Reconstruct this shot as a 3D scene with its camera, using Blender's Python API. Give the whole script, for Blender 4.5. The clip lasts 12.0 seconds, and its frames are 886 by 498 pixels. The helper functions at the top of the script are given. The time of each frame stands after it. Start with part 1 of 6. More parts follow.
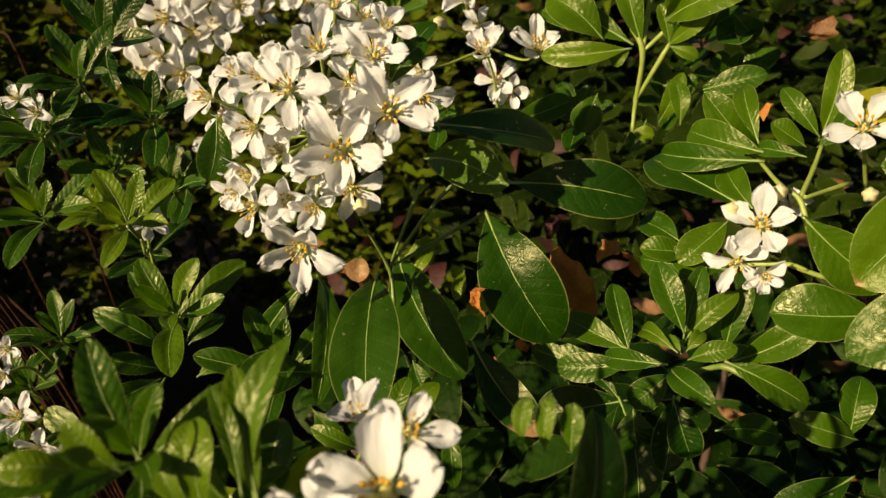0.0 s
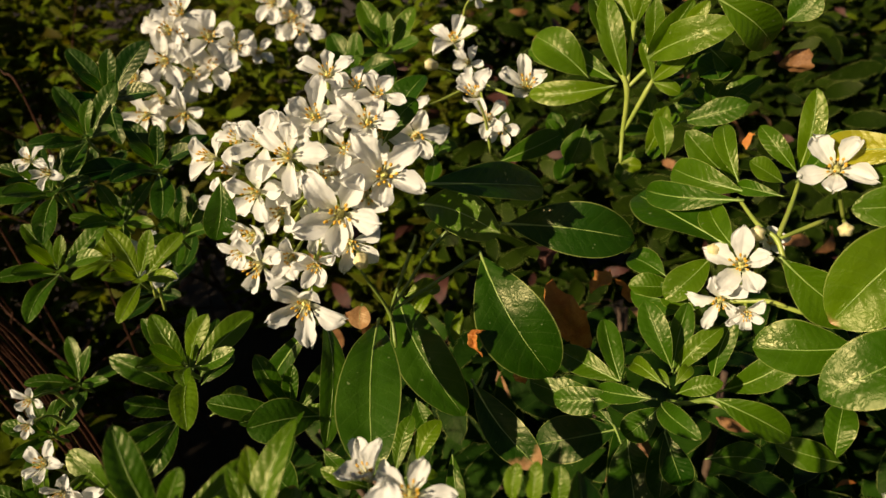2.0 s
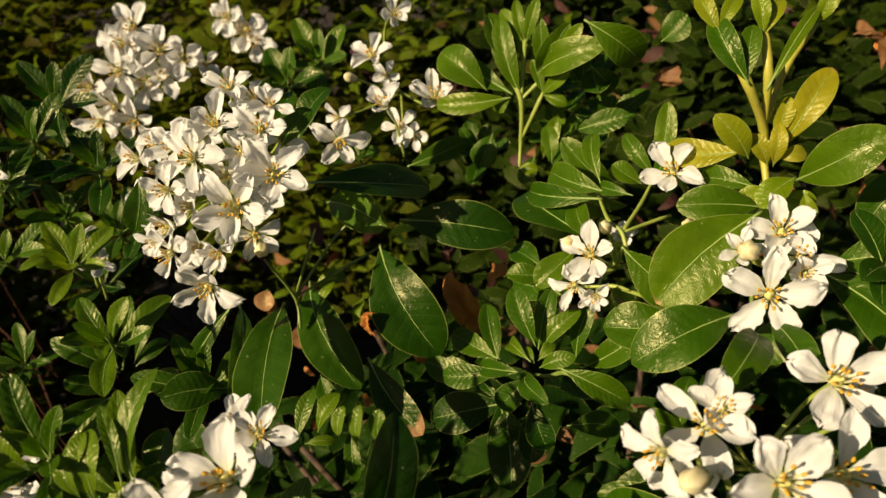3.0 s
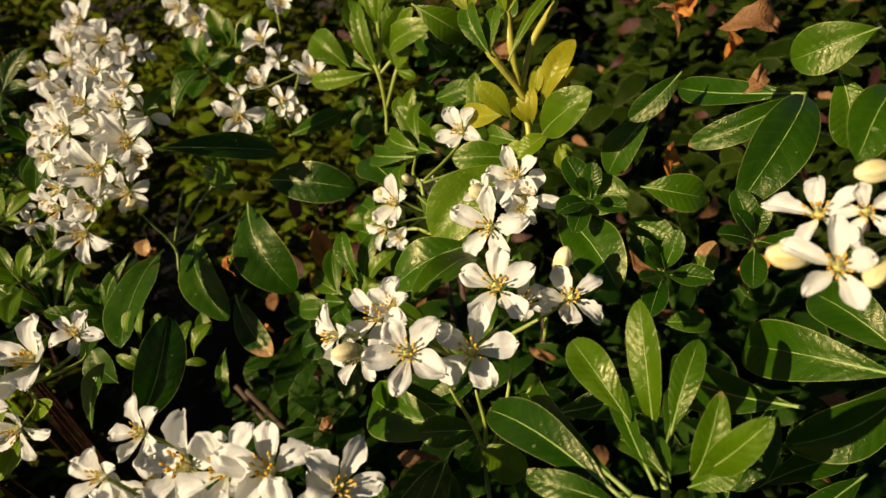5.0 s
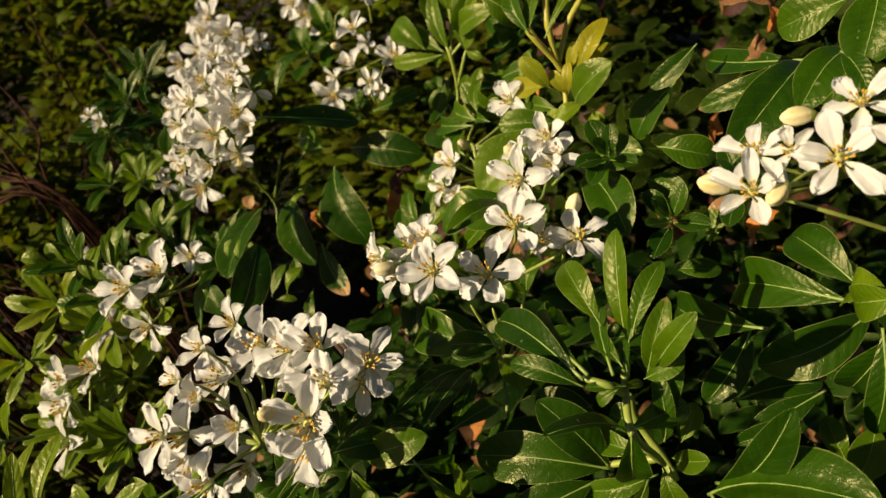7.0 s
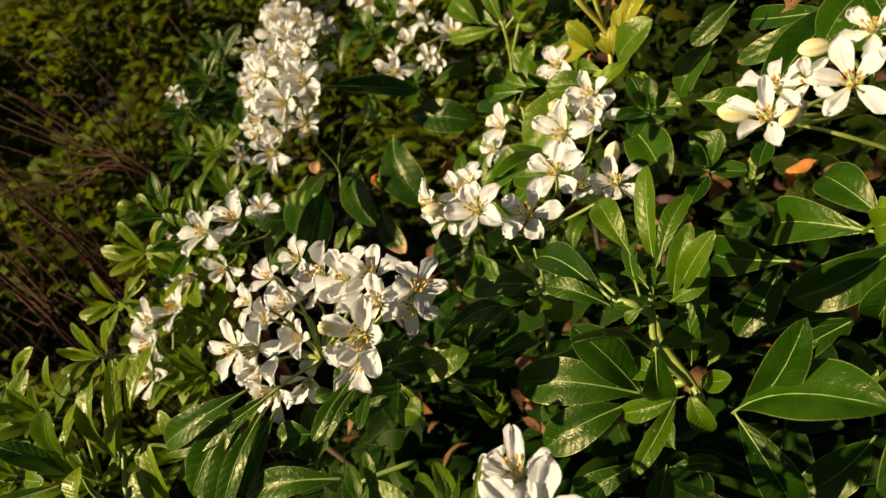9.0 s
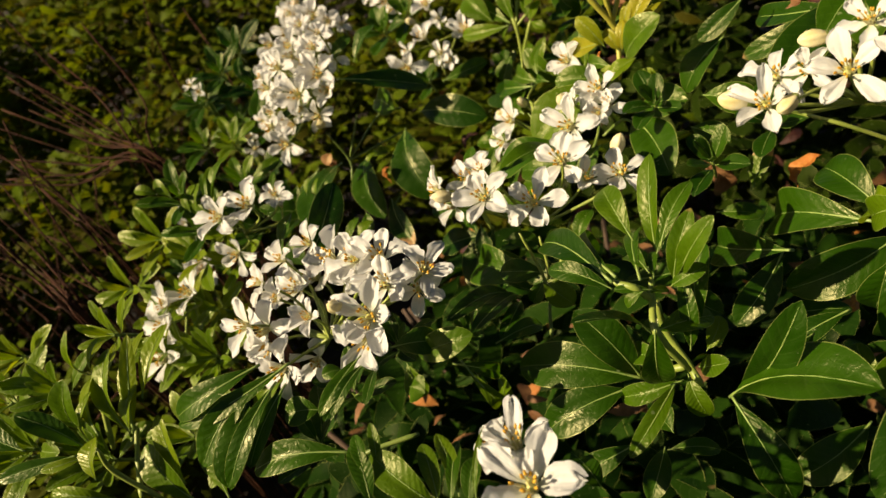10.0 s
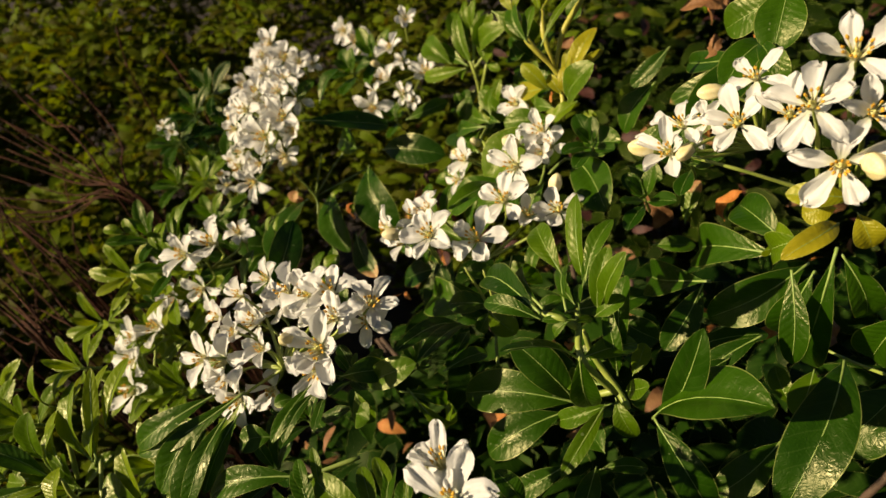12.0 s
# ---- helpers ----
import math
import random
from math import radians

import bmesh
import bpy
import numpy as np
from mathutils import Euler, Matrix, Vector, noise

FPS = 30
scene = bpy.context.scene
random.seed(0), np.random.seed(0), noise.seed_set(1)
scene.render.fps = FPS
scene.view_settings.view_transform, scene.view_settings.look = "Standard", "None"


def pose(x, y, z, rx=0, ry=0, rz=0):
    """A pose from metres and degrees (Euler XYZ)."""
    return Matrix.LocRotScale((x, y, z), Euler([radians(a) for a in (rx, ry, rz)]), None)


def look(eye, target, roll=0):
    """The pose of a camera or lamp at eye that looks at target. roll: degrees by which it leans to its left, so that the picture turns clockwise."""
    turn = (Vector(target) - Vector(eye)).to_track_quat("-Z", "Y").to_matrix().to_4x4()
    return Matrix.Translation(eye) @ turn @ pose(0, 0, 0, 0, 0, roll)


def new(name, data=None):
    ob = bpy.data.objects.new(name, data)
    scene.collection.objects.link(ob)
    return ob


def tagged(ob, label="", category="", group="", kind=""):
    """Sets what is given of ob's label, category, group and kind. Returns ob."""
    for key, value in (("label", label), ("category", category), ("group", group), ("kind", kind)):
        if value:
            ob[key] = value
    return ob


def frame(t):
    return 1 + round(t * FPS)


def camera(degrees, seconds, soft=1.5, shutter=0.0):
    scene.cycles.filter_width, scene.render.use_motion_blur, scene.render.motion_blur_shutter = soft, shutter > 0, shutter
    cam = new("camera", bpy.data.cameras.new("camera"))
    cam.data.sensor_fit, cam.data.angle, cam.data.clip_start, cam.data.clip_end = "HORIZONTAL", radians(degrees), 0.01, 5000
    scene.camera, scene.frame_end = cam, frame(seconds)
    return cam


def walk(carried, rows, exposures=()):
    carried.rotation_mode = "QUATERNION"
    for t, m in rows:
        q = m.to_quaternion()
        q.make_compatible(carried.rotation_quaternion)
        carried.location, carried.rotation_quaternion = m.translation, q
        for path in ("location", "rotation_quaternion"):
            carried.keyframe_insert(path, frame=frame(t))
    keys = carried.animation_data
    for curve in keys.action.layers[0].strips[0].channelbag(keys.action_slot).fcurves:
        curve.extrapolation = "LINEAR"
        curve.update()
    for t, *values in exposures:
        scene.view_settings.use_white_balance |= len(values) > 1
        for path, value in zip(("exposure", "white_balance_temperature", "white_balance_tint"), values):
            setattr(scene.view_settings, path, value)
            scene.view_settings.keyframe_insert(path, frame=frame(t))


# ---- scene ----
# ---- camera ----
cam = camera(66.41, 12.0)
cam.data.dof.use_dof, cam.data.dof.focus_distance, cam.data.dof.aperture_fstop = True, 0.28, 16.0
PATH = [
    (0, (0.02336, 0.01236, 1.05305), (-0.04672, 0.77111, 0.57410), -2.507),
    (0.5, (0.03018, 0.02176, 1.07182), (-0.04937, 0.76965, 0.57753), -4.485),
    (1, (0.03288, 0.02151, 1.07586), (-0.05724, 0.77116, 0.58607), -4.737),
    (1.5, (0.02395, 0.01259, 1.07310), (-0.04456, 0.77371, 0.59770), -2.818),
    (2, (0.02810, 0.01234, 1.07737), (-0.04803, 0.76797, 0.59443), -4.867),
    (2.5, (0.04956, -0.00259, 1.08424), (-0.02418, 0.75174, 0.59890), -4.739),
    (3, (0.07697, -0.02137, 1.08834), (0.01006, 0.74037, 0.61371), -4.271),
    (3.5, (0.10985, -0.04054, 1.08995), (0.05857, 0.71580, 0.60485), -4.093),
    (3.7, (0.12986, -0.04089, 1.09295), (0.08367, 0.71094, 0.60039), -5.351),
    (5.3, (0.20255, -0.08425, 1.09827), (0.05155, 0.65432, 0.60663), -8.791),
    (5.5, (0.21019, -0.08995, 1.09846), (0.03884, 0.64482, 0.60780), -9.856),
    (6, (0.22264, -0.10074, 1.10118), (0.00095, 0.62044, 0.61051), -11.736),
    (6.5, (0.23216, -0.11437, 1.10298), (-0.00408, 0.60604, 0.61802), -11.455),
    (7, (0.23907, -0.12684, 1.10489), (-0.03223, 0.58444, 0.62481), -12.257),
    (7.5, (0.24483, -0.13474, 1.09991), (-0.05543, 0.56020, 0.61318), -13.288),
    (7.7, (0.24871, -0.13989, 1.09858), (-0.06697, 0.55537, 0.62217), -13.773),
    (9.3, (0.25772, -0.16405, 1.09426), (-0.09761, 0.52147, 0.63188), -14.838),
    (9.5, (0.25953, -0.16724, 1.09460), (-0.09721, 0.51859, 0.63376), -14.487),
    (10, (0.26096, -0.16990, 1.09083), (-0.10509, 0.51430, 0.63489), -14.578),
    (10.5, (0.26452, -0.17373, 1.09169), (-0.10227, 0.51560, 0.64415), -14.421),
    (11, (0.27177, -0.17296, 1.09175), (-0.08284, 0.53000, 0.65574), -14.670),
    (11.5, (0.28323, -0.17574, 1.09621), (-0.06706, 0.52878, 0.65924), -14.162),
    (12, (0.28789, -0.17849, 1.10042), (-0.06206, 0.53133, 0.67182), -14.292),
]
walk(cam, [(t, look(eye, target, roll)) for t, eye, target, roll in PATH],
     [(0.0, 0.60), (6.0, 0.56), (7.7, 0.50), (9.3, 0.76), (10.5, 0.76), (12.0, 0.69)])

# ---- light ----
SUN = Vector((-0.66, -0.55, 0.51)).normalized()
world = bpy.data.worlds.new("sky")
scene.world = world
world.use_nodes = True
wn = world.node_tree.nodes
sky = wn.new("ShaderNodeTexSky")
sky.sky_type, sky.sun_disc = "NISHITA", False
sky.sun_elevation, sky.sun_rotation = math.asin(SUN.z), math.atan2(SUN.x, SUN.y)
wn["Background"].inputs["Strength"].default_value = 0.019
world.node_tree.links.new(sky.outputs[0], wn["Background"].inputs["Color"])
lamp = bpy.data.lights.new("sun", "SUN")
lamp.energy, lamp.angle, lamp.color = 5.1, radians(0.6), (1.0, 0.81, 0.53)
sun = new("sun", lamp)
sun.matrix_world = look(SUN * 10, (0, 0, 0))


# ---- materials ----
class Nodes:
    """A small helper to write node materials."""

    def __init__(self, name):
        self.m = bpy.data.materials.new(name)
        self.m.use_nodes = True
        self.t = self.m.node_tree
        self.p = self.t.nodes["Principled BSDF"]
        self.out = self.t.nodes["Material Output"]

    def add(self, kind, **inputs):
        n = self.t.nodes.new("ShaderNode" + kind)
        for k, v in inputs.items():
            self.put(n.inputs[k.replace("_", " ")], v)
        return n

    def put(self, socket, v):
        if isinstance(v, bpy.types.NodeSocket):
            self.t.links.new(v, socket)
        else:
            socket.default_value = v

    def math(self, op, a, b=0.0, clamp=False):
        n = self.t.nodes.new("ShaderNodeMath")
        n.operation, n.use_clamp = op, clamp
        self.put(n.inputs[0], a)
        self.put(n.inputs[1], b)
        return n.outputs[0]

    def ramp(self, v, a, b):
        n = self.t.nodes.new("ShaderNodeMapRange")
        n.interpolation_type = "SMOOTHSTEP"
        self.put(n.inputs["Value"], v)
        self.put(n.inputs["From Min"], a)
        self.put(n.inputs["From Max"], b)
        return n.outputs["Result"]

    def mix(self, f, a, b, mode="MIX"):
        n = self.t.nodes.new("ShaderNodeMix")
        n.data_type, n.blend_type = "RGBA", mode
        self.put(n.inputs["Factor"], f)
        self.put(n.inputs[6], a)
        self.put(n.inputs[7], b)
        return n.outputs[2]

    def noise(self, scale, detail=3.0, coord=None):
        n = self.add("TexNoise", Scale=scale, Detail=detail)
        if coord is not None:
            self.put(n.inputs["Vector"], coord)
        return n.outputs["Fac"]

    def bump(self, height, strength, distance):
        return self.add("Bump", Height=height, Strength=strength, Distance=distance).outputs["Normal"]

    def thin(self, colour, share):
        """Lets part of the light through, as leaves and petals do."""
        tr = self.add("BsdfTranslucent", Color=colour)
        mx = self.add("MixShader", Fac=share)
        self.t.links.new(self.p.outputs[0], mx.inputs[1])
        self.t.links.new(tr.outputs[0], mx.inputs[2])
        self.t.links.new(mx.outputs[0], self.out.inputs["Surface"])


def leaf_material(name, simple=False, low=(0.007, 0.030, 0.002), high=(0.030, 0.085, 0.005), spec=0.46):
    n = Nodes(name)
    info = n.add("ObjectInfo")
    geo = n.add("NewGeometry")
    uv = n.add("TexCoord")
    split = n.add("SeparateXYZ", Vector=uv.outputs["UV"])
    u, v = split.outputs[0], split.outputs[1]
    side = n.math("ABSOLUTE", n.math("SUBTRACT", v, 0.5))
    pos = geo.outputs["Position"]
    rnd = geo.outputs["Random Per Island"] if simple else info.outputs["Random"]
    blot = n.noise(90.0, 4.0, pos)
    fine = n.noise(900.0, 4.0, pos)
    if simple:
        base = n.mix(rnd, (*low, 1), (*high, 1))
    else:
        base = info.outputs["Color"]
    base = n.mix(n.ramp(blot, 0.35, 0.75), base, n.mix(1.0, base, (1.3, 1.25, 1.0, 1), "MULTIPLY"))
    base = n.mix(n.math("MULTIPLY", rnd, 0.35), base, n.mix(1.0, base, (0.75, 0.85, 0.7, 1), "MULTIPLY"))
    # side veins run forward from the midrib
    wave = n.math("SINE", n.math("MULTIPLY", n.math("SUBTRACT", n.math("ADD", u, n.math("MULTIPLY", blot, 0.04)), n.math("MULTIPLY", side, 0.32)), 62.0))
    vein = n.ramp(wave, 0.93, 1.0)
    base = n.mix(n.math("MULTIPLY", vein, 0.05), base, (0.22, 0.32, 0.08, 1))
    edge = n.ramp(side, 0.475, 0.495)
    base = n.mix(n.math("MULTIPLY", edge, 0.55), base, (0.34, 0.38, 0.1, 1))
    # withered brown tips and small pale specks
    brown = n.math("SUBTRACT", 1.0, info.outputs["Alpha"])
    tip = n.ramp(n.math("ADD", u, n.math("MULTIPLY", n.math("SUBTRACT", blot, 0.5), 0.5)), n.math("SUBTRACT", 1.02, brown), n.math("SUBTRACT", 1.12, brown))
    base = n.mix(tip, base, n.mix(fine, (0.30, 0.13, 0.045, 1), (0.48, 0.30, 0.16, 1)))
    speck = n.ramp(n.noise(330.0, 1.0, pos), 0.74, 0.78)
    base = n.mix(n.math("MULTIPLY", speck, 0.35), base, (0.35, 0.4, 0.2, 1))
    n.put(n.p.inputs["Base Color"], base)
    n.put(n.p.inputs["Roughness"], n.math("ADD", 0.29 + 0.14 * simple, n.math("MULTIPLY", n.ramp(blot, 0.3, 0.7), 0.12)))
    n.put(n.p.inputs["Specular IOR Level"], spec)
    n.put(n.p.inputs["Specular Tint"], (1.0, 0.92, 0.54, 1))
    crinkle = n.add("TexNoise", Vector=pos, Scale=360.0, Detail=2.5, Distortion=0.8).outputs["Fac"]
    ridge = n.math("ABSOLUTE", n.math("SUBTRACT", crinkle, 0.5))
    h = n.math("ADD", n.math("MULTIPLY", ridge, 0.9), n.math("MULTIPLY", wave, -0.07))
    h = n.math("ADD", h, n.math("MULTIPLY", n.noise(60.0, 1.0, pos), 1.3))
    h = n.math("ADD", h, n.math("MULTIPLY", fine, 0.07))
    n.put(n.p.inputs["Normal"], n.bump(h, 0.50, 0.0011))
    n.thin(n.mix(1.0, base, (2.2, 1.9, 0.5, 1), "MULTIPLY"), 0.34)
    return n.m


def plain(name, a, b, scale, rough, bump=0.3, dist=0.0005, thin=0.0, spec=0.5):
    """Two tones mixed by grain at two scales."""
    n = Nodes(name)
    pos = n.add("NewGeometry").outputs["Position"]
    big, small = n.noise(scale, 4.0, pos), n.noise(scale * 9, 3.0, pos)
    c = n.mix(n.ramp(n.math("ADD", n.math("MULTIPLY", big, 0.65), n.math("MULTIPLY", small, 0.35)), 0.3, 0.7), (*a, 1), (*b, 1))
    n.put(n.p.inputs["Base Color"], c)
    n.put(n.p.inputs["Roughness"], n.math("ADD", rough - 0.08, n.math("MULTIPLY", small, 0.16)))
    n.put(n.p.inputs["Specular IOR Level"], spec)
    n.put(n.p.inputs["Normal"], n.bump(n.math("ADD", big, n.math("MULTIPLY", small, 0.5)), bump, dist))
    if thin:
        n.thin(c, thin)
    return n.m


def petal_material():
    n = Nodes("petal_white")
    uv = n.add("TexCoord").outputs["UV"]
    split = n.add("SeparateXYZ", Vector=uv)
    u, v = split.outputs[0], split.outputs[1]
    pos = n.add("NewGeometry").outputs["Position"]
    rnd = n.add("ObjectInfo").outputs["Random"]
    streak = n.math("SINE", n.math("ADD", n.math("MULTIPLY", v, 44.0), n.math("MULTIPLY", n.noise(300.0, 2.0, pos), 5.0)))
    c = n.mix(n.ramp(u, 0.0, 0.4), (0.66, 0.68, 0.44, 1), (0.745, 0.74, 0.735, 1))
    c = n.mix(n.math("MULTIPLY", rnd, 0.35), c, (0.73, 0.72, 0.67, 1))
    c = n.mix(n.math("MULTIPLY", n.ramp(streak, 0.4, 1.0), 0.04), c, (0.7, 0.68, 0.55, 1))
    age = n.math("MULTIPLY", n.ramp(n.noise(260.0, 2.0, pos), 0.66, 0.76), 0.3)
    c = n.mix(age, c, (0.62, 0.52, 0.32, 1))
    n.put(n.p.inputs["Base Color"], c)
    n.put(n.p.inputs["Roughness"], 0.55)
    n.put(n.p.inputs["Specular IOR Level"], 0.25)
    n.put(n.p.inputs["Normal"], n.bump(n.math("ADD", n.noise(260.0, 3.0, pos), n.math("MULTIPLY", streak, 0.03)), 0.5, 0.0012))
    n.thin((0.86, 0.85, 0.79, 1), 0.34)
    return n.m


LEAF = leaf_material("leaf_green")
# inner leaves are coloured darker than LEAF to stand in for shade
INNER = leaf_material("inner_leaf_shade_green", True, (0.005, 0.020, 0.002), (0.020, 0.055, 0.004), 0.12)
RIB = plain("midrib_pale", (0.15, 0.24, 0.045), (0.28, 0.35, 0.09), 200, 0.45)
PETAL = petal_material()
CREAM = plain("bud_cream", (0.74, 0.62, 0.27), (0.80, 0.74, 0.50), 160, 0.5, thin=0.15)
FILAMENT = plain("filament_yellow", (0.62, 0.56, 0.26), (0.74, 0.70, 0.44), 600, 0.5)
ANTHER = plain("anther_yellow", (0.48, 0.25, 0.012), (0.66, 0.40, 0.03), 900, 0.7)
PISTIL = plain("pistil_green", (0.46, 0.45, 0.10), (0.66, 0.62, 0.28), 500, 0.5)
STEM = plain("stem_green", (0.09, 0.15, 0.02), (0.20, 0.25, 0.05), 120, 0.45)
YOUNG = plain("young_stem_green", (0.20, 0.27, 0.04), (0.32, 0.36, 0.07), 120, 0.45)
TWIG = plain("hedge_twig_red", (0.022, 0.010, 0.006), (0.085, 0.034, 0.018), 60, 0.8, 0.4, 0.001, spec=0.12)
GOLDEN = plain("golden_stem", (0.30, 0.30, 0.035), (0.44, 0.38, 0.05), 120, 0.45)
BARK = plain("twig_bark", (0.035, 0.019, 0.011), (0.10, 0.06, 0.035), 80, 0.8, 0.6, 0.001)
SOIL = plain("soil", (0.014, 0.009, 0.006), (0.034, 0.022, 0.013), 30, 0.95, 0.8, 0.01)
DRY = [plain("dead_leaf_" + k, a, b, 130, 0.6, 0.8, 0.0015, thin=0.25) for k, a, b in (
    ("maroon", (0.035, 0.010, 0.007), (0.085, 0.024, 0.014)), ("brown", (0.16, 0.065, 0.02), (0.32, 0.16, 0.06)), ("orange", (0.42, 0.12, 0.015), (0.60, 0.26, 0.05)))]


# ---- builders ----
class Thing:
    """A top-level empty with its place, to hang parts on; slim narrows its petals."""

    def __init__(self, name, label, category, group, at=None):
        self.ob = tagged(new(name), label, category, group)
        self.ob.empty_display_size = 0.01
        self.at = None
        self.slim = 1.0
        if at is not None:
            self.stand(at)

    def stand(self, at):
        self.at = Vector(at)
        self.ob.location = self.at


def mesh_of(name, verts, faces, mats, which=None, uvs=None, smooth=True):
    me = bpy.data.meshes.new(name)
    me.from_pydata([tuple(v) for v in verts], [], faces)
    for m in mats:
        me.materials.append(m)
    if which is not None:
        me.polygons.foreach_set("material_index", which)
    if smooth:
        me.polygons.foreach_set("use_smooth", [True] * len(me.polygons))
    if uvs is not None:
        layer = me.uv_layers.new(name="UVMap")
        flat = []
        for loop in me.loops:
            flat.extend(uvs[loop.vertex_index])
        layer.data.foreach_set("uv", flat)
    me.update()
    return me


def part(name, me, parent, m=None, label=""):
    ob = new(name, me)
    ob.parent = parent
    if m is not None:
        ob.matrix_basis = m
    if label:
        ob["label"] = label
    return ob


def tube_data(points, radii, sides=6):
    """Rings of a tube along points."""
    pts = [Vector(p) for p in points]
    verts, faces = [], []
    for i, p in enumerate(pts):
        d = (pts[min(i + 1, len(pts) - 1)] - pts[max(i - 1, 0)]).normalized()
        a = d.cross(Vector((0.3, 0.2, 0.93)))
        a = a.normalized() if a.length > 1e-4 else Vector((1, 0, 0))
        b = d.cross(a)
        for k in range(sides):
            w = 2 * math.pi * k / sides
            verts.append(p + (a * math.cos(w) + b * math.sin(w)) * radii[i])
    for i in range(len(pts) - 1):
        for k in range(sides):
            k2 = (k + 1) % sides
            faces.append((i * sides + k, i * sides + k2, (i + 1) * sides + k2, (i + 1) * sides + k))
    faces.append(tuple(reversed(range(sides))))
    faces.append(tuple(range((len(pts) - 1) * sides, len(pts) * sides)))
    return verts, faces


def smooth_line(points, steps=5):
    """A Catmull-Rom line through points."""
    p = [Vector(q) for q in points]
    p = [p[0] * 2 - p[1], *p, p[-1] * 2 - p[-2]]
    line = []
    for i in range(1, len(p) - 2):
        for k in range(steps):
            t = k / steps
            line.append(0.5 * (2 * p[i] + (p[i + 1] - p[i - 1]) * t + (2 * p[i - 1] - 5 * p[i] + 4 * p[i + 1] - p[i + 2]) * t * t
                               + (3 * p[i] - p[i - 1] - 3 * p[i + 1] + p[i + 2]) * t ** 3))
    line.append(p[-2])
    return line


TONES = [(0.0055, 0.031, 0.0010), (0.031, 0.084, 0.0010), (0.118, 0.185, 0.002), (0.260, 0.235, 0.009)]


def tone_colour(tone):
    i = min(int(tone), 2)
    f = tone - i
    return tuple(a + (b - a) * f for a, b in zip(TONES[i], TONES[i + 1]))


def blade_data(length, width, droop, shape, fold, rng, nu=16, nv=3, rib=True):
    """A leaflet along x with its upper face to z: obovate, folded along the midrib, wavy at the edge."""
    b = 0.60
    a = max(0.95, b * shape / (1 - shape))
    top = (a / (a + b)) ** a * (b / (a + b)) ** b
    verts, faces, uvs, which = [], [], [], []
    w1, w2, w3 = rng.uniform(0, 6), rng.uniform(0, 6), rng.uniform(-0.06, 0.06)
    twist = rng.uniform(-0.25, 0.25)

    def spine(u):
        return Vector((length * u, length * w3 * math.sin(math.pi * u), length * droop * (1 - (2 * u - 0.9) ** 2 / 0.9)))

    for i in range(nu + 1):
        u = 1 - (1 - i / nu) ** 1.25
        half = width / 2 * (max(u, 1e-4) ** a * max(1 - u, 0.0) ** b / top)
        half = max(half, width * 0.022 if u < 0.9 else width * 0.006)
        c = spine(u)
        for j in range(-nv, nv + 1):
            s = j / nv
            y = half * s
            z = fold * abs(y) * (1 - 0.45 * abs(s)) + 0.10 * half * s * s * math.sin(u * 9 + (w1 if s > 0 else w2))
            z += twist * y * (u - 0.4)
            verts.append(c + Vector((0, y, z)))
            uvs.append((u, 0.5 + 0.5 * s))
    n = 2 * nv + 1
    for i in range(nu):
        for j in range(n - 1):
            faces.append((i * n + j, (i + 1) * n + j, (i + 1) * n + j + 1, i * n + j + 1))
            which.append(0)
    if rib:
        k = len(verts)
        line = [spine(u) + Vector((0, 0, 0.00018)) for u in (-0.05, 0.0, 0.15, 0.32, 0.5, 0.68, 0.85, 0.96)]
        rr = [0.0008, 0.0007, 0.00042, 0.00032, 0.00027, 0.00022, 0.00016, 0.00008]
        tv, tf = tube_data(line, [r * min(1.0, length / 0.05) for r in rr], 5)
        verts += tv
        uvs += [(0.2, 0.5)] * len(tv)
        for face in tf:
            faces.append(tuple(q + k for q in face))
            which.append(1)
    return verts, faces, uvs, which


def shoot(name, label):
    return Thing(name, label, "leafy shoot", "shoots of the shrub")


REF = Vector((-0.25, -0.55, 0.8)).normalized()
leaf_rng = random.Random(4)


def leaf_pose(base, tip, turn):
    ax = (tip - base).normalized()
    up = (REF - ax * REF.dot(ax)).normalized()
    up = Matrix.Rotation(radians(turn), 3, ax) @ up
    side = up.cross(ax)
    return Matrix.Translation(base) @ Matrix((ax, side, up)).transposed().to_4x4()


def leaf(s, base, tip, width, turn, tone, droop, shape, fold, brown=0.0):
    base, tip = Vector(base), Vector(tip)
    if s.at is None:
        s.stand(base)
    data = blade_data((tip - base).length, width, droop * leaf_rng.uniform(0.3, 1.5), shape + leaf_rng.uniform(-0.04, 0.04), fold + leaf_rng.uniform(0.06, 0.30), leaf_rng)
    me = mesh_of("leaf", data[0], data[1], (LEAF, RIB), data[3], data[2])
    ob = part("leaf", me, s.ob, Matrix.Translation(-s.at) @ leaf_pose(base, tip, turn), "leaf with a withered brown patch" if brown > 0.3 else "")
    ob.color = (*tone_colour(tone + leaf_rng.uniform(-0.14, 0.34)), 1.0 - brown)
    return ob


def stem(s, points, radius, tone):
    if s.at is None:
        s.stand(points[0])
    line = smooth_line(points)
    n = len(line)
    v, f = tube_data(line, [radius * (0.75 + 0.35 * i / n) * (1.15 if i % 5 == 0 else 1.0) * (0.55 if i in (0, n - 1) else 1.0) for i in range(n)], 7)
    me = mesh_of("stem", [p - s.at for p in v], f, (GOLDEN if tone > 1.7 else YOUNG if tone > 0.8 else STEM,))
    return part("stem", me, s.ob)


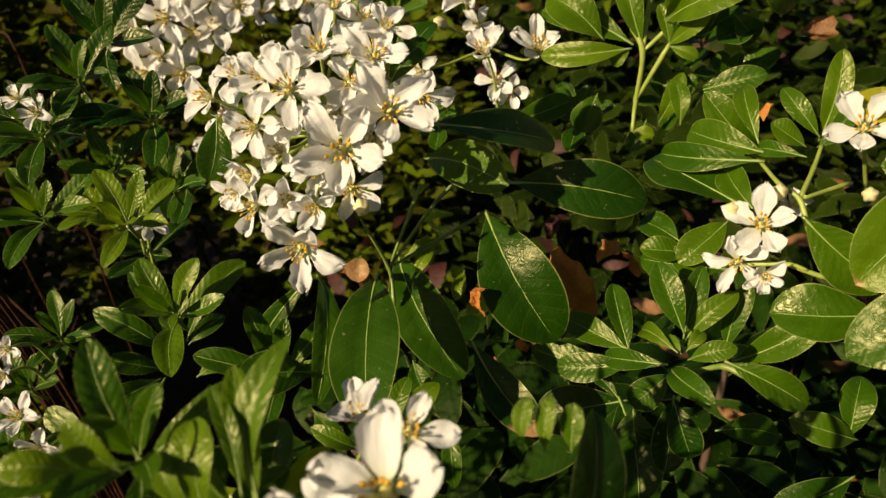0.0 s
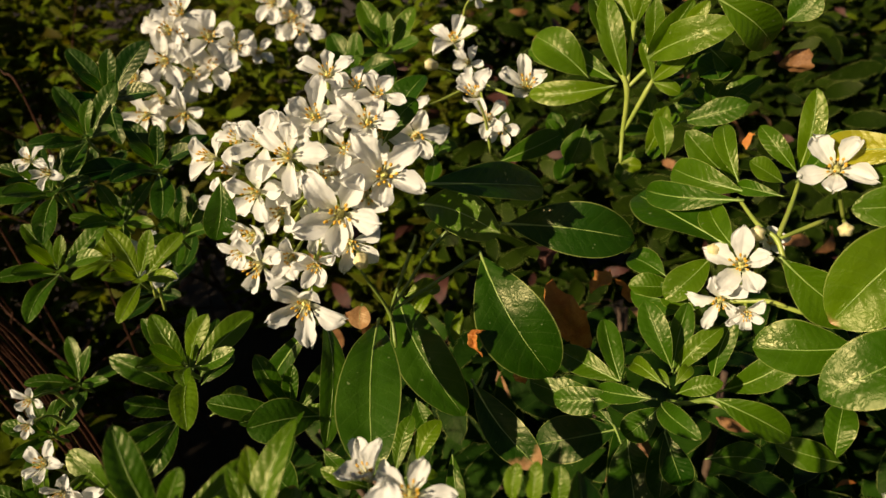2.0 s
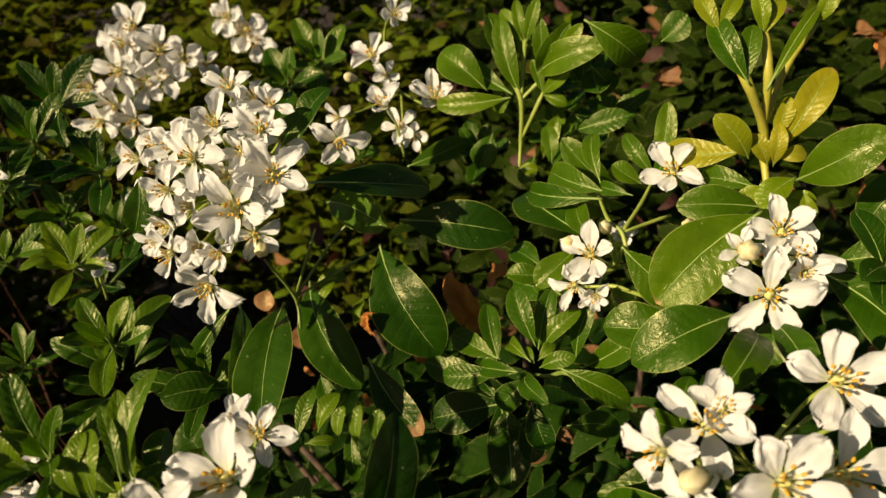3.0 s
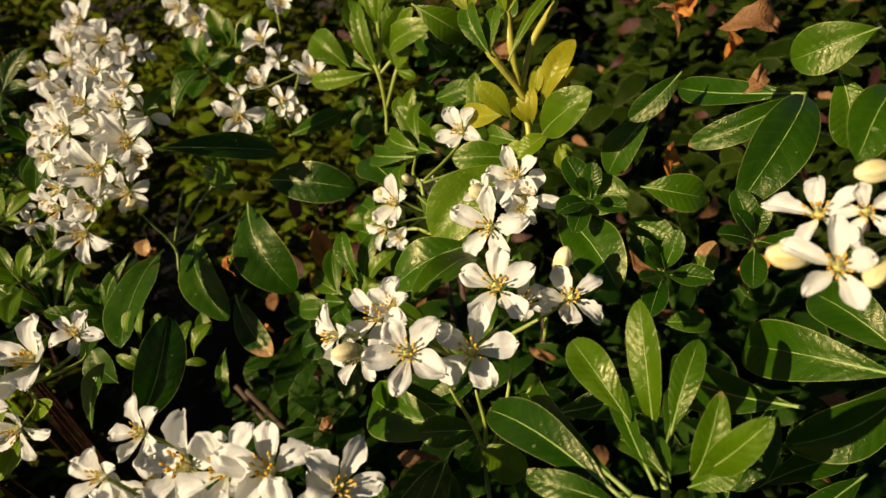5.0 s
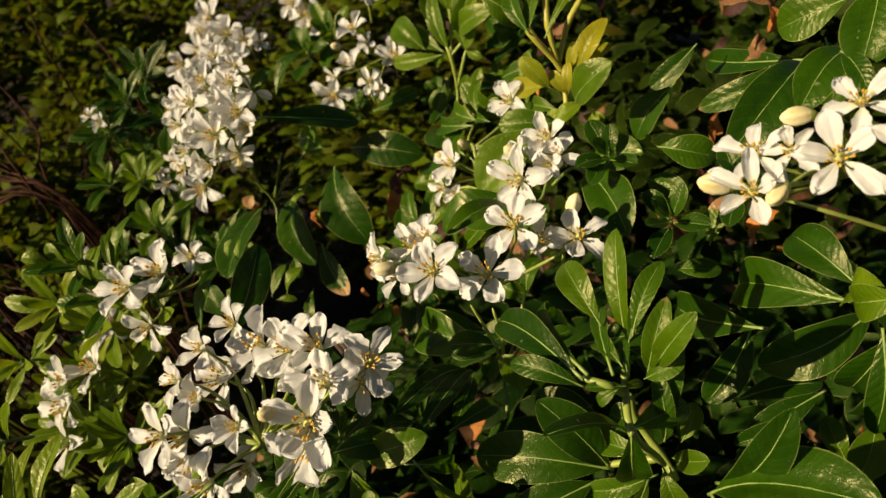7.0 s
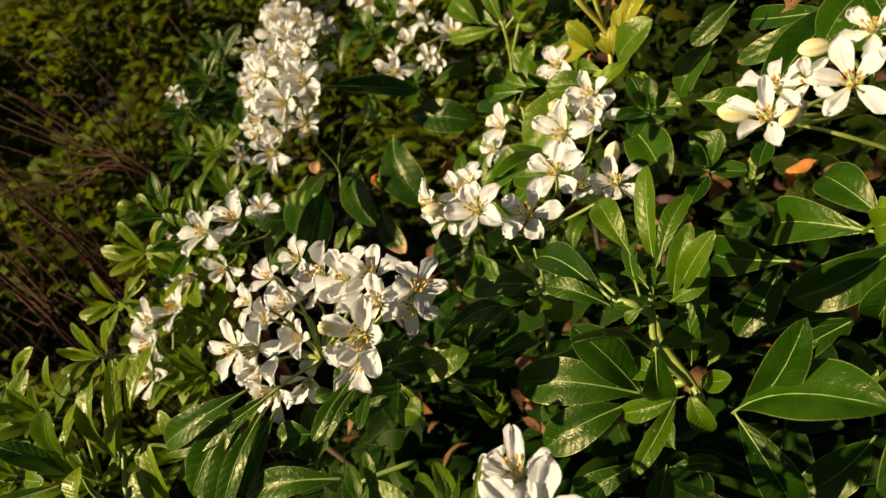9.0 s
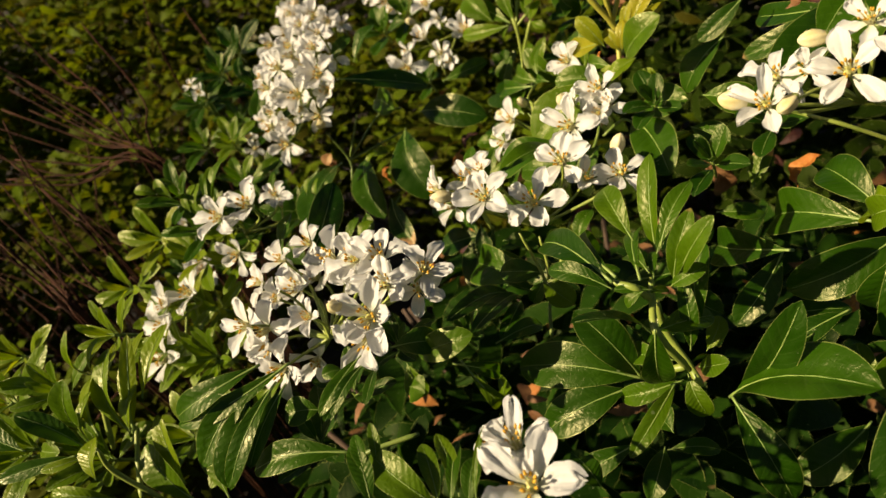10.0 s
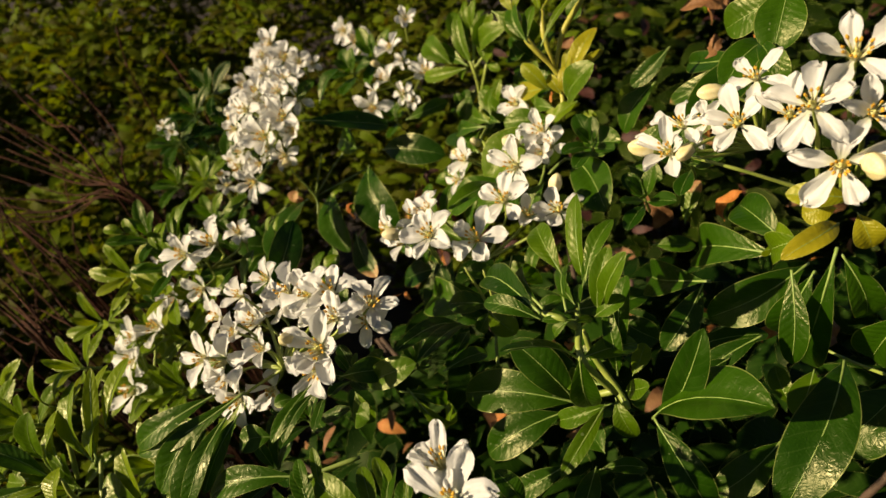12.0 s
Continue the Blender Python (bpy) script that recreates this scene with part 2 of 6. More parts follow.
def petal_mesh(seed):
    rng = random.Random(seed)
    nu, nv = 14, 6
    verts, faces, uvs = [], [], []
    a, b, ph, bend = rng.uniform(0.85, 1.10), rng.uniform(0.36, 0.45), rng.uniform(0, 6), rng.uniform(-0.22, 0.14)
    cup, ruff, notch = rng.uniform(0.2, 1.3), rng.uniform(0.02, 0.085), rng.uniform(0.0, 0.08)
    curl, crease, rag = rng.uniform(-0.9, 0.8), rng.uniform(0.02, 0.09), rng.choice((0.02, 0.03, 0.05, 0.08))
    top = (a / (a + b)) ** a * (b / (a + b)) ** b
    for i in range(nu + 1):
        u = 1 - (1 - i / nu) ** 1.6
        half = max(0.265 * u ** a * (1 - u) ** b / top, 0.045 if u < 0.5 else 0.05) * (1 + 0.07 * math.sin(9 * u + 2 * ph) + rag * math.sin(23 * u + 5 * ph))
        for j in range(-nv, nv + 1):
            s = j / nv
            x = u - notch * (1 - abs(s)) * (u > 0.9) - 0.05 * s * s * max(0.0, u - 0.7) / 0.3
            x += (0.035 * math.sin(7 * s + 3 * ph) + 0.6 * rag * math.sin(17 * s + ph)) * max(0.0, u - 0.65) / 0.35
            z = bend * u * u + curl * max(0.0, u - 0.6) ** 2 + cup * (half * s) ** 2 / 0.3 + ruff * u * u * math.sin(5 * s + ph + 4 * u) + 0.02 * u * math.sin(11 * s + 2 * ph + 7 * u) + 0.016 * u * math.sin(15 * u + 3 * ph) - crease * u * math.exp(-(s * 5) ** 2)
            verts.append((x, half * s, z + 0.03 * math.sin(math.pi * u)))
            uvs.append((u, 0.5 + 0.5 * s))
    n = 2 * nv + 1
    for i in range(nu):
        for j in range(n - 1):
            faces.append((i * n + j, (i + 1) * n + j, (i + 1) * n + j + 1, i * n + j + 1))
    return mesh_of("petal", verts, faces, (PETAL,), None, uvs)


def lathe(profile, sides, lobes=0, depth=0.0):
    """Profile of (z, radius) turned round z, with lobes cut into it."""
    verts, faces = [], []
    for z, r in profile:
        for k in range(sides):
            w = 2 * math.pi * k / sides
            q = r * (1 - depth * (0.5 + 0.5 * math.cos(lobes * w + 3 * z))) if lobes else r
            verts.append((q * math.cos(w), q * math.sin(w), z))
    for i in range(len(profile) - 1):
        for k in range(sides):
            k2 = (k + 1) % sides
            faces.append((i * sides + k, i * sides + k2, (i + 1) * sides + k2, (i + 1) * sides + k))
    return verts, faces


def stamen_mesh(seed):
    """One stamen leaning outward along x: filament and anther."""
    rng = random.Random(seed)
    lean, high = rng.uniform(0.03, 0.17), rng.uniform(0.28, 0.46)
    d = Vector((1, 0, 0))
    end = d * (0.09 + lean) + Vector((0, 0, high))
    verts, faces, which = [], [], []
    for data, mat in ((tube_data([d * 0.09, d * (0.10 + lean * 0.5) + Vector((0, 0, high * 0.6)), end], [0.024, 0.020, 0.014], 5), 0),
                      (tube_data([end - d * 0.03 - Vector((0, 0, 0.05)), end - d * 0.015 - Vector((0, 0, 0.015)), end + d * 0.012 + Vector((0, 0, 0.025)), end + d * 0.03 + Vector((0, 0, 0.06))], [0.012, 0.034, 0.032, 0.010], 6), 1)):
        o = len(verts)
        verts += data[0]
        for face in data[1]:
            faces.append(tuple(q + o for q in face))
            which.append(mat)
    return mesh_of("stamen", verts, faces, (FILAMENT, ANTHER), which)


PETALS = [petal_mesh(k) for k in range(24)]
STAMENS = [stamen_mesh(k) for k in range(6)]
v_, f_ = lathe([(-0.10, 0.02), (-0.08, 0.09), (-0.02, 0.12), (0.03, 0.11), (0.10, 0.115), (0.16, 0.09), (0.20, 0.035), (0.30, 0.03), (0.33, 0.045), (0.35, 0.01)], 10, 5, 0.25)
CENTRE = mesh_of("flower_centre", v_, f_, (PISTIL,))
v_, f_ = lathe([(-0.5, 0.03), (-0.46, 0.12), (-0.35, 0.20), (-0.15, 0.28), (0.08, 0.305), (0.28, 0.26), (0.42, 0.16), (0.49, 0.06), (0.5, 0.005)], 25, 5, 0.2)
BUD = mesh_of("bud", v_, f_, (CREAM,))
v_, f_ = lathe([(-0.56, 0.04), (-0.50, 0.13), (-0.42, 0.19), (-0.33, 0.235), (-0.28, 0.25)], 15, 5, 0.2)
CALYX = mesh_of("calyx", v_, f_, (YOUNG,))
flower_rng = random.Random(9)


def cluster(label, at):
    return Thing("flower_cluster", label, "flower cluster", "flower heads of the shrub", at)


def stalk(c, at, facing):
    """A thin stalk from a flower's back to the middle of its head."""
    p, q = Vector(at) - c.at, Vector((0, 0, 0))
    if p.length > 0.06:
        q = p - facing * 0.022 - Vector((0, 0, 0.02))
    mid = p - facing * min(0.012, p.length * 0.4)
    v, f = tube_data(smooth_line([p, mid.lerp(q, 0.25), q]), [0.0007] * 6 + [0.0009] * 5, 5)
    part("stalk", mesh_of("stalk", v, f, (YOUNG,)), c.ob)


def flower(c, at, facing, size, spin, cup):
    facing = Vector(facing).normalized()
    turn = facing.to_track_quat("Z", "Y").to_matrix().to_4x4() @ Matrix.Rotation(radians(spin), 4, "Z")
    r = size / 2
    shut = flower_rng.choice((-0.08, 0.0, 0.0, 0.1, 0.22, 0.4))
    ob = part("flower", CENTRE, c.ob, Matrix.Translation(Vector(at) - c.at) @ turn @ Matrix.Scale(r, 4))
    for k in range(5):
        g = flower_rng
        m = Matrix.Rotation(2 * math.pi * k / 5 + g.uniform(-0.12, 0.12), 4, "Z") @ Matrix.Translation((0.06, 0, 0.01 * (k % 2)))
        m = m @ Matrix.Rotation(-cup - shut - g.uniform(-0.25, 0.28), 4, "Y") @ Matrix.Rotation(g.uniform(-0.26, 0.26), 4, "X")
        part("petal", g.choice(PETALS), ob, m @ Matrix.Diagonal((g.uniform(0.80, 1.10), c.slim * g.uniform(0.82, 1.12), 1.0, 1.0)))
    for k in range(10):
        part("stamen", flower_rng.choice(STAMENS), ob, Matrix.Rotation(2 * math.pi * (k + flower_rng.uniform(-0.3, 0.3)) / 10, 4, "Z"))
    stalk(c, at, facing)


def bud(c, at, facing, size):
    facing = Vector(facing).normalized()
    turn = facing.to_track_quat("Z", "Y").to_matrix().to_4x4()
    ob = part("bud", BUD, c.ob, Matrix.Translation(Vector(at) - c.at) @ turn @ Matrix.Scale(size, 4), "closed cream bud")
    part("calyx", CALYX, ob)
    stalk(c, at, facing)


def dead_leaf(base, tip, width, hue):
    base, tip = Vector(base), Vector(tip)
    kind = 0 if hue < 0.25 else 1 if hue < 0.65 else 2
    d = blade_data((tip - base).length, width * 0.7, 0.25, 0.45, 0.9, leaf_rng, 14, 4, False)
    d = ([q + noise.noise_vector(q * 110 + base * 50) * 0.004 + noise.noise_vector(q * 320 + base * 50) * 0.0016 for q in d[0]], *d[1:])
    ob = new("dead_leaf", mesh_of("dead_leaf", d[0], d[1], (DRY[kind],), None, d[2]))
    ob.matrix_basis = leaf_pose(base, tip, leaf_rng.uniform(-60, 60))
    return tagged(ob, ("dark maroon withered leaf caught among stems", "curled brown dead leaf caught in the shrub", "orange autumn leaf caught among green leaves")[kind], "dead leaf", "withered leaves")


def twig(points, radius):
    last = Vector(points[-1])
    line = smooth_line([*points, (last.x - 0.10, last.y + 0.14, last.z * 0.5), (last.x - 0.14, last.y + 0.2, -0.05)])
    v, f = tube_data(line, [radius * (0.5 + 0.5 * i / len(line)) * leaf_rng.uniform(0.85, 1.15) for i in range(len(line))], 6)
    at = line[0]
    ob = new("bare_twig", mesh_of("bare_twig", [p - at for p in v], f, (TWIG,)))
    ob.location = at
    return tagged(ob, "thin bare reddish brown woody twig in front of the hedge", "twig", "bare twigs")


def rosette(s, node, axis, count, length, width, tone, spread=1.0):
    """A whorl of leaflets round a node, opening along axis."""
    g = leaf_rng
    node, axis = Vector(node), Vector(axis).normalized()
    a = axis.cross(Vector((0.31, 0.2, 0.9))).normalized()
    b = axis.cross(a)
    for k in range(count):
        w = 2.4 * k + g.uniform(-0.3, 0.3)
        lift = spread * (0.35 + 0.65 * ((k + 0.5) / count)) * g.uniform(0.85, 1.15)
        d = (axis * math.cos(lift * 1.35) + (a * math.cos(w) + b * math.sin(w)) * math.sin(lift * 1.35)).normalized()
        size = length * (0.55 + 0.45 * (k + 1) / count) * g.uniform(0.85, 1.15)
        base = node - axis * length * 0.25 * k / count
        # the upper face looks inward, to the axis
        up = (axis - d * axis.dot(d)).normalized()
        ref = (REF - d * REF.dot(d)).normalized()
        turn = math.degrees(math.atan2(ref.cross(up).dot(d), ref.dot(up)))
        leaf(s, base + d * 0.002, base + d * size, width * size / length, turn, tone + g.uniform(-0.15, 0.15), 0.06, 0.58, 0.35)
    stem(s, [node, node - axis * length * 0.25, node - axis * length * 0.45 + Vector((0, 0.004, -0.004))], 0.0009, 0.5)


# ---- the shrub, shoot by shoot, and its flower heads ----

s = shoot("leafy_shoot", "long glossy dark green leaflets drooping under white flowers")
leaf(s, (-0.0248, 0.2357, 0.8975), (-0.0184, 0.1657, 0.8884), 0.0258, -13, 0.40, 0.12, 0.55, 0.34)
leaf(s, (-0.0207, 0.2705, 0.8856), (0.0099, 0.2185, 0.8611), 0.0237, -8, 0.40, 0.12, 0.55, 0.34)
leaf(s, (-0.0166, 0.2677, 0.8883), (-0.0008, 0.2711, 0.8907), 0.0097, 0, 1.50, 0.12, 0.55, 0.34)
leaf(s, (0.0197, 0.2708, 0.9069), (0.0487, 0.2330, 0.8682), 0.0318, -2, 0.40, 0.12, 0.55, 0.34)
leaf(s, (-0.0552, 0.2545, 0.8837), (-0.0448, 0.1994, 0.8642), 0.0118, -46, 0.70, 0.12, 0.55, 0.34)
leaf(s, (-0.0586, 0.2524, 0.8855), (-0.0895, 0.2485, 0.8430), 0.0113, -28, 0.60, 0.12, 0.55, 0.34)
leaf(s, (0.0018, 0.2309, 0.9655), (0.0476, 0.2715, 0.9420), 0.0180, 14, 0.35, 0.12, 0.55, 0.34)
leaf(s, (-0.0180, 0.2891, 0.9611), (-0.0031, 0.3048, 0.9824), 0.0151, 0, 0.30, 0.12, 0.55, 0.34)
leaf(s, (0.0319, 0.2823, 0.9173), (0.0873, 0.2699, 0.9150), 0.0242, 18, 0.20, 0.12, 0.55, 0.34)
leaf(s, (-0.0068, 0.2830, 0.9290), (0.0276, 0.2467, 0.9344), 0.0193, 20, 0.80, 0.12, 0.55, 0.34)
leaf(s, (-0.0162, 0.2547, 0.9722), (-0.0030, 0.2661, 0.9853), 0.0101, 31, 0.30, 0.12, 0.55, 0.34)
leaf(s, (-0.0811, 0.2461, 0.9624), (-0.0851, 0.2360, 0.9418), 0.0125, -39, 0.70, 0.12, 0.55, 0.34)
leaf(s, (0.0146, 0.2307, 0.8670), (0.0415, 0.1995, 0.8488), 0.0167, -5, 0.10, 0.12, 0.55, 0.34, 0.20)
leaf(s, (-0.0503, 0.2096, 0.8702), (-0.0737, 0.1938, 0.8799), 0.0175, -22, 0.50, 0.12, 0.55, 0.34)
leaf(s, (-0.0528, 0.2133, 0.8450), (-0.0427, 0.2083, 0.8355), 0.0083, 0, 0.90, 0.12, 0.55, 0.34)
leaf(s, (-0.0663, 0.2058, 0.8238), (-0.0822, 0.2156, 0.8417), 0.0200, 0, 0.40, 0.12, 0.55, 0.34)
leaf(s, (-0.0186, 0.2013, 0.8461), (-0.0123, 0.2190, 0.8603), 0.0083, 11, 1.30, 0.12, 0.55, 0.34)
leaf(s, (-0.0101, 0.2074, 0.8440), (-0.0003, 0.2179, 0.8583), 0.0097, 0, 1.30, 0.12, 0.55, 0.34)
leaf(s, (-0.0147, 0.1997, 0.8434), (-0.0015, 0.2029, 0.8413), 0.0051, 5, 1.30, 0.12, 0.55, 0.34)
leaf(s, (-0.0300, 0.1934, 0.8453), (-0.0479, 0.1935, 0.8566), 0.0070, 5, 1.00, 0.12, 0.55, 0.34)
leaf(s, (-0.0305, 0.2367, 0.9077), (-0.0310, 0.2289, 0.9007), 0.0094, -23, 1.20, 0.12, 0.55, 0.34, 1.00)
leaf(s, (0.0040, 0.2170, 0.8380), (0.0067, 0.1960, 0.8202), 0.0082, -12, 0.50, 0.12, 0.55, 0.34)
leaf(s, (-0.0119, 0.2318, 0.8567), (-0.0056, 0.2224, 0.8459), 0.0103, -11, 0.70, 0.12, 0.55, 0.34)
leaf(s, (-0.0036, 0.2595, 0.8971), (-0.0102, 0.2499, 0.8918), 0.0062, -15, 1.60, 0.12, 0.55, 0.34)
leaf(s, (0.0095, 0.2586, 0.8858), (0.0062, 0.2476, 0.8785), 0.0061, -13, 1.70, 0.12, 0.55, 0.34)
stem(s, [(-0.0288, 0.2371, 0.9245), (-0.0212, 0.2447, 0.8968), (-0.0188, 0.2365, 0.8838)], 0.0009, 0.5)
stem(s, [(-0.0212, 0.2447, 0.8968), (-0.0069, 0.2521, 0.9312)], 0.0009, 0.5)
stem(s, [(-0.0212, 0.2447, 0.8968), (0.0045, 0.2640, 0.9248), (0.0288, 0.2569, 0.9313)], 0.0009, 0.5)
stem(s, [(-0.0212, 0.2447, 0.8968), (0.0185, 0.2745, 0.9067)], 0.0009, 0.5)
stem(s, [(0.0208, 0.2346, 0.8704), (0.0151, 0.2250, 0.8631)], 0.0009, 0.5)
s = shoot("leafy_shoot", "young leafy shoot with a star-shaped rosette of shiny green leaflets")
leaf(s, (0.0776, 0.2295, 0.8685), (0.0727, 0.2508, 0.8858), 0.0108, 22, 1.10, 0.12, 0.55, 0.34)
leaf(s, (0.0945, 0.2191, 0.8865), (0.0854, 0.2355, 0.9069), 0.0112, -8, 1.10, 0.12, 0.55, 0.34)
leaf(s, (0.0966, 0.2233, 0.8809), (0.1032, 0.2363, 0.9047), 0.0097, 25, 1.10, 0.12, 0.55, 0.34)
leaf(s, (0.0983, 0.2245, 0.8780), (0.1154, 0.2283, 0.8979), 0.0087, 6, 1.10, 0.12, 0.55, 0.34)
leaf(s, (0.1146, 0.2257, 0.8724), (0.1212, 0.2330, 0.8987), 0.0094, 6, 1.00, 0.12, 0.55, 0.34)
leaf(s, (0.1193, 0.2241, 0.8678), (0.1438, 0.2162, 0.8975), 0.0129, 9, 0.90, 0.12, 0.55, 0.34)
leaf(s, (0.1058, 0.1997, 0.8877), (0.1331, 0.1917, 0.8754), 0.0121, 7, 0.90, 0.12, 0.55, 0.34)
leaf(s, (0.0874, 0.2118, 0.8757), (0.0678, 0.2303, 0.8631), 0.0091, -10, 0.90, 0.12, 0.55, 0.34)
leaf(s, (0.0907, 0.2105, 0.8739), (0.0967, 0.1842, 0.8842), 0.0095, 9, 0.90, 0.12, 0.55, 0.34)
leaf(s, (0.0920, 0.2156, 0.8794), (0.0828, 0.2380, 0.8717), 0.0074, -13, 1.20, 0.12, 0.55, 0.34)
leaf(s, (0.0941, 0.2152, 0.8783), (0.0906, 0.2243, 0.8800), 0.0035, -9, 1.20, 0.12, 0.55, 0.34)
leaf(s, (0.0963, 0.2159, 0.8792), (0.1036, 0.2224, 0.8837), 0.0053, 6, 1.20, 0.12, 0.55, 0.34)
leaf(s, (0.0971, 0.2132, 0.8773), (0.1117, 0.2093, 0.8865), 0.0078, 9, 1.00, 0.12, 0.55, 0.34)
leaf(s, (0.0904, 0.2130, 0.8697), (0.0771, 0.2113, 0.8544), 0.0126, -8, 0.70, 0.12, 0.55, 0.34)
leaf(s, (0.0927, 0.2080, 0.8592), (0.0994, 0.1969, 0.8410), 0.0131, 0, 0.10, 0.12, 0.55, 0.34)
leaf(s, (0.0786, 0.2341, 0.8639), (0.0536, 0.2578, 0.8624), 0.0125, -4, 0.90, 0.12, 0.55, 0.34)
leaf(s, (0.0721, 0.2343, 0.8535), (0.0395, 0.2450, 0.8546), 0.0144, -8, 0.90, 0.12, 0.55, 0.34)
leaf(s, (0.0775, 0.2239, 0.8647), (0.0494, 0.2332, 0.8545), 0.0125, -9, 0.90, 0.12, 0.55, 0.34)
stem(s, [(0.0943, 0.2173, 0.8692), (0.1000, 0.2120, 0.8727), (0.1071, 0.2065, 0.8800), (0.1139, 0.2011, 0.8798)], 0.0012, 0.5)
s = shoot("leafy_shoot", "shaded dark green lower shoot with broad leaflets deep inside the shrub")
# tone 0.10 gives the deepest leaflets their shade as colour
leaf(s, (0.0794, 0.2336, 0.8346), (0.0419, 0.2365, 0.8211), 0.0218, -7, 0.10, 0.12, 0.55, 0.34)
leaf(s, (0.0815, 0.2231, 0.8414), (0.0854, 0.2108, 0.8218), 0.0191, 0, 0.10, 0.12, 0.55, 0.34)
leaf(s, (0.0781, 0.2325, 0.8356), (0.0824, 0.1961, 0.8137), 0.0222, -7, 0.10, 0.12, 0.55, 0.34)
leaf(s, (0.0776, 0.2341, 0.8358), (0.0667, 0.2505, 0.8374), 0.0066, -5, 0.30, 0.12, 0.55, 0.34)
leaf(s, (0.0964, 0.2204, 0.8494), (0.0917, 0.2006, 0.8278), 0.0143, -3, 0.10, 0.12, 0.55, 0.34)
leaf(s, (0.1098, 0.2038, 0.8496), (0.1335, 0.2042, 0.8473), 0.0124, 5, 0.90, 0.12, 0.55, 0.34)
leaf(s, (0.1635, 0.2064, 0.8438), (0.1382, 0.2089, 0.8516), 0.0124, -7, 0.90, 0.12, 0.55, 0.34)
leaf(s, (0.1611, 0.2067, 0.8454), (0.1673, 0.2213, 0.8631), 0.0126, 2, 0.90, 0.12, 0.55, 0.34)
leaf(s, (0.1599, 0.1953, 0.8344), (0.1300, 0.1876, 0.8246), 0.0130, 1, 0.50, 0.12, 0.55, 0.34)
s = shoot("leafy_shoot", "upright leafy shoot with narrow glossy green leaflets and flower stalks")
leaf(s, (0.1403, 0.3024, 0.9234), (0.1134, 0.3030, 0.9502), 0.0145, -26, 1.20, 0.12, 0.55, 0.34)
leaf(s, (0.1292, 0.2759, 0.9391), (0.1283, 0.3023, 0.9539), 0.0095, -11, 1.20, 0.12, 0.55, 0.34)
leaf(s, (0.1564, 0.2844, 0.9377), (0.1433, 0.2987, 0.9536), 0.0085, -19, 1.20, 0.12, 0.55, 0.34)
leaf(s, (0.1593, 0.2882, 0.9357), (0.1624, 0.2953, 0.9706), 0.0104, -3, 1.20, 0.12, 0.55, 0.34)
leaf(s, (0.1521, 0.2695, 0.9430), (0.1624, 0.2681, 0.9634), 0.0083, 8, 1.10, 0.12, 0.55, 0.34)
leaf(s, (0.1561, 0.2814, 0.9341), (0.1683, 0.2856, 0.9383), 0.0074, 0, 1.00, 0.12, 0.55, 0.34)
leaf(s, (0.1293, 0.2689, 0.9374), (0.1065, 0.2961, 0.9361), 0.0154, -21, 1.00, 0.12, 0.55, 0.34)
leaf(s, (0.1263, 0.2645, 0.9356), (0.0951, 0.2970, 0.9249), 0.0126, -23, 0.80, 0.12, 0.55, 0.34)
leaf(s, (0.1404, 0.2585, 0.9403), (0.1279, 0.2752, 0.9369), 0.0067, -21, 0.90, 0.12, 0.55, 0.34)
leaf(s, (0.1492, 0.2788, 0.9357), (0.1355, 0.2828, 0.9444), 0.0098, 0, 1.00, 0.12, 0.55, 0.34)
leaf(s, (0.1200, 0.2569, 0.9200), (0.0931, 0.2985, 0.9222), 0.0262, 16, 0.70, 0.12, 0.55, 0.34)
leaf(s, (0.1160, 0.2559, 0.9125), (0.0965, 0.2453, 0.8999), 0.0137, 0, 1.00, 0.12, 0.55, 0.34)
leaf(s, (0.1215, 0.2473, 0.9236), (0.1181, 0.2749, 0.9280), 0.0120, -12, 1.00, 0.12, 0.55, 0.34)
leaf(s, (0.0996, 0.2606, 0.9013), (0.0866, 0.2756, 0.9024), 0.0132, 8, 0.60, 0.12, 0.55, 0.34)
leaf(s, (0.1023, 0.2555, 0.8986), (0.0830, 0.2547, 0.9009), 0.0113, 0, 1.00, 0.12, 0.55, 0.34)
leaf(s, (0.1168, 0.2474, 0.8957), (0.0855, 0.2642, 0.8901), 0.0148, -15, 1.00, 0.12, 0.55, 0.34)
leaf(s, (0.1084, 0.2439, 0.8954), (0.0985, 0.2562, 0.8985), 0.0121, -11, 1.00, 0.12, 0.55, 0.34)
stem(s, [(0.1276, 0.2684, 0.9348), (0.1288, 0.2459, 0.9345), (0.1335, 0.2385, 0.9324), (0.1353, 0.2300, 0.9242)], 0.0010, 0.9)
stem(s, [(0.1530, 0.2728, 0.9392), (0.1450, 0.2581, 0.9352), (0.1335, 0.2385, 0.9324)], 0.0010, 0.9)
stem(s, [(0.1335, 0.2385, 0.9324), (0.1577, 0.2526, 0.9323)], 0.0010, 0.9)
stem(s, [(0.1364, 0.2245, 0.9107), (0.1292, 0.2271, 0.9117), (0.1143, 0.2341, 0.9068)], 0.0010, 0.9)
stem(s, [(0.1292, 0.2271, 0.9117), (0.1439, 0.2228, 0.9082)], 0.0010, 0.9)
s = shoot("leafy_shoot", "large glossy green leaflets on a side branch beside white flowers")
leaf(s, (0.1335, 0.2306, 0.9286), (0.1640, 0.2196, 0.9063), 0.0198, 34, 1.20, 0.12, 0.55, 0.34)
leaf(s, (0.1597, 0.2142, 0.8983), (0.1248, 0.2198, 0.8952), 0.0216, 2, 1.20, 0.12, 0.55, 0.34)
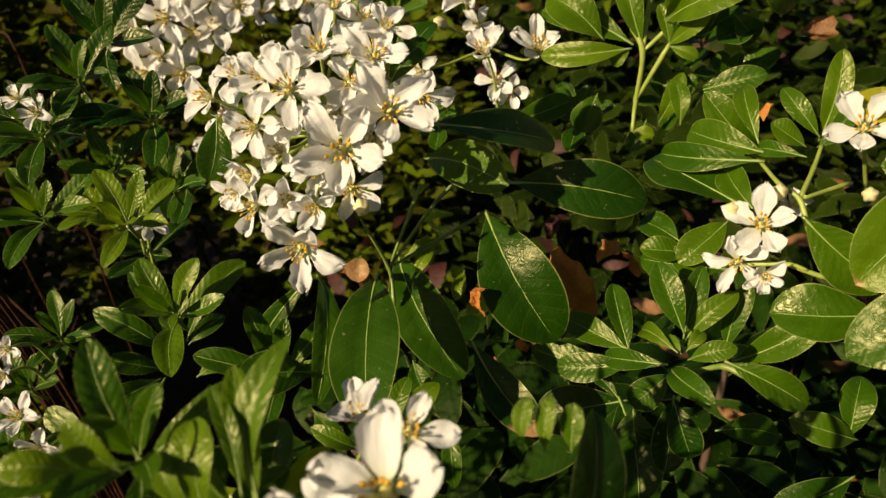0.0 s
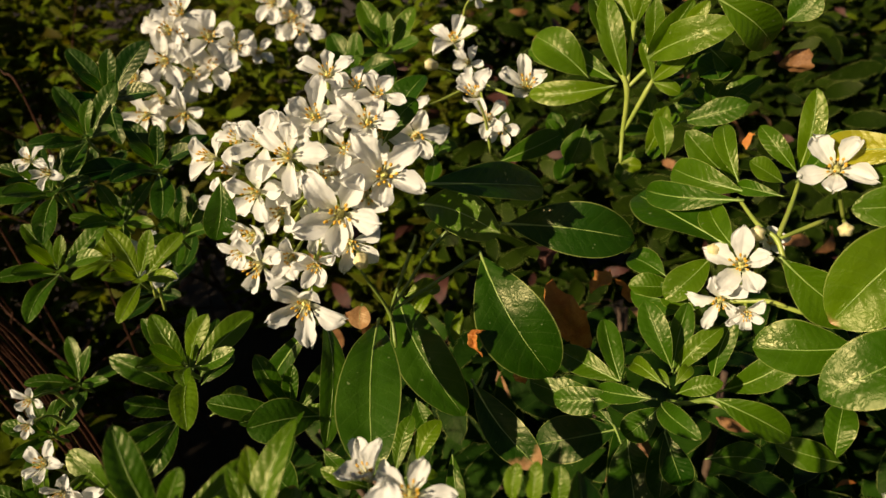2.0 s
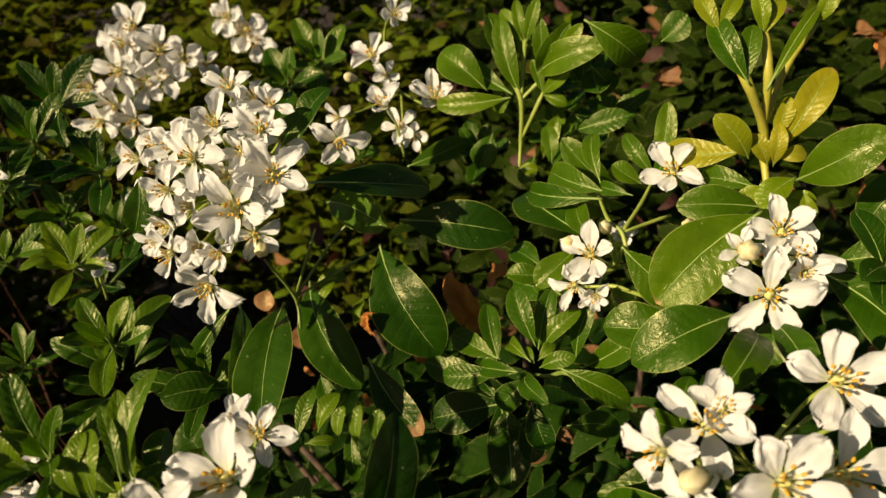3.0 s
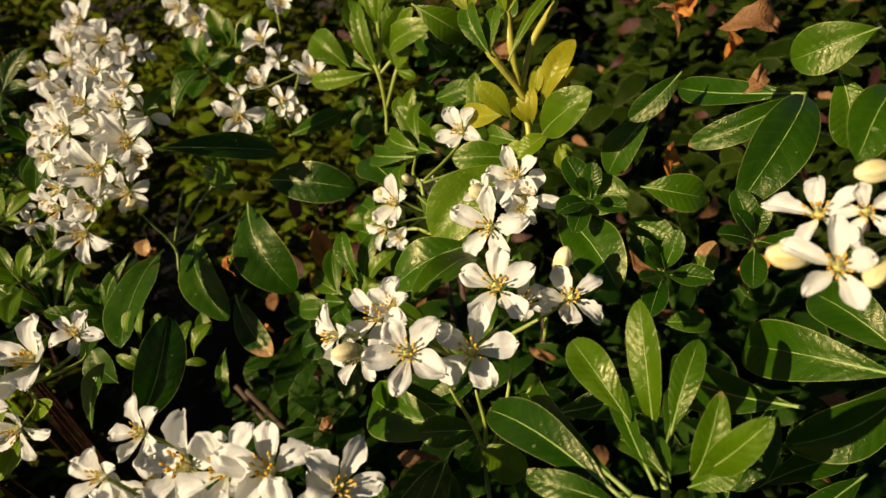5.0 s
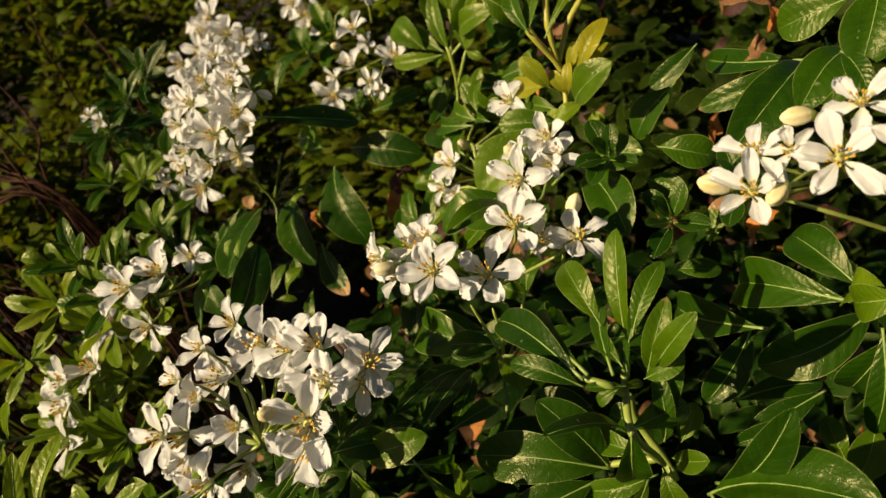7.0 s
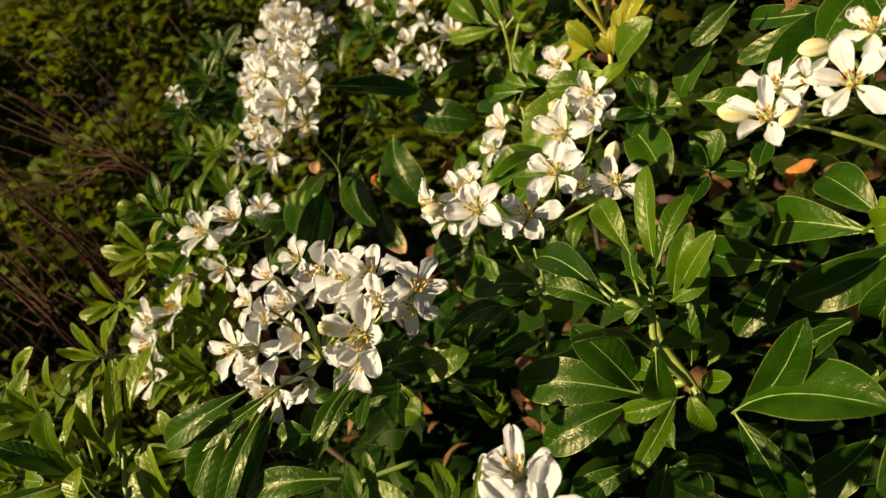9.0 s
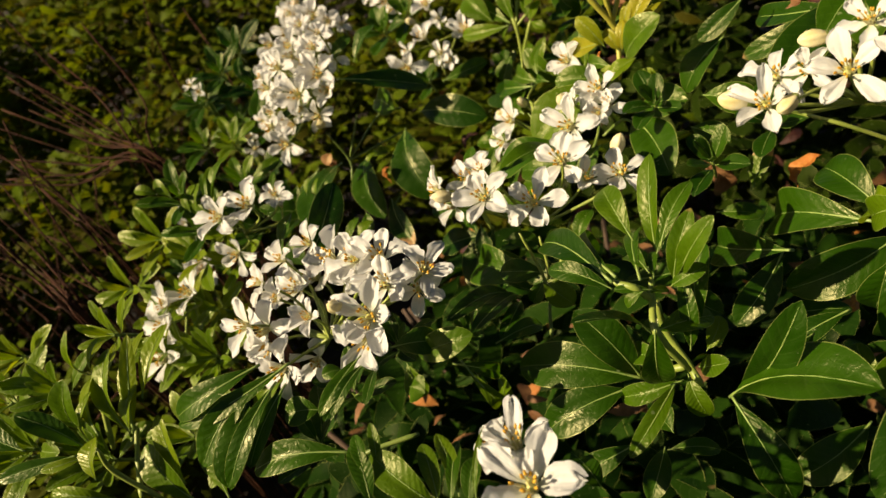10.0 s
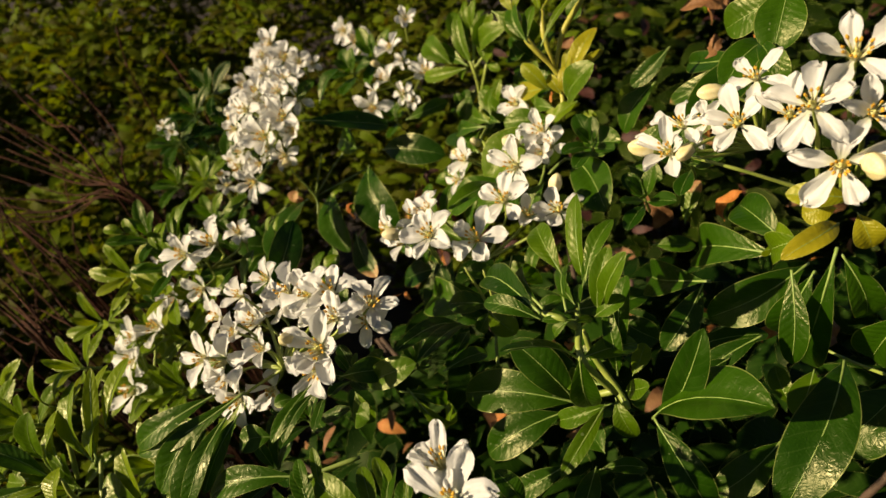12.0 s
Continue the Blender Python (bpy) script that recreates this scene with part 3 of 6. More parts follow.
leaf(s, (0.1814, 0.2194, 0.9500), (0.1422, 0.2039, 0.9191), 0.0287, -17, 1.25, 0.12, 0.55, 0.34)
leaf(s, (0.1856, 0.2299, 0.9480), (0.1527, 0.2291, 0.9505), 0.0152, -17, 1.30, 0.12, 0.55, 0.34)
leaf(s, (0.1669, 0.1673, 0.9315), (0.1446, 0.1315, 0.9407), 0.0129, -13, 1.10, 0.12, 0.55, 0.34)
leaf(s, (0.1641, 0.1819, 0.9291), (0.1267, 0.1714, 0.9167), 0.0217, 0, 1.10, 0.12, 0.55, 0.34)
leaf(s, (0.1854, 0.1849, 0.9256), (0.1766, 0.1752, 0.9115), 0.0136, 0, 0.80, 0.12, 0.55, 0.34)
leaf(s, (0.1507, 0.1444, 0.8661), (0.1134, 0.1470, 0.8741), 0.0164, 0, 0.80, 0.12, 0.55, 0.34)
leaf(s, (0.1990, 0.1449, 0.8591), (0.2452, 0.1530, 0.8670), 0.0170, 0, 0.70, 0.12, 0.55, 0.34)
leaf(s, (0.1780, 0.1418, 0.8582), (0.1969, 0.1485, 0.8667), 0.0096, 0, 0.70, 0.12, 0.55, 0.34)
leaf(s, (0.1492, 0.1381, 0.8559), (0.1288, 0.1392, 0.8598), 0.0126, 0, 0.40, 0.12, 0.55, 0.34)
leaf(s, (0.1751, 0.1739, 0.9322), (0.1781, 0.1456, 0.9313), 0.0112, 0, 0.60, 0.12, 0.55, 0.34)
leaf(s, (0.2068, 0.2014, 0.9387), (0.2326, 0.1850, 0.9496), 0.0190, 16, 0.95, 0.12, 0.55, 0.34)
leaf(s, (0.2034, 0.1999, 0.9342), (0.2257, 0.1557, 0.9214), 0.0238, 0, 0.85, 0.12, 0.55, 0.34)
leaf(s, (0.2408, 0.1978, 0.9460), (0.2676, 0.1944, 0.9409), 0.0169, 14, 1.00, 0.12, 0.55, 0.34)
leaf(s, (0.2343, 0.2014, 0.9264), (0.2537, 0.1861, 0.9242), 0.0139, 13, 1.00, 0.12, 0.55, 0.34)
leaf(s, (0.2480, 0.1736, 0.8879), (0.2705, 0.1743, 0.8866), 0.0109, 0, 0.90, 0.12, 0.55, 0.34)
leaf(s, (0.2652, 0.1819, 0.8980), (0.2730, 0.1950, 0.9177), 0.0108, 0, 1.20, 0.12, 0.55, 0.34, 0.40)
leaf(s, (0.2257, 0.1456, 0.8558), (0.2505, 0.1399, 0.8442), 0.0162, 0, 0.50, 0.12, 0.55, 0.34)
leaf(s, (0.2484, 0.2330, 0.9644), (0.2285, 0.2272, 0.9376), 0.0176, -8, 0.50, 0.12, 0.55, 0.34)
leaf(s, (0.1983, 0.2264, 0.9619), (0.2176, 0.2086, 0.9881), 0.0188, 26, 1.35, 0.12, 0.55, 0.34)
leaf(s, (0.2008, 0.2362, 0.9572), (0.1857, 0.2294, 0.9482), 0.0118, 0, 1.70, 0.12, 0.55, 0.34)
leaf(s, (0.2056, 0.2344, 0.9509), (0.2082, 0.2284, 0.9413), 0.0071, 0, 1.90, 0.12, 0.55, 0.34)
stem(s, [(0.1705, 0.1989, 0.9156), (0.1792, 0.2017, 0.9190), (0.1832, 0.2295, 0.9398), (0.1941, 0.2404, 0.9534)], 0.0010, 0.5)
stem(s, [(0.2046, 0.2017, 0.9291), (0.1951, 0.2101, 0.9301), (0.1840, 0.2043, 0.9229)], 0.0010, 0.5)
s = shoot("leafy_shoot", "yellowish young shoot with upright stems and pale new leaves")
leaf(s, (0.1802, 0.2440, 0.9664), (0.1551, 0.2656, 0.9590), 0.0130, -21, 2.90, 0.12, 0.55, 0.34)
leaf(s, (0.1827, 0.2414, 0.9652), (0.1674, 0.2422, 0.9839), 0.0109, -24, 2.60, 0.12, 0.55, 0.34)
leaf(s, (0.1988, 0.2457, 0.9693), (0.2140, 0.2533, 0.9977), 0.0127, 7, 2.70, 0.12, 0.55, 0.34)
leaf(s, (0.2014, 0.2490, 0.9676), (0.2162, 0.2591, 0.9819), 0.0096, 0, 2.50, 0.12, 0.55, 0.34)
leaf(s, (0.1936, 0.2458, 0.9722), (0.1976, 0.2481, 0.9879), 0.0075, 11, 2.60, 0.12, 0.55, 0.34)
leaf(s, (0.1750, 0.2359, 0.9993), (0.1644, 0.2539, 1.0204), 0.0102, -12, 0.70, 0.12, 0.55, 0.34)
leaf(s, (0.1750, 0.2363, 1.0002), (0.1786, 0.2491, 1.0171), 0.0082, 4, 1.00, 0.12, 0.55, 0.34)
leaf(s, (0.1861, 0.2367, 0.9535), (0.1678, 0.2533, 0.9505), 0.0104, -19, 0.90, 0.12, 0.55, 0.34)
leaf(s, (0.1958, 0.2408, 0.9640), (0.2057, 0.2407, 0.9663), 0.0072, 20, 2.70, 0.12, 0.55, 0.34)
leaf(s, (0.1843, 0.2381, 0.9963), (0.2067, 0.2590, 1.0212), 0.0051, 15, 1.50, 0.12, 0.55, 0.34)
leaf(s, (0.1659, 0.2489, 1.0151), (0.1590, 0.2592, 1.0273), 0.0071, -9, 2.20, 0.12, 0.55, 0.34)
leaf(s, (0.1665, 0.2495, 1.0152), (0.1742, 0.2559, 1.0269), 0.0064, 12, 2.10, 0.12, 0.55, 0.34)
leaf(s, (0.1830, 0.2492, 1.0132), (0.1801, 0.2562, 1.0287), 0.0067, -7, 2.10, 0.12, 0.55, 0.34)
leaf(s, (0.1829, 0.2489, 1.0128), (0.1909, 0.2593, 1.0246), 0.0065, 8, 2.20, 0.12, 0.55, 0.34)
leaf(s, (0.2062, 0.2584, 1.0136), (0.2107, 0.2591, 1.0277), 0.0070, 15, 2.20, 0.12, 0.55, 0.34)
leaf(s, (0.1928, 0.2338, 0.9511), (0.1788, 0.2358, 0.9482), 0.0086, -19, 2.20, 0.12, 0.55, 0.34)
leaf(s, (0.1999, 0.2413, 0.9467), (0.2122, 0.2360, 0.9457), 0.0076, 19, 1.90, 0.12, 0.55, 0.34)
leaf(s, (0.1909, 0.2410, 0.9617), (0.1833, 0.2439, 0.9745), 0.0074, -15, 2.80, 0.12, 0.55, 0.34)
leaf(s, (0.1932, 0.2403, 0.9618), (0.1936, 0.2436, 0.9787), 0.0068, 1, 2.80, 0.12, 0.55, 0.34)
stem(s, [(0.1917, 0.2322, 0.9464), (0.1904, 0.2441, 0.9631), (0.1880, 0.2446, 0.9764), (0.1754, 0.2378, 0.9986), (0.1666, 0.2518, 1.0150)], 0.0019, 2.1)
stem(s, [(0.1880, 0.2446, 0.9764), (0.1847, 0.2418, 0.9998), (0.1836, 0.2504, 1.0138)], 0.0019, 2.1)
stem(s, [(0.1880, 0.2446, 0.9764), (0.1947, 0.2517, 0.9983), (0.2069, 0.2604, 1.0139)], 0.0019, 2.1)
s = shoot("leafy_shoot", "upright pale green forked stems with broad light green leaves")
leaf(s, (0.0873, 0.3519, 0.9555), (0.0454, 0.3598, 0.9508), 0.0127, -26, 1.30, 0.12, 0.55, 0.34)
leaf(s, (0.0889, 0.3530, 0.9550), (0.0807, 0.3547, 0.9477), 0.0092, -26, 1.30, 0.12, 0.55, 0.34)
leaf(s, (0.0750, 0.3554, 0.9605), (0.0491, 0.3701, 0.9786), 0.0202, -17, 1.30, 0.12, 0.55, 0.34)
leaf(s, (0.0921, 0.3598, 0.9691), (0.0776, 0.3713, 0.9986), 0.0163, 27, 1.30, 0.12, 0.55, 0.34)
leaf(s, (0.0973, 0.3629, 0.9713), (0.1034, 0.3794, 0.9955), 0.0106, 0, 1.30, 0.12, 0.55, 0.34)
leaf(s, (0.0884, 0.3545, 0.9582), (0.0461, 0.3794, 0.9687), 0.0161, -19, 1.20, 0.12, 0.55, 0.34)
leaf(s, (0.0942, 0.3537, 0.9581), (0.0840, 0.3678, 0.9968), 0.0131, -3, 1.30, 0.12, 0.55, 0.34)
leaf(s, (0.1057, 0.3549, 0.9678), (0.1347, 0.3255, 0.9915), 0.0169, 30, 1.40, 0.12, 0.55, 0.34)
leaf(s, (0.1046, 0.3542, 0.9695), (0.1192, 0.3379, 0.9988), 0.0139, 68, 1.40, 0.12, 0.55, 0.34)
leaf(s, (0.1059, 0.3553, 0.9693), (0.1055, 0.3553, 0.9984), 0.0094, 7, 1.20, 0.12, 0.55, 0.34)
leaf(s, (0.1275, 0.3318, 1.0009), (0.1577, 0.3375, 0.9773), 0.0192, 40, 1.20, 0.12, 0.55, 0.34)
leaf(s, (0.1466, 0.3537, 0.9663), (0.1289, 0.3476, 0.9603), 0.0176, 0, 0.40, 0.12, 0.55, 0.34)
leaf(s, (0.1329, 0.3467, 0.9732), (0.1465, 0.3487, 0.9583), 0.0130, 30, 0.50, 0.12, 0.55, 0.34)
leaf(s, (0.1280, 0.3617, 0.9304), (0.1565, 0.3511, 0.9427), 0.0139, 22, 0.80, 0.12, 0.55, 0.34)
leaf(s, (0.1106, 0.3239, 0.9281), (0.1082, 0.3349, 0.9453), 0.0092, 0, 1.40, 0.12, 0.55, 0.34)
leaf(s, (0.1084, 0.3534, 0.9178), (0.1158, 0.3513, 0.9435), 0.0098, 22, 1.30, 0.12, 0.55, 0.34)
leaf(s, (0.0938, 0.3490, 0.9135), (0.1045, 0.3459, 0.9126), 0.0081, 19, 1.90, 0.12, 0.55, 0.34)
leaf(s, (0.1040, 0.3653, 0.9126), (0.0953, 0.3573, 0.8985), 0.0113, -14, 0.90, 0.12, 0.55, 0.34)
leaf(s, (0.0783, 0.3772, 0.9232), (0.0696, 0.3702, 0.9046), 0.0173, -17, 0.70, 0.12, 0.55, 0.34)
leaf(s, (0.0294, 0.3426, 0.9203), (0.0630, 0.3598, 0.9273), 0.0138, 20, 0.70, 0.12, 0.55, 0.34)
leaf(s, (0.1748, 0.3678, 0.9793), (0.1862, 0.3659, 0.9935), 0.0168, 20, 0.90, 0.12, 0.55, 0.34)
leaf(s, (0.0981, 0.3602, 0.9839), (0.0929, 0.3664, 1.0064), 0.0067, 6, 1.50, 0.12, 0.55, 0.34)
leaf(s, (0.0987, 0.3600, 0.9848), (0.1045, 0.3595, 1.0083), 0.0075, 17, 1.40, 0.12, 0.55, 0.34)
leaf(s, (0.0984, 0.3600, 0.9834), (0.0848, 0.3771, 0.9991), 0.0080, -8, 1.30, 0.12, 0.55, 0.34)
leaf(s, (0.1072, 0.3517, 0.9575), (0.1204, 0.3377, 0.9744), 0.0077, 37, 1.40, 0.12, 0.55, 0.34)
leaf(s, (0.1072, 0.3518, 0.9580), (0.1014, 0.3580, 0.9754), 0.0067, 2, 1.30, 0.12, 0.55, 0.34)
leaf(s, (0.1078, 0.3512, 0.9567), (0.1200, 0.3449, 0.9530), 0.0073, 21, 1.20, 0.12, 0.55, 0.34)
leaf(s, (0.1163, 0.3403, 0.9837), (0.1251, 0.3341, 0.9993), 0.0074, 37, 1.40, 0.12, 0.55, 0.34)
stem(s, [(0.0938, 0.3490, 0.9135), (0.0949, 0.3545, 0.9283), (0.0949, 0.3519, 0.9541), (0.0884, 0.3581, 0.9664)], 0.0014, 1.3)
stem(s, [(0.0949, 0.3519, 0.9541), (0.0967, 0.3587, 0.9719), (0.0981, 0.3605, 0.9890)], 0.0014, 1.3)
stem(s, [(0.0949, 0.3519, 0.9541), (0.1081, 0.3539, 0.9672), (0.1165, 0.3394, 0.9849)], 0.0014, 1.3)
stem(s, [(0.0949, 0.3545, 0.9283), (0.1075, 0.3518, 0.9581)], 0.0014, 1.3)
s = shoot("leafy_shoot", "palmate trio of long dark green leaflets on a thin stalk")
leaf(s, (0.3020, 0.2056, 0.9818), (0.2653, 0.2629, 0.9664), 0.0137, -20, 0.40, 0.12, 0.55, 0.34)
leaf(s, (0.3027, 0.2040, 0.9815), (0.2589, 0.1998, 0.9642), 0.0126, -24, 0.35, 0.12, 0.55, 0.34)
leaf(s, (0.3032, 0.2022, 0.9816), (0.2693, 0.1545, 0.9619), 0.0216, -21, 0.45, 0.12, 0.55, 0.34)
leaf(s, (0.3062, 0.1418, 1.0080), (0.2870, 0.1150, 0.9982), 0.0151, -11, 0.80, 0.12, 0.55, 0.34)
leaf(s, (0.3127, 0.1414, 1.0308), (0.3061, 0.1242, 1.0084), 0.0194, -13, 0.90, 0.12, 0.55, 0.34)
leaf(s, (0.3013, 0.1314, 1.0109), (0.3065, 0.1120, 1.0035), 0.0075, 10, 0.40, 0.12, 0.55, 0.34)
leaf(s, (0.3076, 0.1842, 0.9972), (0.3096, 0.1692, 0.9739), 0.0152, 0, 0.80, 0.12, 0.55, 0.34)
leaf(s, (0.3106, 0.1715, 1.0176), (0.2879, 0.1816, 1.0047), 0.0175, -28, 0.90, 0.12, 0.55, 0.34)
leaf(s, (0.2583, 0.2254, 0.9866), (0.2368, 0.2210, 0.9683), 0.0113, -27, 0.45, 0.12, 0.55, 0.34)
stem(s, [(0.3020, 0.1881, 0.9722), (0.3223, 0.1808, 0.9702), (0.3383, 0.1889, 0.9729)], 0.0007, 0.5)
s = shoot("leafy_shoot", "young upright rosette shoot with narrow shiny leaflets in sunlight")
leaf(s, (0.2118, 0.0493, 0.9315), (0.1728, 0.0907, 0.9218), 0.0149, 6, 0.40, 0.12, 0.55, 0.34)
leaf(s, (0.2130, 0.0504, 0.9331), (0.1889, 0.1300, 0.8945), 0.0136, 9, 0.50, 0.12, 0.55, 0.34)
leaf(s, (0.2180, 0.0737, 0.9352), (0.2026, 0.0977, 0.9463), 0.0123, 4, 1.10, 0.12, 0.55, 0.34)
leaf(s, (0.2276, 0.0776, 0.9255), (0.2234, 0.0979, 0.9616), 0.0115, -20, 1.00, 0.12, 0.55, 0.34)
leaf(s, (0.2304, 0.0686, 0.9351), (0.2406, 0.0877, 0.9539), 0.0086, 7, 1.00, 0.12, 0.55, 0.34)
leaf(s, (0.2357, 0.0604, 0.9243), (0.2418, 0.0651, 0.9535), 0.0087, 18, 1.00, 0.12, 0.55, 0.34)
leaf(s, (0.2386, 0.0619, 0.9251), (0.2501, 0.0512, 0.9584), 0.0095, 16, 1.00, 0.12, 0.55, 0.34)
leaf(s, (0.2347, 0.0582, 0.9224), (0.2478, 0.0575, 0.9330), 0.0080, 10, 0.90, 0.12, 0.55, 0.34)
leaf(s, (0.2129, 0.0466, 0.9289), (0.1867, 0.0527, 0.9329), 0.0086, -2, 0.35, 0.12, 0.55, 0.34)
leaf(s, (0.2232, 0.0545, 0.9292), (0.2174, 0.0985, 0.9250), 0.0070, 0, 1.00, 0.12, 0.55, 0.34)
leaf(s, (0.2282, 0.0567, 0.9273), (0.2270, 0.0695, 0.9315), 0.0039, 18, 1.00, 0.12, 0.55, 0.34)
leaf(s, (0.2264, 0.0562, 0.9304), (0.2146, 0.0737, 0.9260), 0.0073, 10, 1.00, 0.12, 0.55, 0.34)
leaf(s, (0.2276, 0.0501, 0.9260), (0.2140, 0.0460, 0.9286), 0.0037, -8, 0.70, 0.12, 0.55, 0.34)
leaf(s, (0.2252, 0.0460, 0.9280), (0.2184, 0.0453, 0.9212), 0.0047, -9, 0.90, 0.12, 0.55, 0.34)
leaf(s, (0.2269, 0.0501, 0.9248), (0.2337, 0.0561, 0.9221), 0.0034, 16, 1.00, 0.12, 0.55, 0.34)
leaf(s, (0.2295, 0.0457, 0.9091), (0.2498, 0.0641, 0.9039), 0.0112, 12, 1.00, 0.12, 0.55, 0.34)
leaf(s, (0.2267, 0.0459, 0.9080), (0.2036, 0.0205, 0.9333), 0.0101, 34, 0.50, 0.12, 0.55, 0.34)
leaf(s, (0.2296, 0.0392, 0.9141), (0.2303, 0.0440, 0.8817), 0.0131, -46, 0.50, 0.12, 0.55, 0.34)
leaf(s, (0.2287, 0.0668, 0.9317), (0.2315, 0.0806, 0.9407), 0.0051, 16, 1.00, 0.12, 0.55, 0.34)
stem(s, [(0.2269, 0.0591, 0.9256), (0.2277, 0.0520, 0.9189), (0.2302, 0.0409, 0.9120), (0.2407, 0.0512, 0.8845)], 0.0016, 1.3)
stem(s, [(0.2121, 0.0508, 0.9287), (0.2215, 0.0481, 0.9284), (0.2272, 0.0517, 0.9205)], 0.0016, 1.3)
s = shoot("leafy_shoot", "spreading shoot with broad glossy green leaflets below the rosette")
leaf(s, (0.2183, 0.0575, 0.8718), (0.1626, 0.0577, 0.8722), 0.0214, -10, 0.40, 0.12, 0.55, 0.34)
leaf(s, (0.2190, 0.0582, 0.8720), (0.1934, 0.0603, 0.9056), 0.0180, 14, 0.50, 0.12, 0.55, 0.34)
leaf(s, (0.2138, 0.0520, 0.8692), (0.1786, 0.0351, 0.8547), 0.0184, -14, 0.50, 0.12, 0.55, 0.34)
leaf(s, (0.2370, 0.0500, 0.8786), (0.2106, 0.0495, 0.8664), 0.0096, -11, 1.20, 0.12, 0.55, 0.34)
leaf(s, (0.2348, 0.0485, 0.8781), (0.2202, 0.0154, 0.8683), 0.0079, -18, 1.40, 0.12, 0.55, 0.34)
leaf(s, (0.2403, 0.0506, 0.8817), (0.2483, 0.0435, 0.8662), 0.0099, -3, 1.30, 0.12, 0.55, 0.34)
leaf(s, (0.2444, 0.0571, 0.8812), (0.2557, 0.0448, 0.8960), 0.0090, 13, 1.40, 0.12, 0.55, 0.34)
leaf(s, (0.2474, 0.0593, 0.8891), (0.2522, 0.0704, 0.8985), 0.0082, 20, 1.50, 0.12, 0.55, 0.34)
leaf(s, (0.2702, 0.0923, 0.8783), (0.3047, 0.1042, 0.8792), 0.0107, 0, 0.30, 0.12, 0.55, 0.34)
leaf(s, (0.2331, 0.0548, 0.8860), (0.2139, 0.0700, 0.8769), 0.0107, -2, 1.20, 0.12, 0.55, 0.34)
leaf(s, (0.2409, 0.0583, 0.8905), (0.2380, 0.0636, 0.9225), 0.0074, 22, 0.90, 0.12, 0.55, 0.34)
leaf(s, (0.2452, 0.0616, 0.9000), (0.2457, 0.0762, 0.9311), 0.0128, -10, 0.70, 0.12, 0.55, 0.34)
leaf(s, (0.2202, 0.0255, 0.8642), (0.1934, 0.0158, 0.8495), 0.0110, -13, 0.50, 0.12, 0.55, 0.34)
leaf(s, (0.2311, 0.0324, 0.8558), (0.2273, 0.0110, 0.8488), 0.0106, -18, 0.50, 0.12, 0.55, 0.34)
leaf(s, (0.2331, 0.0342, 0.8541), (0.2530, 0.0399, 0.8514), 0.0074, 7, 1.00, 0.12, 0.55, 0.34)
leaf(s, (0.2337, 0.0420, 0.8564), (0.2252, 0.0545, 0.8560), 0.0133, 7, 0.70, 0.12, 0.55, 0.34)
leaf(s, (0.2326, 0.0710, 0.8862), (0.2193, 0.0712, 0.8882), 0.0131, -8, 0.70, 0.12, 0.55, 0.34)
stem(s, [(0.2289, 0.0558, 0.9163), (0.2308, 0.0597, 0.8984), (0.2396, 0.0569, 0.8827), (0.2454, 0.0505, 0.8763)], 0.0017, 1.3)
stem(s, [(0.2156, 0.0600, 0.8694), (0.2262, 0.0581, 0.8752), (0.2396, 0.0562, 0.8818)], 0.0017, 1.3)
s = shoot("leafy_shoot", "very broad smooth green leaflet pair with pale midribs")
leaf(s, (0.2581, 0.0434, 0.8799), (0.3003, 0.0168, 0.9167), 0.0257, -26, 0.75, 0.12, 0.62, 0.34)
leaf(s, (0.2608, 0.0515, 0.8766), (0.2783, 0.0354, 0.9331), 0.0143, 38, 0.30, 0.12, 0.55, 0.34)
leaf(s, (0.2581, 0.0419, 0.8782), (0.2800, 0.0220, 0.8472), 0.0162, -11, 0.30, 0.12, 0.55, 0.34)
leaf(s, (0.3067, 0.0535, 0.8603), (0.2811, 0.0364, 0.8427), 0.0160, -7, 0.40, 0.12, 0.55, 0.34)
leaf(s, (0.2868, 0.0763, 0.8860), (0.2672, 0.0679, 0.8790), 0.0088, -16, 0.20, 0.12, 0.55, 0.34)
leaf(s, (0.2997, 0.0863, 0.8910), (0.2717, 0.0726, 0.8752), 0.0112, -12, 0.20, 0.12, 0.55, 0.34)
leaf(s, (0.3309, 0.0702, 0.8911), (0.3049, 0.0129, 0.8666), 0.0231, -6, 0.25, 0.12, 0.55, 0.34)
leaf(s, (0.3254, 0.0740, 0.9414), (0.3163, 0.0954, 0.8671), 0.0160, -33, 0.52, 0.12, 0.55, 0.34)
leaf(s, (0.3286, 0.0747, 0.9403), (0.3395, 0.0800, 0.9075), 0.0131, -10, 0.59, 0.12, 0.55, 0.34)
leaf(s, (0.3498, 0.0721, 0.9148), (0.3426, 0.0830, 0.8834), 0.0201, -21, 0.59, 0.12, 0.55, 0.34)
leaf(s, (0.3231, 0.0935, 0.8664), (0.3152, 0.0766, 0.8537), 0.0147, -7, 1.00, 0.12, 0.55, 0.34)
leaf(s, (0.3140, 0.0890, 0.8488), (0.3073, 0.1025, 0.8610), 0.0100, 3, 1.30, 0.12, 0.55, 0.34)
leaf(s, (0.3586, 0.0925, 0.8599), (0.3319, 0.0756, 0.8351), 0.0273, -11, 0.13, 0.12, 0.55, 0.34)
s = shoot("leafy_shoot", "glossy green leaflets crossed by shadows below white flowers")
leaf(s, (0.3064, 0.0965, 0.9286), (0.2714, 0.1397, 0.9037), 0.0216, -17, 0.60, 0.12, 0.55, 0.34)
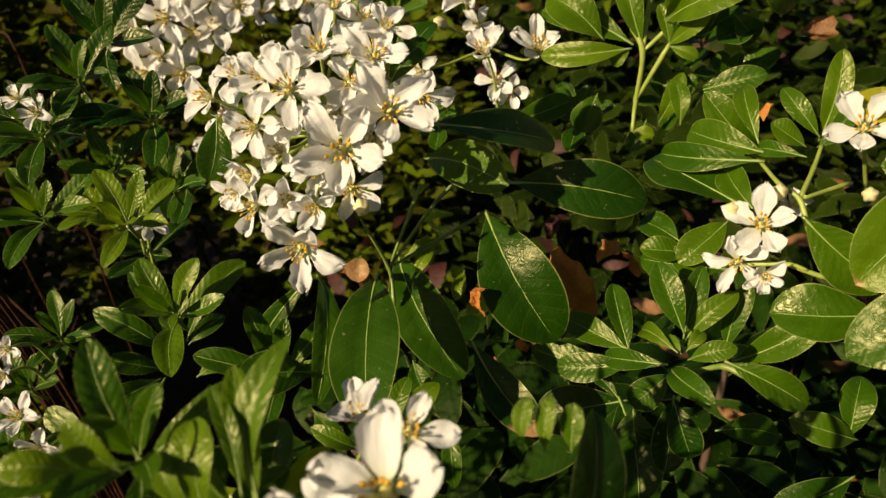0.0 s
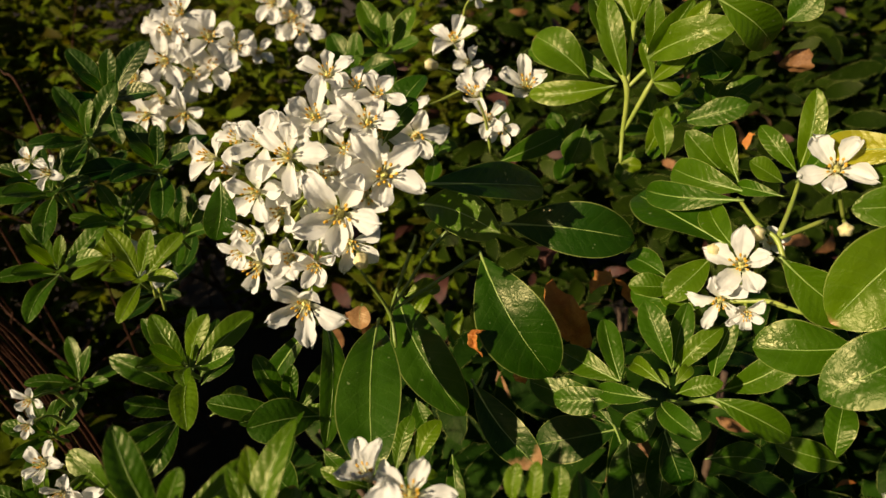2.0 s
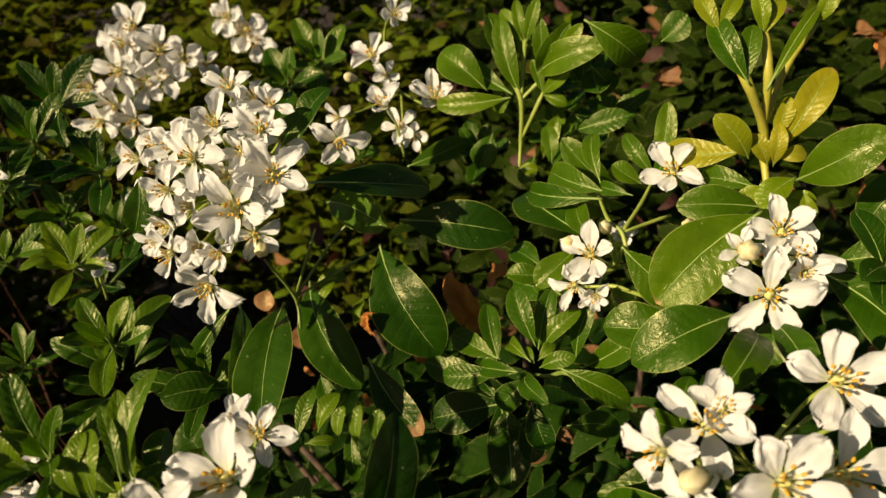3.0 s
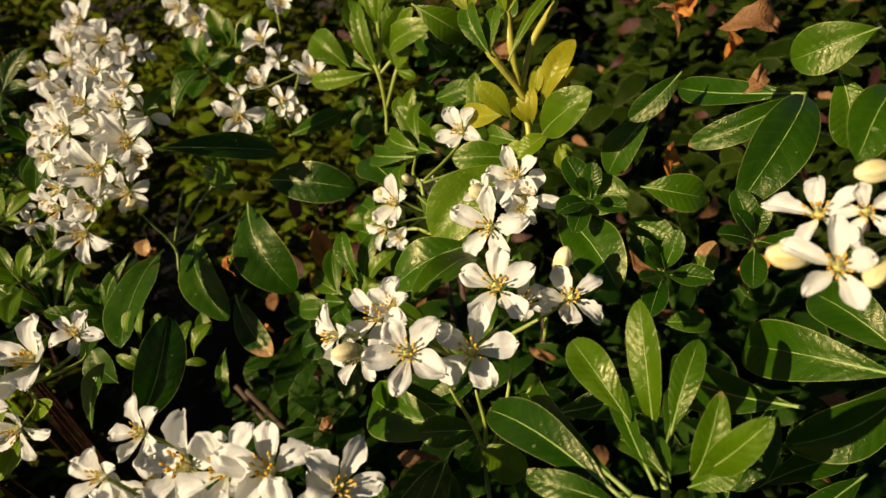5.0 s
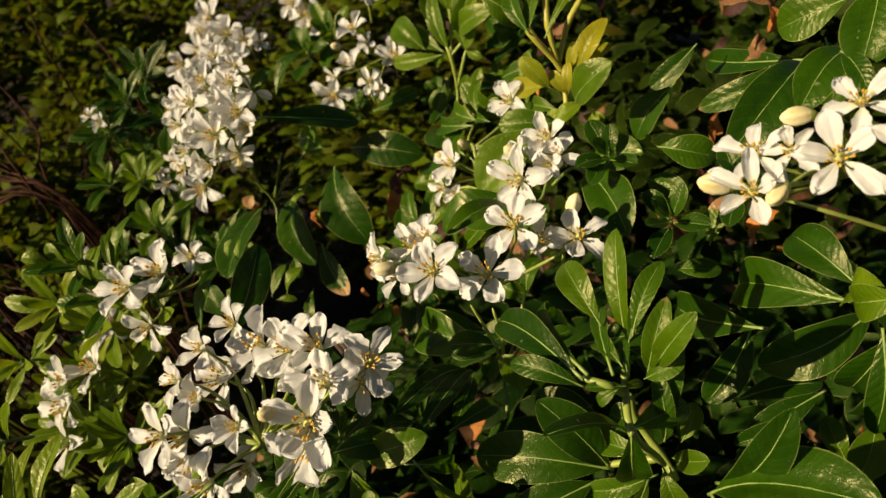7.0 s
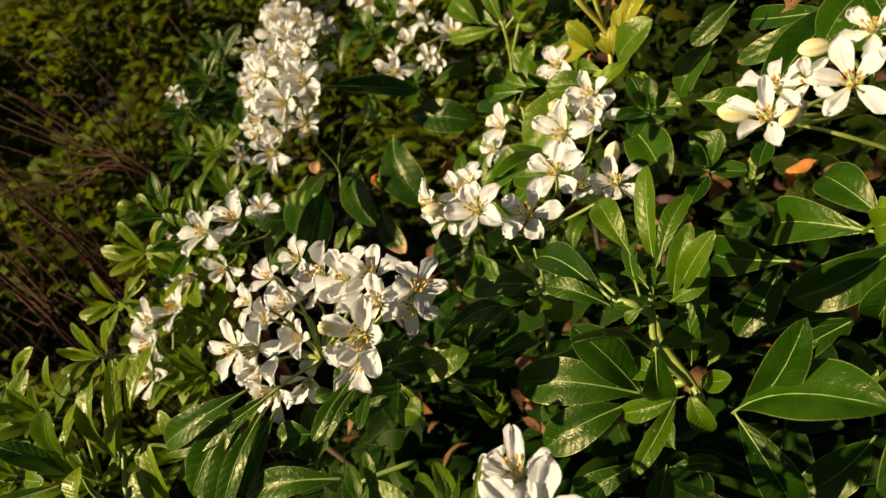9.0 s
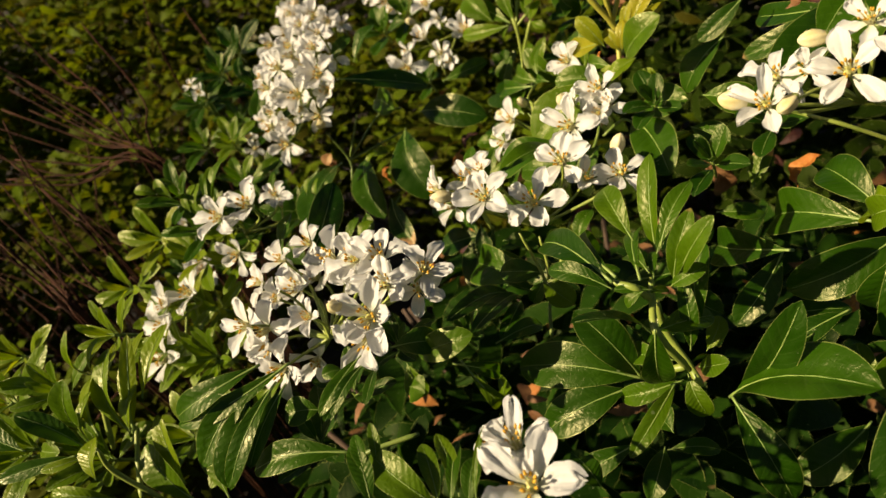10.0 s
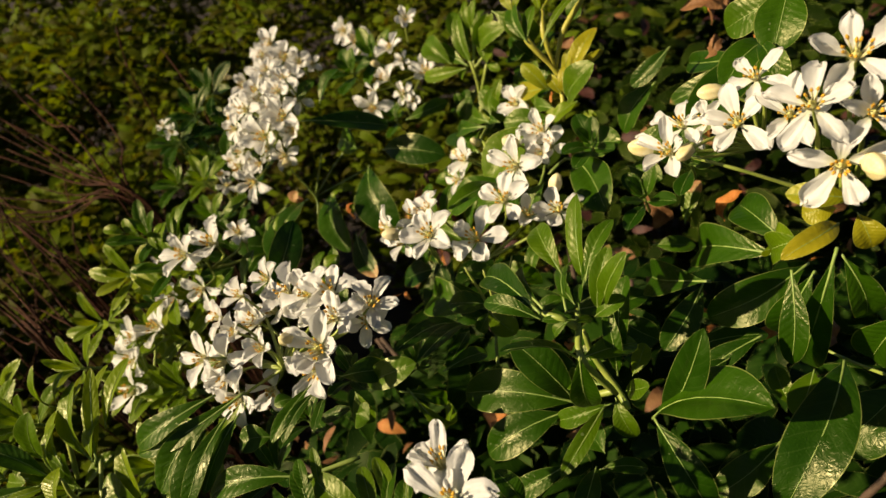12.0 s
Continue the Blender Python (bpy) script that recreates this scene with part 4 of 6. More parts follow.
leaf(s, (0.3190, 0.1099, 0.9135), (0.2782, 0.0964, 0.8937), 0.0201, -26, 0.55, 0.12, 0.55, 0.34)
leaf(s, (0.3129, 0.0788, 0.9458), (0.3056, 0.0968, 0.9325), 0.0151, 0, 1.60, 0.12, 0.55, 0.34)
leaf(s, (0.3108, 0.0717, 0.9345), (0.3103, 0.0588, 0.8993), 0.0112, 0, 0.70, 0.12, 0.55, 0.34)
leaf(s, (0.3105, 0.1037, 0.9305), (0.2917, 0.1353, 0.9339), 0.0178, -5, 0.50, 0.12, 0.55, 0.34)
leaf(s, (0.2759, 0.1087, 0.9036), (0.2582, 0.0894, 0.8788), 0.0151, -26, 0.40, 0.12, 0.55, 0.34)
leaf(s, (0.2777, 0.0976, 0.9136), (0.2466, 0.1497, 0.8830), 0.0198, -17, 0.30, 0.12, 0.55, 0.34)
leaf(s, (0.3146, 0.0682, 0.9529), (0.3029, 0.0823, 0.9389), 0.0130, -27, 1.50, 0.12, 0.55, 0.34)
leaf(s, (0.3190, 0.0809, 0.9284), (0.3104, 0.0902, 0.8887), 0.0165, -31, 0.52, 0.12, 0.55, 0.34)
leaf(s, (0.3248, 0.0693, 0.9580), (0.3054, 0.0477, 0.9578), 0.0089, -16, 2.80, 0.12, 0.55, 0.34)
leaf(s, (0.3278, 0.0672, 0.9700), (0.3073, 0.0658, 0.9736), 0.0092, -20, 2.60, 0.12, 0.55, 0.34)
leaf(s, (0.3307, 0.0665, 0.9638), (0.3353, 0.0623, 0.9521), 0.0108, -4, 2.80, 0.12, 0.55, 0.34)
leaf(s, (0.3241, 0.0704, 0.9643), (0.3132, 0.0700, 0.9618), 0.0105, -18, 2.70, 0.12, 0.55, 0.34)
stem(s, [(0.2734, 0.0769, 0.9861), (0.2903, 0.0750, 0.9806), (0.3101, 0.0822, 0.9686), (0.3224, 0.0868, 0.9609)], 0.0008, 1.2)
stem(s, [(0.3191, 0.1046, 0.8773), (0.3361, 0.0936, 0.8740), (0.3503, 0.0778, 0.8787)], 0.0008, 1.2)
s = shoot("leafy_shoot", "bushy low shoot with many narrow light green leaflets")
leaf(s, (0.0052, -0.0281, 0.8953), (0.0069, -0.0087, 0.9350), 0.0072, 55, 1.90, 0.12, 0.55, 0.34)
leaf(s, (0.0068, -0.0278, 0.8972), (0.0022, 0.0020, 0.9286), 0.0104, 5, 1.90, 0.12, 0.55, 0.34)
leaf(s, (0.0098, -0.0318, 0.8995), (0.0088, -0.0173, 0.9160), 0.0089, 5, 2.10, 0.12, 0.55, 0.34)
leaf(s, (0.0110, -0.0187, 0.9085), (0.0139, 0.0062, 0.9301), 0.0103, 7, 1.90, 0.12, 0.55, 0.34)
leaf(s, (0.0018, -0.0280, 0.8947), (-0.0154, -0.0073, 0.9237), 0.0124, 2, 1.80, 0.12, 0.55, 0.34)
leaf(s, (-0.0028, -0.0378, 0.9022), (-0.0230, -0.0098, 0.9133), 0.0080, 2, 1.80, 0.12, 0.55, 0.34)
leaf(s, (-0.0084, -0.0399, 0.8977), (-0.0120, -0.0268, 0.9153), 0.0057, 6, 2.00, 0.12, 0.55, 0.34)
leaf(s, (-0.0146, -0.0374, 0.9019), (-0.0057, -0.0370, 0.9322), 0.0127, 50, 1.20, 0.12, 0.55, 0.34)
leaf(s, (-0.0283, -0.0100, 0.9086), (-0.0255, -0.0145, 0.9386), 0.0075, 21, 1.70, 0.12, 0.55, 0.34)
leaf(s, (-0.0267, -0.0110, 0.9096), (-0.0163, -0.0081, 0.9306), 0.0047, 14, 1.80, 0.12, 0.55, 0.34)
leaf(s, (-0.0116, -0.0420, 0.8963), (-0.0299, -0.0498, 0.9211), 0.0102, 20, 0.90, 0.12, 0.55, 0.34)
leaf(s, (0.0042, -0.0530, 0.8910), (-0.0019, -0.0412, 0.9027), 0.0115, 5, 2.10, 0.12, 0.55, 0.34)
leaf(s, (-0.0052, -0.0472, 0.8964), (-0.0188, -0.0595, 0.8983), 0.0050, -15, 2.00, 0.12, 0.55, 0.34)
leaf(s, (0.0109, -0.0550, 0.8820), (-0.0097, -0.0648, 0.8931), 0.0078, -9, 1.90, 0.12, 0.55, 0.34)
leaf(s, (0.0295, -0.0345, 0.8724), (0.0175, -0.0228, 0.9004), 0.0106, 3, 2.00, 0.12, 0.55, 0.34)
leaf(s, (0.0337, -0.0376, 0.8657), (0.0096, -0.0310, 0.8874), 0.0165, -8, 1.30, 0.12, 0.55, 0.34)
leaf(s, (0.0338, -0.0241, 0.8806), (0.0425, 0.0011, 0.8948), 0.0119, 0, 1.70, 0.12, 0.55, 0.34)
leaf(s, (0.0500, -0.0325, 0.8650), (0.0301, -0.0133, 0.8889), 0.0130, -6, 1.40, 0.12, 0.55, 0.34)
leaf(s, (-0.0315, -0.0548, 0.9043), (-0.0595, -0.0523, 0.9134), 0.0111, 18, 0.60, 0.12, 0.55, 0.34)
leaf(s, (-0.0153, -0.0464, 0.8936), (-0.0435, -0.0658, 0.8942), 0.0077, -26, 0.70, 0.12, 0.55, 0.34)
stem(s, [(-0.0190, -0.0128, 0.8759), (-0.0147, -0.0235, 0.8646), (-0.0059, -0.0370, 0.8535)], 0.0014, 1.5)
stem(s, [(-0.0147, -0.0364, 0.8871), (-0.0144, -0.0361, 0.8718), (-0.0008, -0.0305, 0.8464)], 0.0014, 1.5)
stem(s, [(-0.0213, -0.0140, 0.9130), (-0.0139, -0.0234, 0.9038), (-0.0154, -0.0300, 0.8798)], 0.0014, 1.5)
s = shoot("leafy_shoot", "long narrow drooping green leaflets under a flower head")
leaf(s, (0.0724, -0.0073, 0.9211), (0.0353, -0.0269, 0.9061), 0.0121, -19, 0.60, 0.12, 0.55, 0.34)
leaf(s, (0.0833, -0.0024, 0.9182), (0.0379, -0.0300, 0.9039), 0.0089, -30, 0.60, 0.12, 0.55, 0.34)
leaf(s, (0.0736, -0.0110, 0.9169), (0.0525, -0.0384, 0.8912), 0.0140, -32, 0.60, 0.12, 0.55, 0.34)
leaf(s, (0.0799, -0.0095, 0.9130), (0.0700, -0.0449, 0.8886), 0.0091, -28, 0.50, 0.12, 0.55, 0.34)
leaf(s, (0.0835, -0.0077, 0.9113), (0.0779, -0.0371, 0.8944), 0.0093, -27, 0.50, 0.12, 0.55, 0.34)
leaf(s, (0.0706, -0.0150, 0.9117), (0.0696, -0.0443, 0.8894), 0.0155, -27, 0.60, 0.12, 0.55, 0.34)
leaf(s, (0.1106, 0.0123, 0.9127), (0.1009, -0.0127, 0.9026), 0.0071, -26, 0.60, 0.12, 0.55, 0.34)
leaf(s, (0.1135, 0.0110, 0.9109), (0.1065, -0.0124, 0.9030), 0.0057, -26, 0.60, 0.12, 0.55, 0.34)
leaf(s, (0.1188, 0.0104, 0.9088), (0.1218, -0.0078, 0.9071), 0.0052, -23, 0.70, 0.12, 0.55, 0.34)
leaf(s, (0.1162, -0.0227, 0.8949), (0.0753, -0.0342, 0.8891), 0.0128, -7, 0.50, 0.12, 0.55, 0.34)
leaf(s, (0.0979, -0.0084, 0.9011), (0.0836, -0.0138, 0.9011), 0.0125, -13, 0.70, 0.12, 0.55, 0.34)
leaf(s, (0.1052, 0.0057, 0.9116), (0.0984, 0.0003, 0.9125), 0.0063, -23, 0.70, 0.12, 0.55, 0.34)
leaf(s, (0.1208, 0.0243, 0.9097), (0.1379, 0.0370, 0.9037), 0.0128, 22, 0.30, 0.12, 0.55, 0.34, 0.10)
leaf(s, (0.1355, 0.0067, 0.9045), (0.1433, 0.0038, 0.9049), 0.0117, 2, 1.00, 0.12, 0.55, 0.34)
leaf(s, (0.1462, 0.0366, 0.8909), (0.1548, 0.0554, 0.8631), 0.0093, -55, 1.30, 0.40, 0.55, 0.34)
leaf(s, (0.1274, 0.0213, 0.9027), (0.1343, 0.0163, 0.8893), 0.0112, 0, 1.40, 0.12, 0.55, 0.34)
s = shoot("leafy_shoot", "low shoot of small upright leaflets at the foot of the flowers")
leaf(s, (0.1673, -0.0457, 0.9051), (0.1428, -0.0393, 0.9178), 0.0120, 14, 1.10, 0.12, 0.55, 0.34)
leaf(s, (0.1682, -0.0448, 0.9053), (0.1578, -0.0292, 0.9149), 0.0067, 34, 1.20, 0.12, 0.55, 0.34)
leaf(s, (0.1746, -0.0414, 0.9073), (0.1622, -0.0250, 0.9161), 0.0060, 42, 1.40, 0.12, 0.55, 0.34)
leaf(s, (0.1730, -0.0447, 0.9061), (0.1694, -0.0245, 0.9135), 0.0051, 25, 0.90, 0.12, 0.55, 0.34)
leaf(s, (0.1453, -0.0414, 0.9135), (0.1420, -0.0324, 0.9259), 0.0041, 34, 1.10, 0.12, 0.55, 0.34)
leaf(s, (0.1445, -0.0469, 0.9168), (0.1378, -0.0375, 0.9248), 0.0052, 27, 0.80, 0.12, 0.55, 0.34)
leaf(s, (0.1478, -0.0532, 0.9104), (0.1374, -0.0407, 0.9230), 0.0076, 35, 0.70, 0.12, 0.55, 0.34)
leaf(s, (0.1826, -0.0447, 0.9083), (0.1823, -0.0269, 0.9251), 0.0020, 23, 1.40, 0.12, 0.55, 0.34)
leaf(s, (0.1794, -0.0444, 0.9073), (0.1780, -0.0308, 0.9135), 0.0069, 21, 0.90, 0.12, 0.55, 0.34)
leaf(s, (0.2177, -0.0233, 0.8985), (0.2096, -0.0223, 0.9126), 0.0084, 30, 0.50, 0.12, 0.55, 0.34)
stem(s, [(0.1305, -0.0347, 0.9073), (0.1394, -0.0310, 0.9108), (0.1540, -0.0233, 0.9126)], 0.0010, 0.5)
s = shoot("leafy_shoot", "dark green leaflets in shade between the flower heads")
leaf(s, (0.1588, 0.1137, 0.8845), (0.1133, 0.1424, 0.8739), 0.0240, -11, 0.80, 0.12, 0.55, 0.34)
leaf(s, (0.1670, 0.1060, 0.8928), (0.1438, 0.1035, 0.8944), 0.0128, -9, 0.60, 0.12, 0.55, 0.34)
leaf(s, (0.1254, 0.0352, 0.8970), (0.1551, 0.0329, 0.9124), 0.0140, 12, 0.90, 0.12, 0.55, 0.34)
leaf(s, (0.1506, 0.0986, 0.8817), (0.1371, 0.0504, 0.9057), 0.0094, -51, 0.30, 0.12, 0.55, 0.34)
leaf(s, (0.1532, 0.0990, 0.8814), (0.1477, 0.0498, 0.9006), 0.0092, -35, 0.30, 0.12, 0.55, 0.34)
leaf(s, (0.1546, 0.0972, 0.8797), (0.1534, 0.0661, 0.8817), 0.0084, -28, 0.30, 0.12, 0.55, 0.34)
leaf(s, (0.1530, 0.0628, 0.8820), (0.1694, 0.0841, 0.8781), 0.0090, 25, 0.40, 0.12, 0.55, 0.34)
leaf(s, (0.1690, 0.0976, 0.8943), (0.1849, 0.0901, 0.8857), 0.0137, -9, 1.20, 0.12, 0.55, 0.34)
leaf(s, (0.1675, 0.1006, 0.8910), (0.1615, 0.0965, 0.8807), 0.0086, -22, 0.60, 0.12, 0.55, 0.34)
leaf(s, (0.1426, 0.0357, 0.8915), (0.1539, 0.0576, 0.8671), 0.0079, 58, 0.60, 0.12, 0.55, 0.34)
leaf(s, (0.2126, 0.1099, 0.8292), (0.1798, 0.1159, 0.8519), 0.0215, 7, 0.50, 0.12, 0.55, 0.34)
stem(s, [(0.1589, 0.1027, 0.9192), (0.1664, 0.1038, 0.8948), (0.1692, 0.1002, 0.8801)], 0.0009, 1.0)
stem(s, [(0.1681, 0.1048, 0.9159), (0.1702, 0.1037, 0.8985), (0.1692, 0.1002, 0.8801)], 0.0009, 1.0)
stem(s, [(0.1816, 0.1156, 0.9178), (0.1773, 0.1046, 0.9012), (0.1695, 0.1005, 0.8806)], 0.0009, 1.0)
stem(s, [(0.1906, 0.1167, 0.9106), (0.1786, 0.1032, 0.8957), (0.1697, 0.1004, 0.8806)], 0.0009, 1.0)
stem(s, [(0.1688, 0.1022, 0.8796), (0.1695, 0.0958, 0.8710), (0.1715, 0.0875, 0.8652)], 0.0010, 0.4)
leaf(s, (-0.1406, 0.2522, 0.8310), (-0.1599, 0.2430, 0.8447), 0.0109, -16, 0.70, 0.12, 0.55, 0.34)
leaf(s, (-0.1417, 0.2484, 0.8269), (-0.1625, 0.2202, 0.8287), 0.0129, -28, 0.70, 0.12, 0.55, 0.34)
leaf(s, (-0.1719, 0.2269, 0.7919), (-0.1979, 0.2392, 0.8155), 0.0157, 0, 1.10, 0.12, 0.55, 0.34)
leaf(s, (-0.1387, 0.2484, 0.8269), (-0.1510, 0.2220, 0.8144), 0.0126, -39, 0.70, 0.12, 0.55, 0.34)
leaf(s, (-0.1230, 0.2532, 0.8260), (-0.1091, 0.2696, 0.8284), 0.0114, 23, 1.10, 0.12, 0.55, 0.34)
leaf(s, (-0.1397, 0.2631, 0.8497), (-0.1543, 0.2733, 0.8744), 0.0078, 30, 0.70, 0.12, 0.55, 0.34)
leaf(s, (-0.1379, 0.2599, 0.8411), (-0.1483, 0.2724, 0.8642), 0.0079, 34, 0.70, 0.12, 0.55, 0.34)
leaf(s, (-0.1355, 0.2616, 0.8394), (-0.1341, 0.2875, 0.8703), 0.0073, 28, 0.80, 0.12, 0.55, 0.34)
leaf(s, (-0.1294, 0.2646, 0.8405), (-0.1232, 0.2882, 0.8621), 0.0075, 28, 0.80, 0.12, 0.55, 0.34)
leaf(s, (-0.1287, 0.2638, 0.8379), (-0.1154, 0.2794, 0.8438), 0.0089, 26, 0.50, 0.12, 0.55, 0.34)
leaf(s, (-0.1374, 0.2576, 0.8394), (-0.1658, 0.2545, 0.8651), 0.0121, -2, 0.70, 0.12, 0.55, 0.34)
s = shoot("leafy_shoot", "upright narrow light green leaflets in full sun")
leaf(s, (-0.0280, 0.0994, 0.9397), (-0.0365, 0.1136, 0.9551), 0.0042, 28, 1.20, 0.12, 0.55, 0.34)
leaf(s, (-0.0322, 0.1012, 0.9327), (-0.0425, 0.1054, 0.9403), 0.0067, 0, 1.00, 0.12, 0.55, 0.34)
leaf(s, (-0.0352, 0.0967, 0.9374), (-0.0384, 0.1083, 0.9510), 0.0088, 8, 1.60, 0.12, 0.55, 0.34)
leaf(s, (-0.0253, 0.0998, 0.9367), (-0.0325, 0.1177, 0.9571), 0.0068, 28, 1.30, 0.12, 0.55, 0.34)
leaf(s, (-0.0267, 0.1023, 0.9332), (-0.0214, 0.1211, 0.9620), 0.0078, 0, 1.30, 0.12, 0.55, 0.34)
# low tone on this leaf imitates the shade of the flowers next to it
leaf(s, (0.0309, 0.0985, 0.9044), (0.0468, 0.1227, 0.9404), 0.0189, 64, 0.10, 0.12, 0.55, 0.34)
leaf(s, (0.0145, 0.0964, 0.9076), (0.0203, 0.1101, 0.9283), 0.0109, 0, 0.60, 0.12, 0.55, 0.34)
leaf(s, (0.0346, 0.1183, 0.9331), (0.0355, 0.1247, 0.9430), 0.0044, 0, 1.20, 0.12, 0.55, 0.34)
leaf(s, (0.0294, 0.1185, 0.9356), (0.0307, 0.1237, 0.9436), 0.0045, 0, 1.20, 0.12, 0.55, 0.34)
leaf(s, (0.0407, 0.1193, 0.9319), (0.0411, 0.1251, 0.9408), 0.0056, 0, 1.10, 0.12, 0.55, 0.34)
leaf(s, (-0.0385, 0.0955, 0.9388), (-0.0442, 0.1017, 0.9479), 0.0053, 6, 1.60, 0.12, 0.55, 0.34)
leaf(s, (-0.0411, 0.0985, 0.9426), (-0.0394, 0.1076, 0.9509), 0.0050, 10, 1.60, 0.12, 0.55, 0.34)
leaf(s, (-0.0500, 0.0969, 0.9480), (-0.0588, 0.0988, 0.9590), 0.0065, 4, 1.60, 0.12, 0.55, 0.34)
leaf(s, (-0.0569, 0.0936, 0.9517), (-0.0666, 0.0884, 0.9575), 0.0065, -9, 1.60, 0.12, 0.55, 0.34)
leaf(s, (-0.0298, 0.1130, 0.9188), (-0.0275, 0.1253, 0.9334), 0.0110, 7, 0.40, 0.12, 0.55, 0.34)
c = cluster("large domed head of white five-petalled flowers with yellow stamens", (-0.0501, 0.2666, 0.9477))
flower(c, (-0.0182, 0.2403, 0.9866), (0.1998, -0.7773, 0.5966), 0.0259, 53, 0.43)
flower(c, (-0.0141, 0.2460, 0.9946), (0.1998, -0.7773, 0.5966), 0.0190, 45, 0.40)
flower(c, (-0.0267, 0.2363, 0.9787), (0.1368, -0.8163, 0.5612), 0.0215, 49, 0.43)
flower(c, (-0.0127, 0.2287, 0.9711), (0.2422, -0.8508, 0.4664), 0.0334, 40, 0.30)
flower(c, (-0.0286, 0.2207, 0.9608), (0.1090, -0.9111, 0.3975), 0.0368, 55, 0.50)
flower(c, (-0.0613, 0.2787, 0.9683), (-0.1745, -0.5239, 0.8337), 0.0247, 4, 0.38)
flower(c, (-0.0368, 0.2401, 0.9895), (0.0596, -0.7772, 0.6265), 0.0259, 4, 0.50)
flower(c, (-0.0598, 0.2466, 0.9779), (-0.1499, -0.7471, 0.6476), 0.0262, 5, 0.43)
flower(c, (-0.0886, 0.2814, 0.9498), (-0.7103, -0.3772, 0.5944), 0.0298, 59, 0.32)
flower(c, (-0.0611, 0.2312, 0.9649), (-0.1599, -0.8781, 0.4510), 0.0255, 11, 0.33)
flower(c, (-0.0544, 0.2335, 0.9551), (-0.1028, -0.9202, 0.3776), 0.0227, 35, 0.52)
flower(c, (-0.0883, 0.2623, 0.9462), (-0.3112, -0.8637, 0.3964), 0.0229, 46, 0.42)
flower(c, (-0.0934, 0.2731, 0.9607), (-0.6389, -0.5449, 0.5431), 0.0271, 58, 0.33)
flower(c, (-0.0641, 0.2242, 0.9376), (-0.2023, -0.9638, 0.1736), 0.0278, 38, 0.25)
flower(c, (-0.0710, 0.2266, 0.9425), (-0.2023, -0.9638, 0.1736), 0.0181, 18, 0.40)
flower(c, (-0.0441, 0.2100, 0.9296), (-0.0223, -0.9886, 0.1491), 0.0302, 56, 0.30)
flower(c, (-0.0516, 0.2269, 0.9392), (-0.0542, -0.9654, 0.2552), 0.0234, 19, 0.48)
flower(c, (-0.0408, 0.2198, 0.9402), (0.0317, -0.9734, 0.2271), 0.0211, 21, 0.30)
flower(c, (-0.0190, 0.2356, 0.9744), (0.1771, -0.8333, 0.5237), 0.0193, 66, 0.52)
flower(c, (-0.0337, 0.2560, 0.9995), (0.1099, -0.7105, 0.6951), 0.0220, 16, 0.42)
flower(c, (-0.0233, 0.2544, 0.9951), (0.1099, -0.7105, 0.6951), 0.0197, 8, 0.40)
flower(c, (-0.0741, 0.2586, 0.9740), (-0.2713, -0.7204, 0.6383), 0.0230, 43, 0.30)
flower(c, (-0.0234, 0.2478, 0.9530), (0.2548, -0.8775, 0.4063), 0.0282, 29, 0.40)
flower(c, (-0.0312, 0.2390, 0.9372), (0.1650, -0.9571, 0.2382), 0.0239, 25, 0.35)
flower(c, (-0.0702, 0.2404, 0.9422), (-0.2760, -0.9228, 0.2687), 0.0271, 17, 0.45)
flower(c, (-0.0173, 0.2612, 0.9734), (0.2906, -0.7529, 0.5904), 0.0241, 40, 0.25)
flower(c, (-0.0304, 0.2576, 0.9836), (0.1579, -0.7472, 0.6456), 0.0237, 38, 0.50)
bud(c, (-0.0265, 0.2311, 0.9334), (0.1863, -0.9704, 0.1535), 0.0108)
flower(c, (-0.0447, 0.2402, 0.9441), (0.0327, -0.9544, 0.2967), 0.0218, 44, 0.27)
flower(c, (-0.0408, 0.2464, 0.9629), (0.0805, -0.8595, 0.5047), 0.0259, 45, 0.32)
flower(c, (-0.0474, 0.2344, 0.9775), (-0.1395, -0.8173, 0.5591), 0.0295, 5, 0.28)
flower(c, (-0.0505, 0.2583, 0.9776), (-0.0076, -0.7410, 0.6714), 0.0244, 14, 0.48)
flower(c, (-0.0360, 0.2509, 0.9621), (0.1494, -0.8438, 0.5155), 0.0219, 32, 0.45)
flower(c, (-0.0491, 0.2367, 0.9639), (-0.0936, -0.8566, 0.5075), 0.0201, 38, 0.25)
c = cluster("white flower head blurred behind, partly shaded", (-0.2137, 0.5369, 0.9342))
flower(c, (-0.2201, 0.4611, 0.9405), (-0.0437, -0.9652, 0.2577), 0.0353, 68, 0.38)
flower(c, (-0.1721, 0.4821, 0.9409), (0.2662, -0.9232, 0.2772), 0.0383, 67, 0.45)
flower(c, (-0.1924, 0.4868, 0.9586), (0.1407, -0.8994, 0.4138), 0.0415, 20, 0.38)
flower(c, (-0.1978, 0.4826, 0.9642), (0.0674, -0.8833, 0.4638), 0.0395, 14, 0.35)
flower(c, (-0.2034, 0.4546, 0.9262), (-0.0298, -0.9889, 0.1456), 0.0394, 61, 0.37)
flower(c, (-0.1525, 0.4791, 0.9528), (0.3219, -0.8834, 0.3407), 0.0335, 29, 0.52)
flower(c, (-0.1851, 0.4766, 0.9358), (0.1636, -0.9634, 0.2122), 0.0422, 29, 0.38)
flower(c, (-0.1698, 0.4806, 0.9596), (0.2895, -0.8594, 0.4214), 0.0413, 8, 0.35)
flower(c, (-0.2024, 0.4745, 0.9472), (0.0455, -0.9468, 0.3186), 0.0413, 16, 0.35)
flower(c, (-0.1382, 0.4817, 0.9470), (0.3784, -0.8725, 0.3091), 0.0246, 33, 0.40)
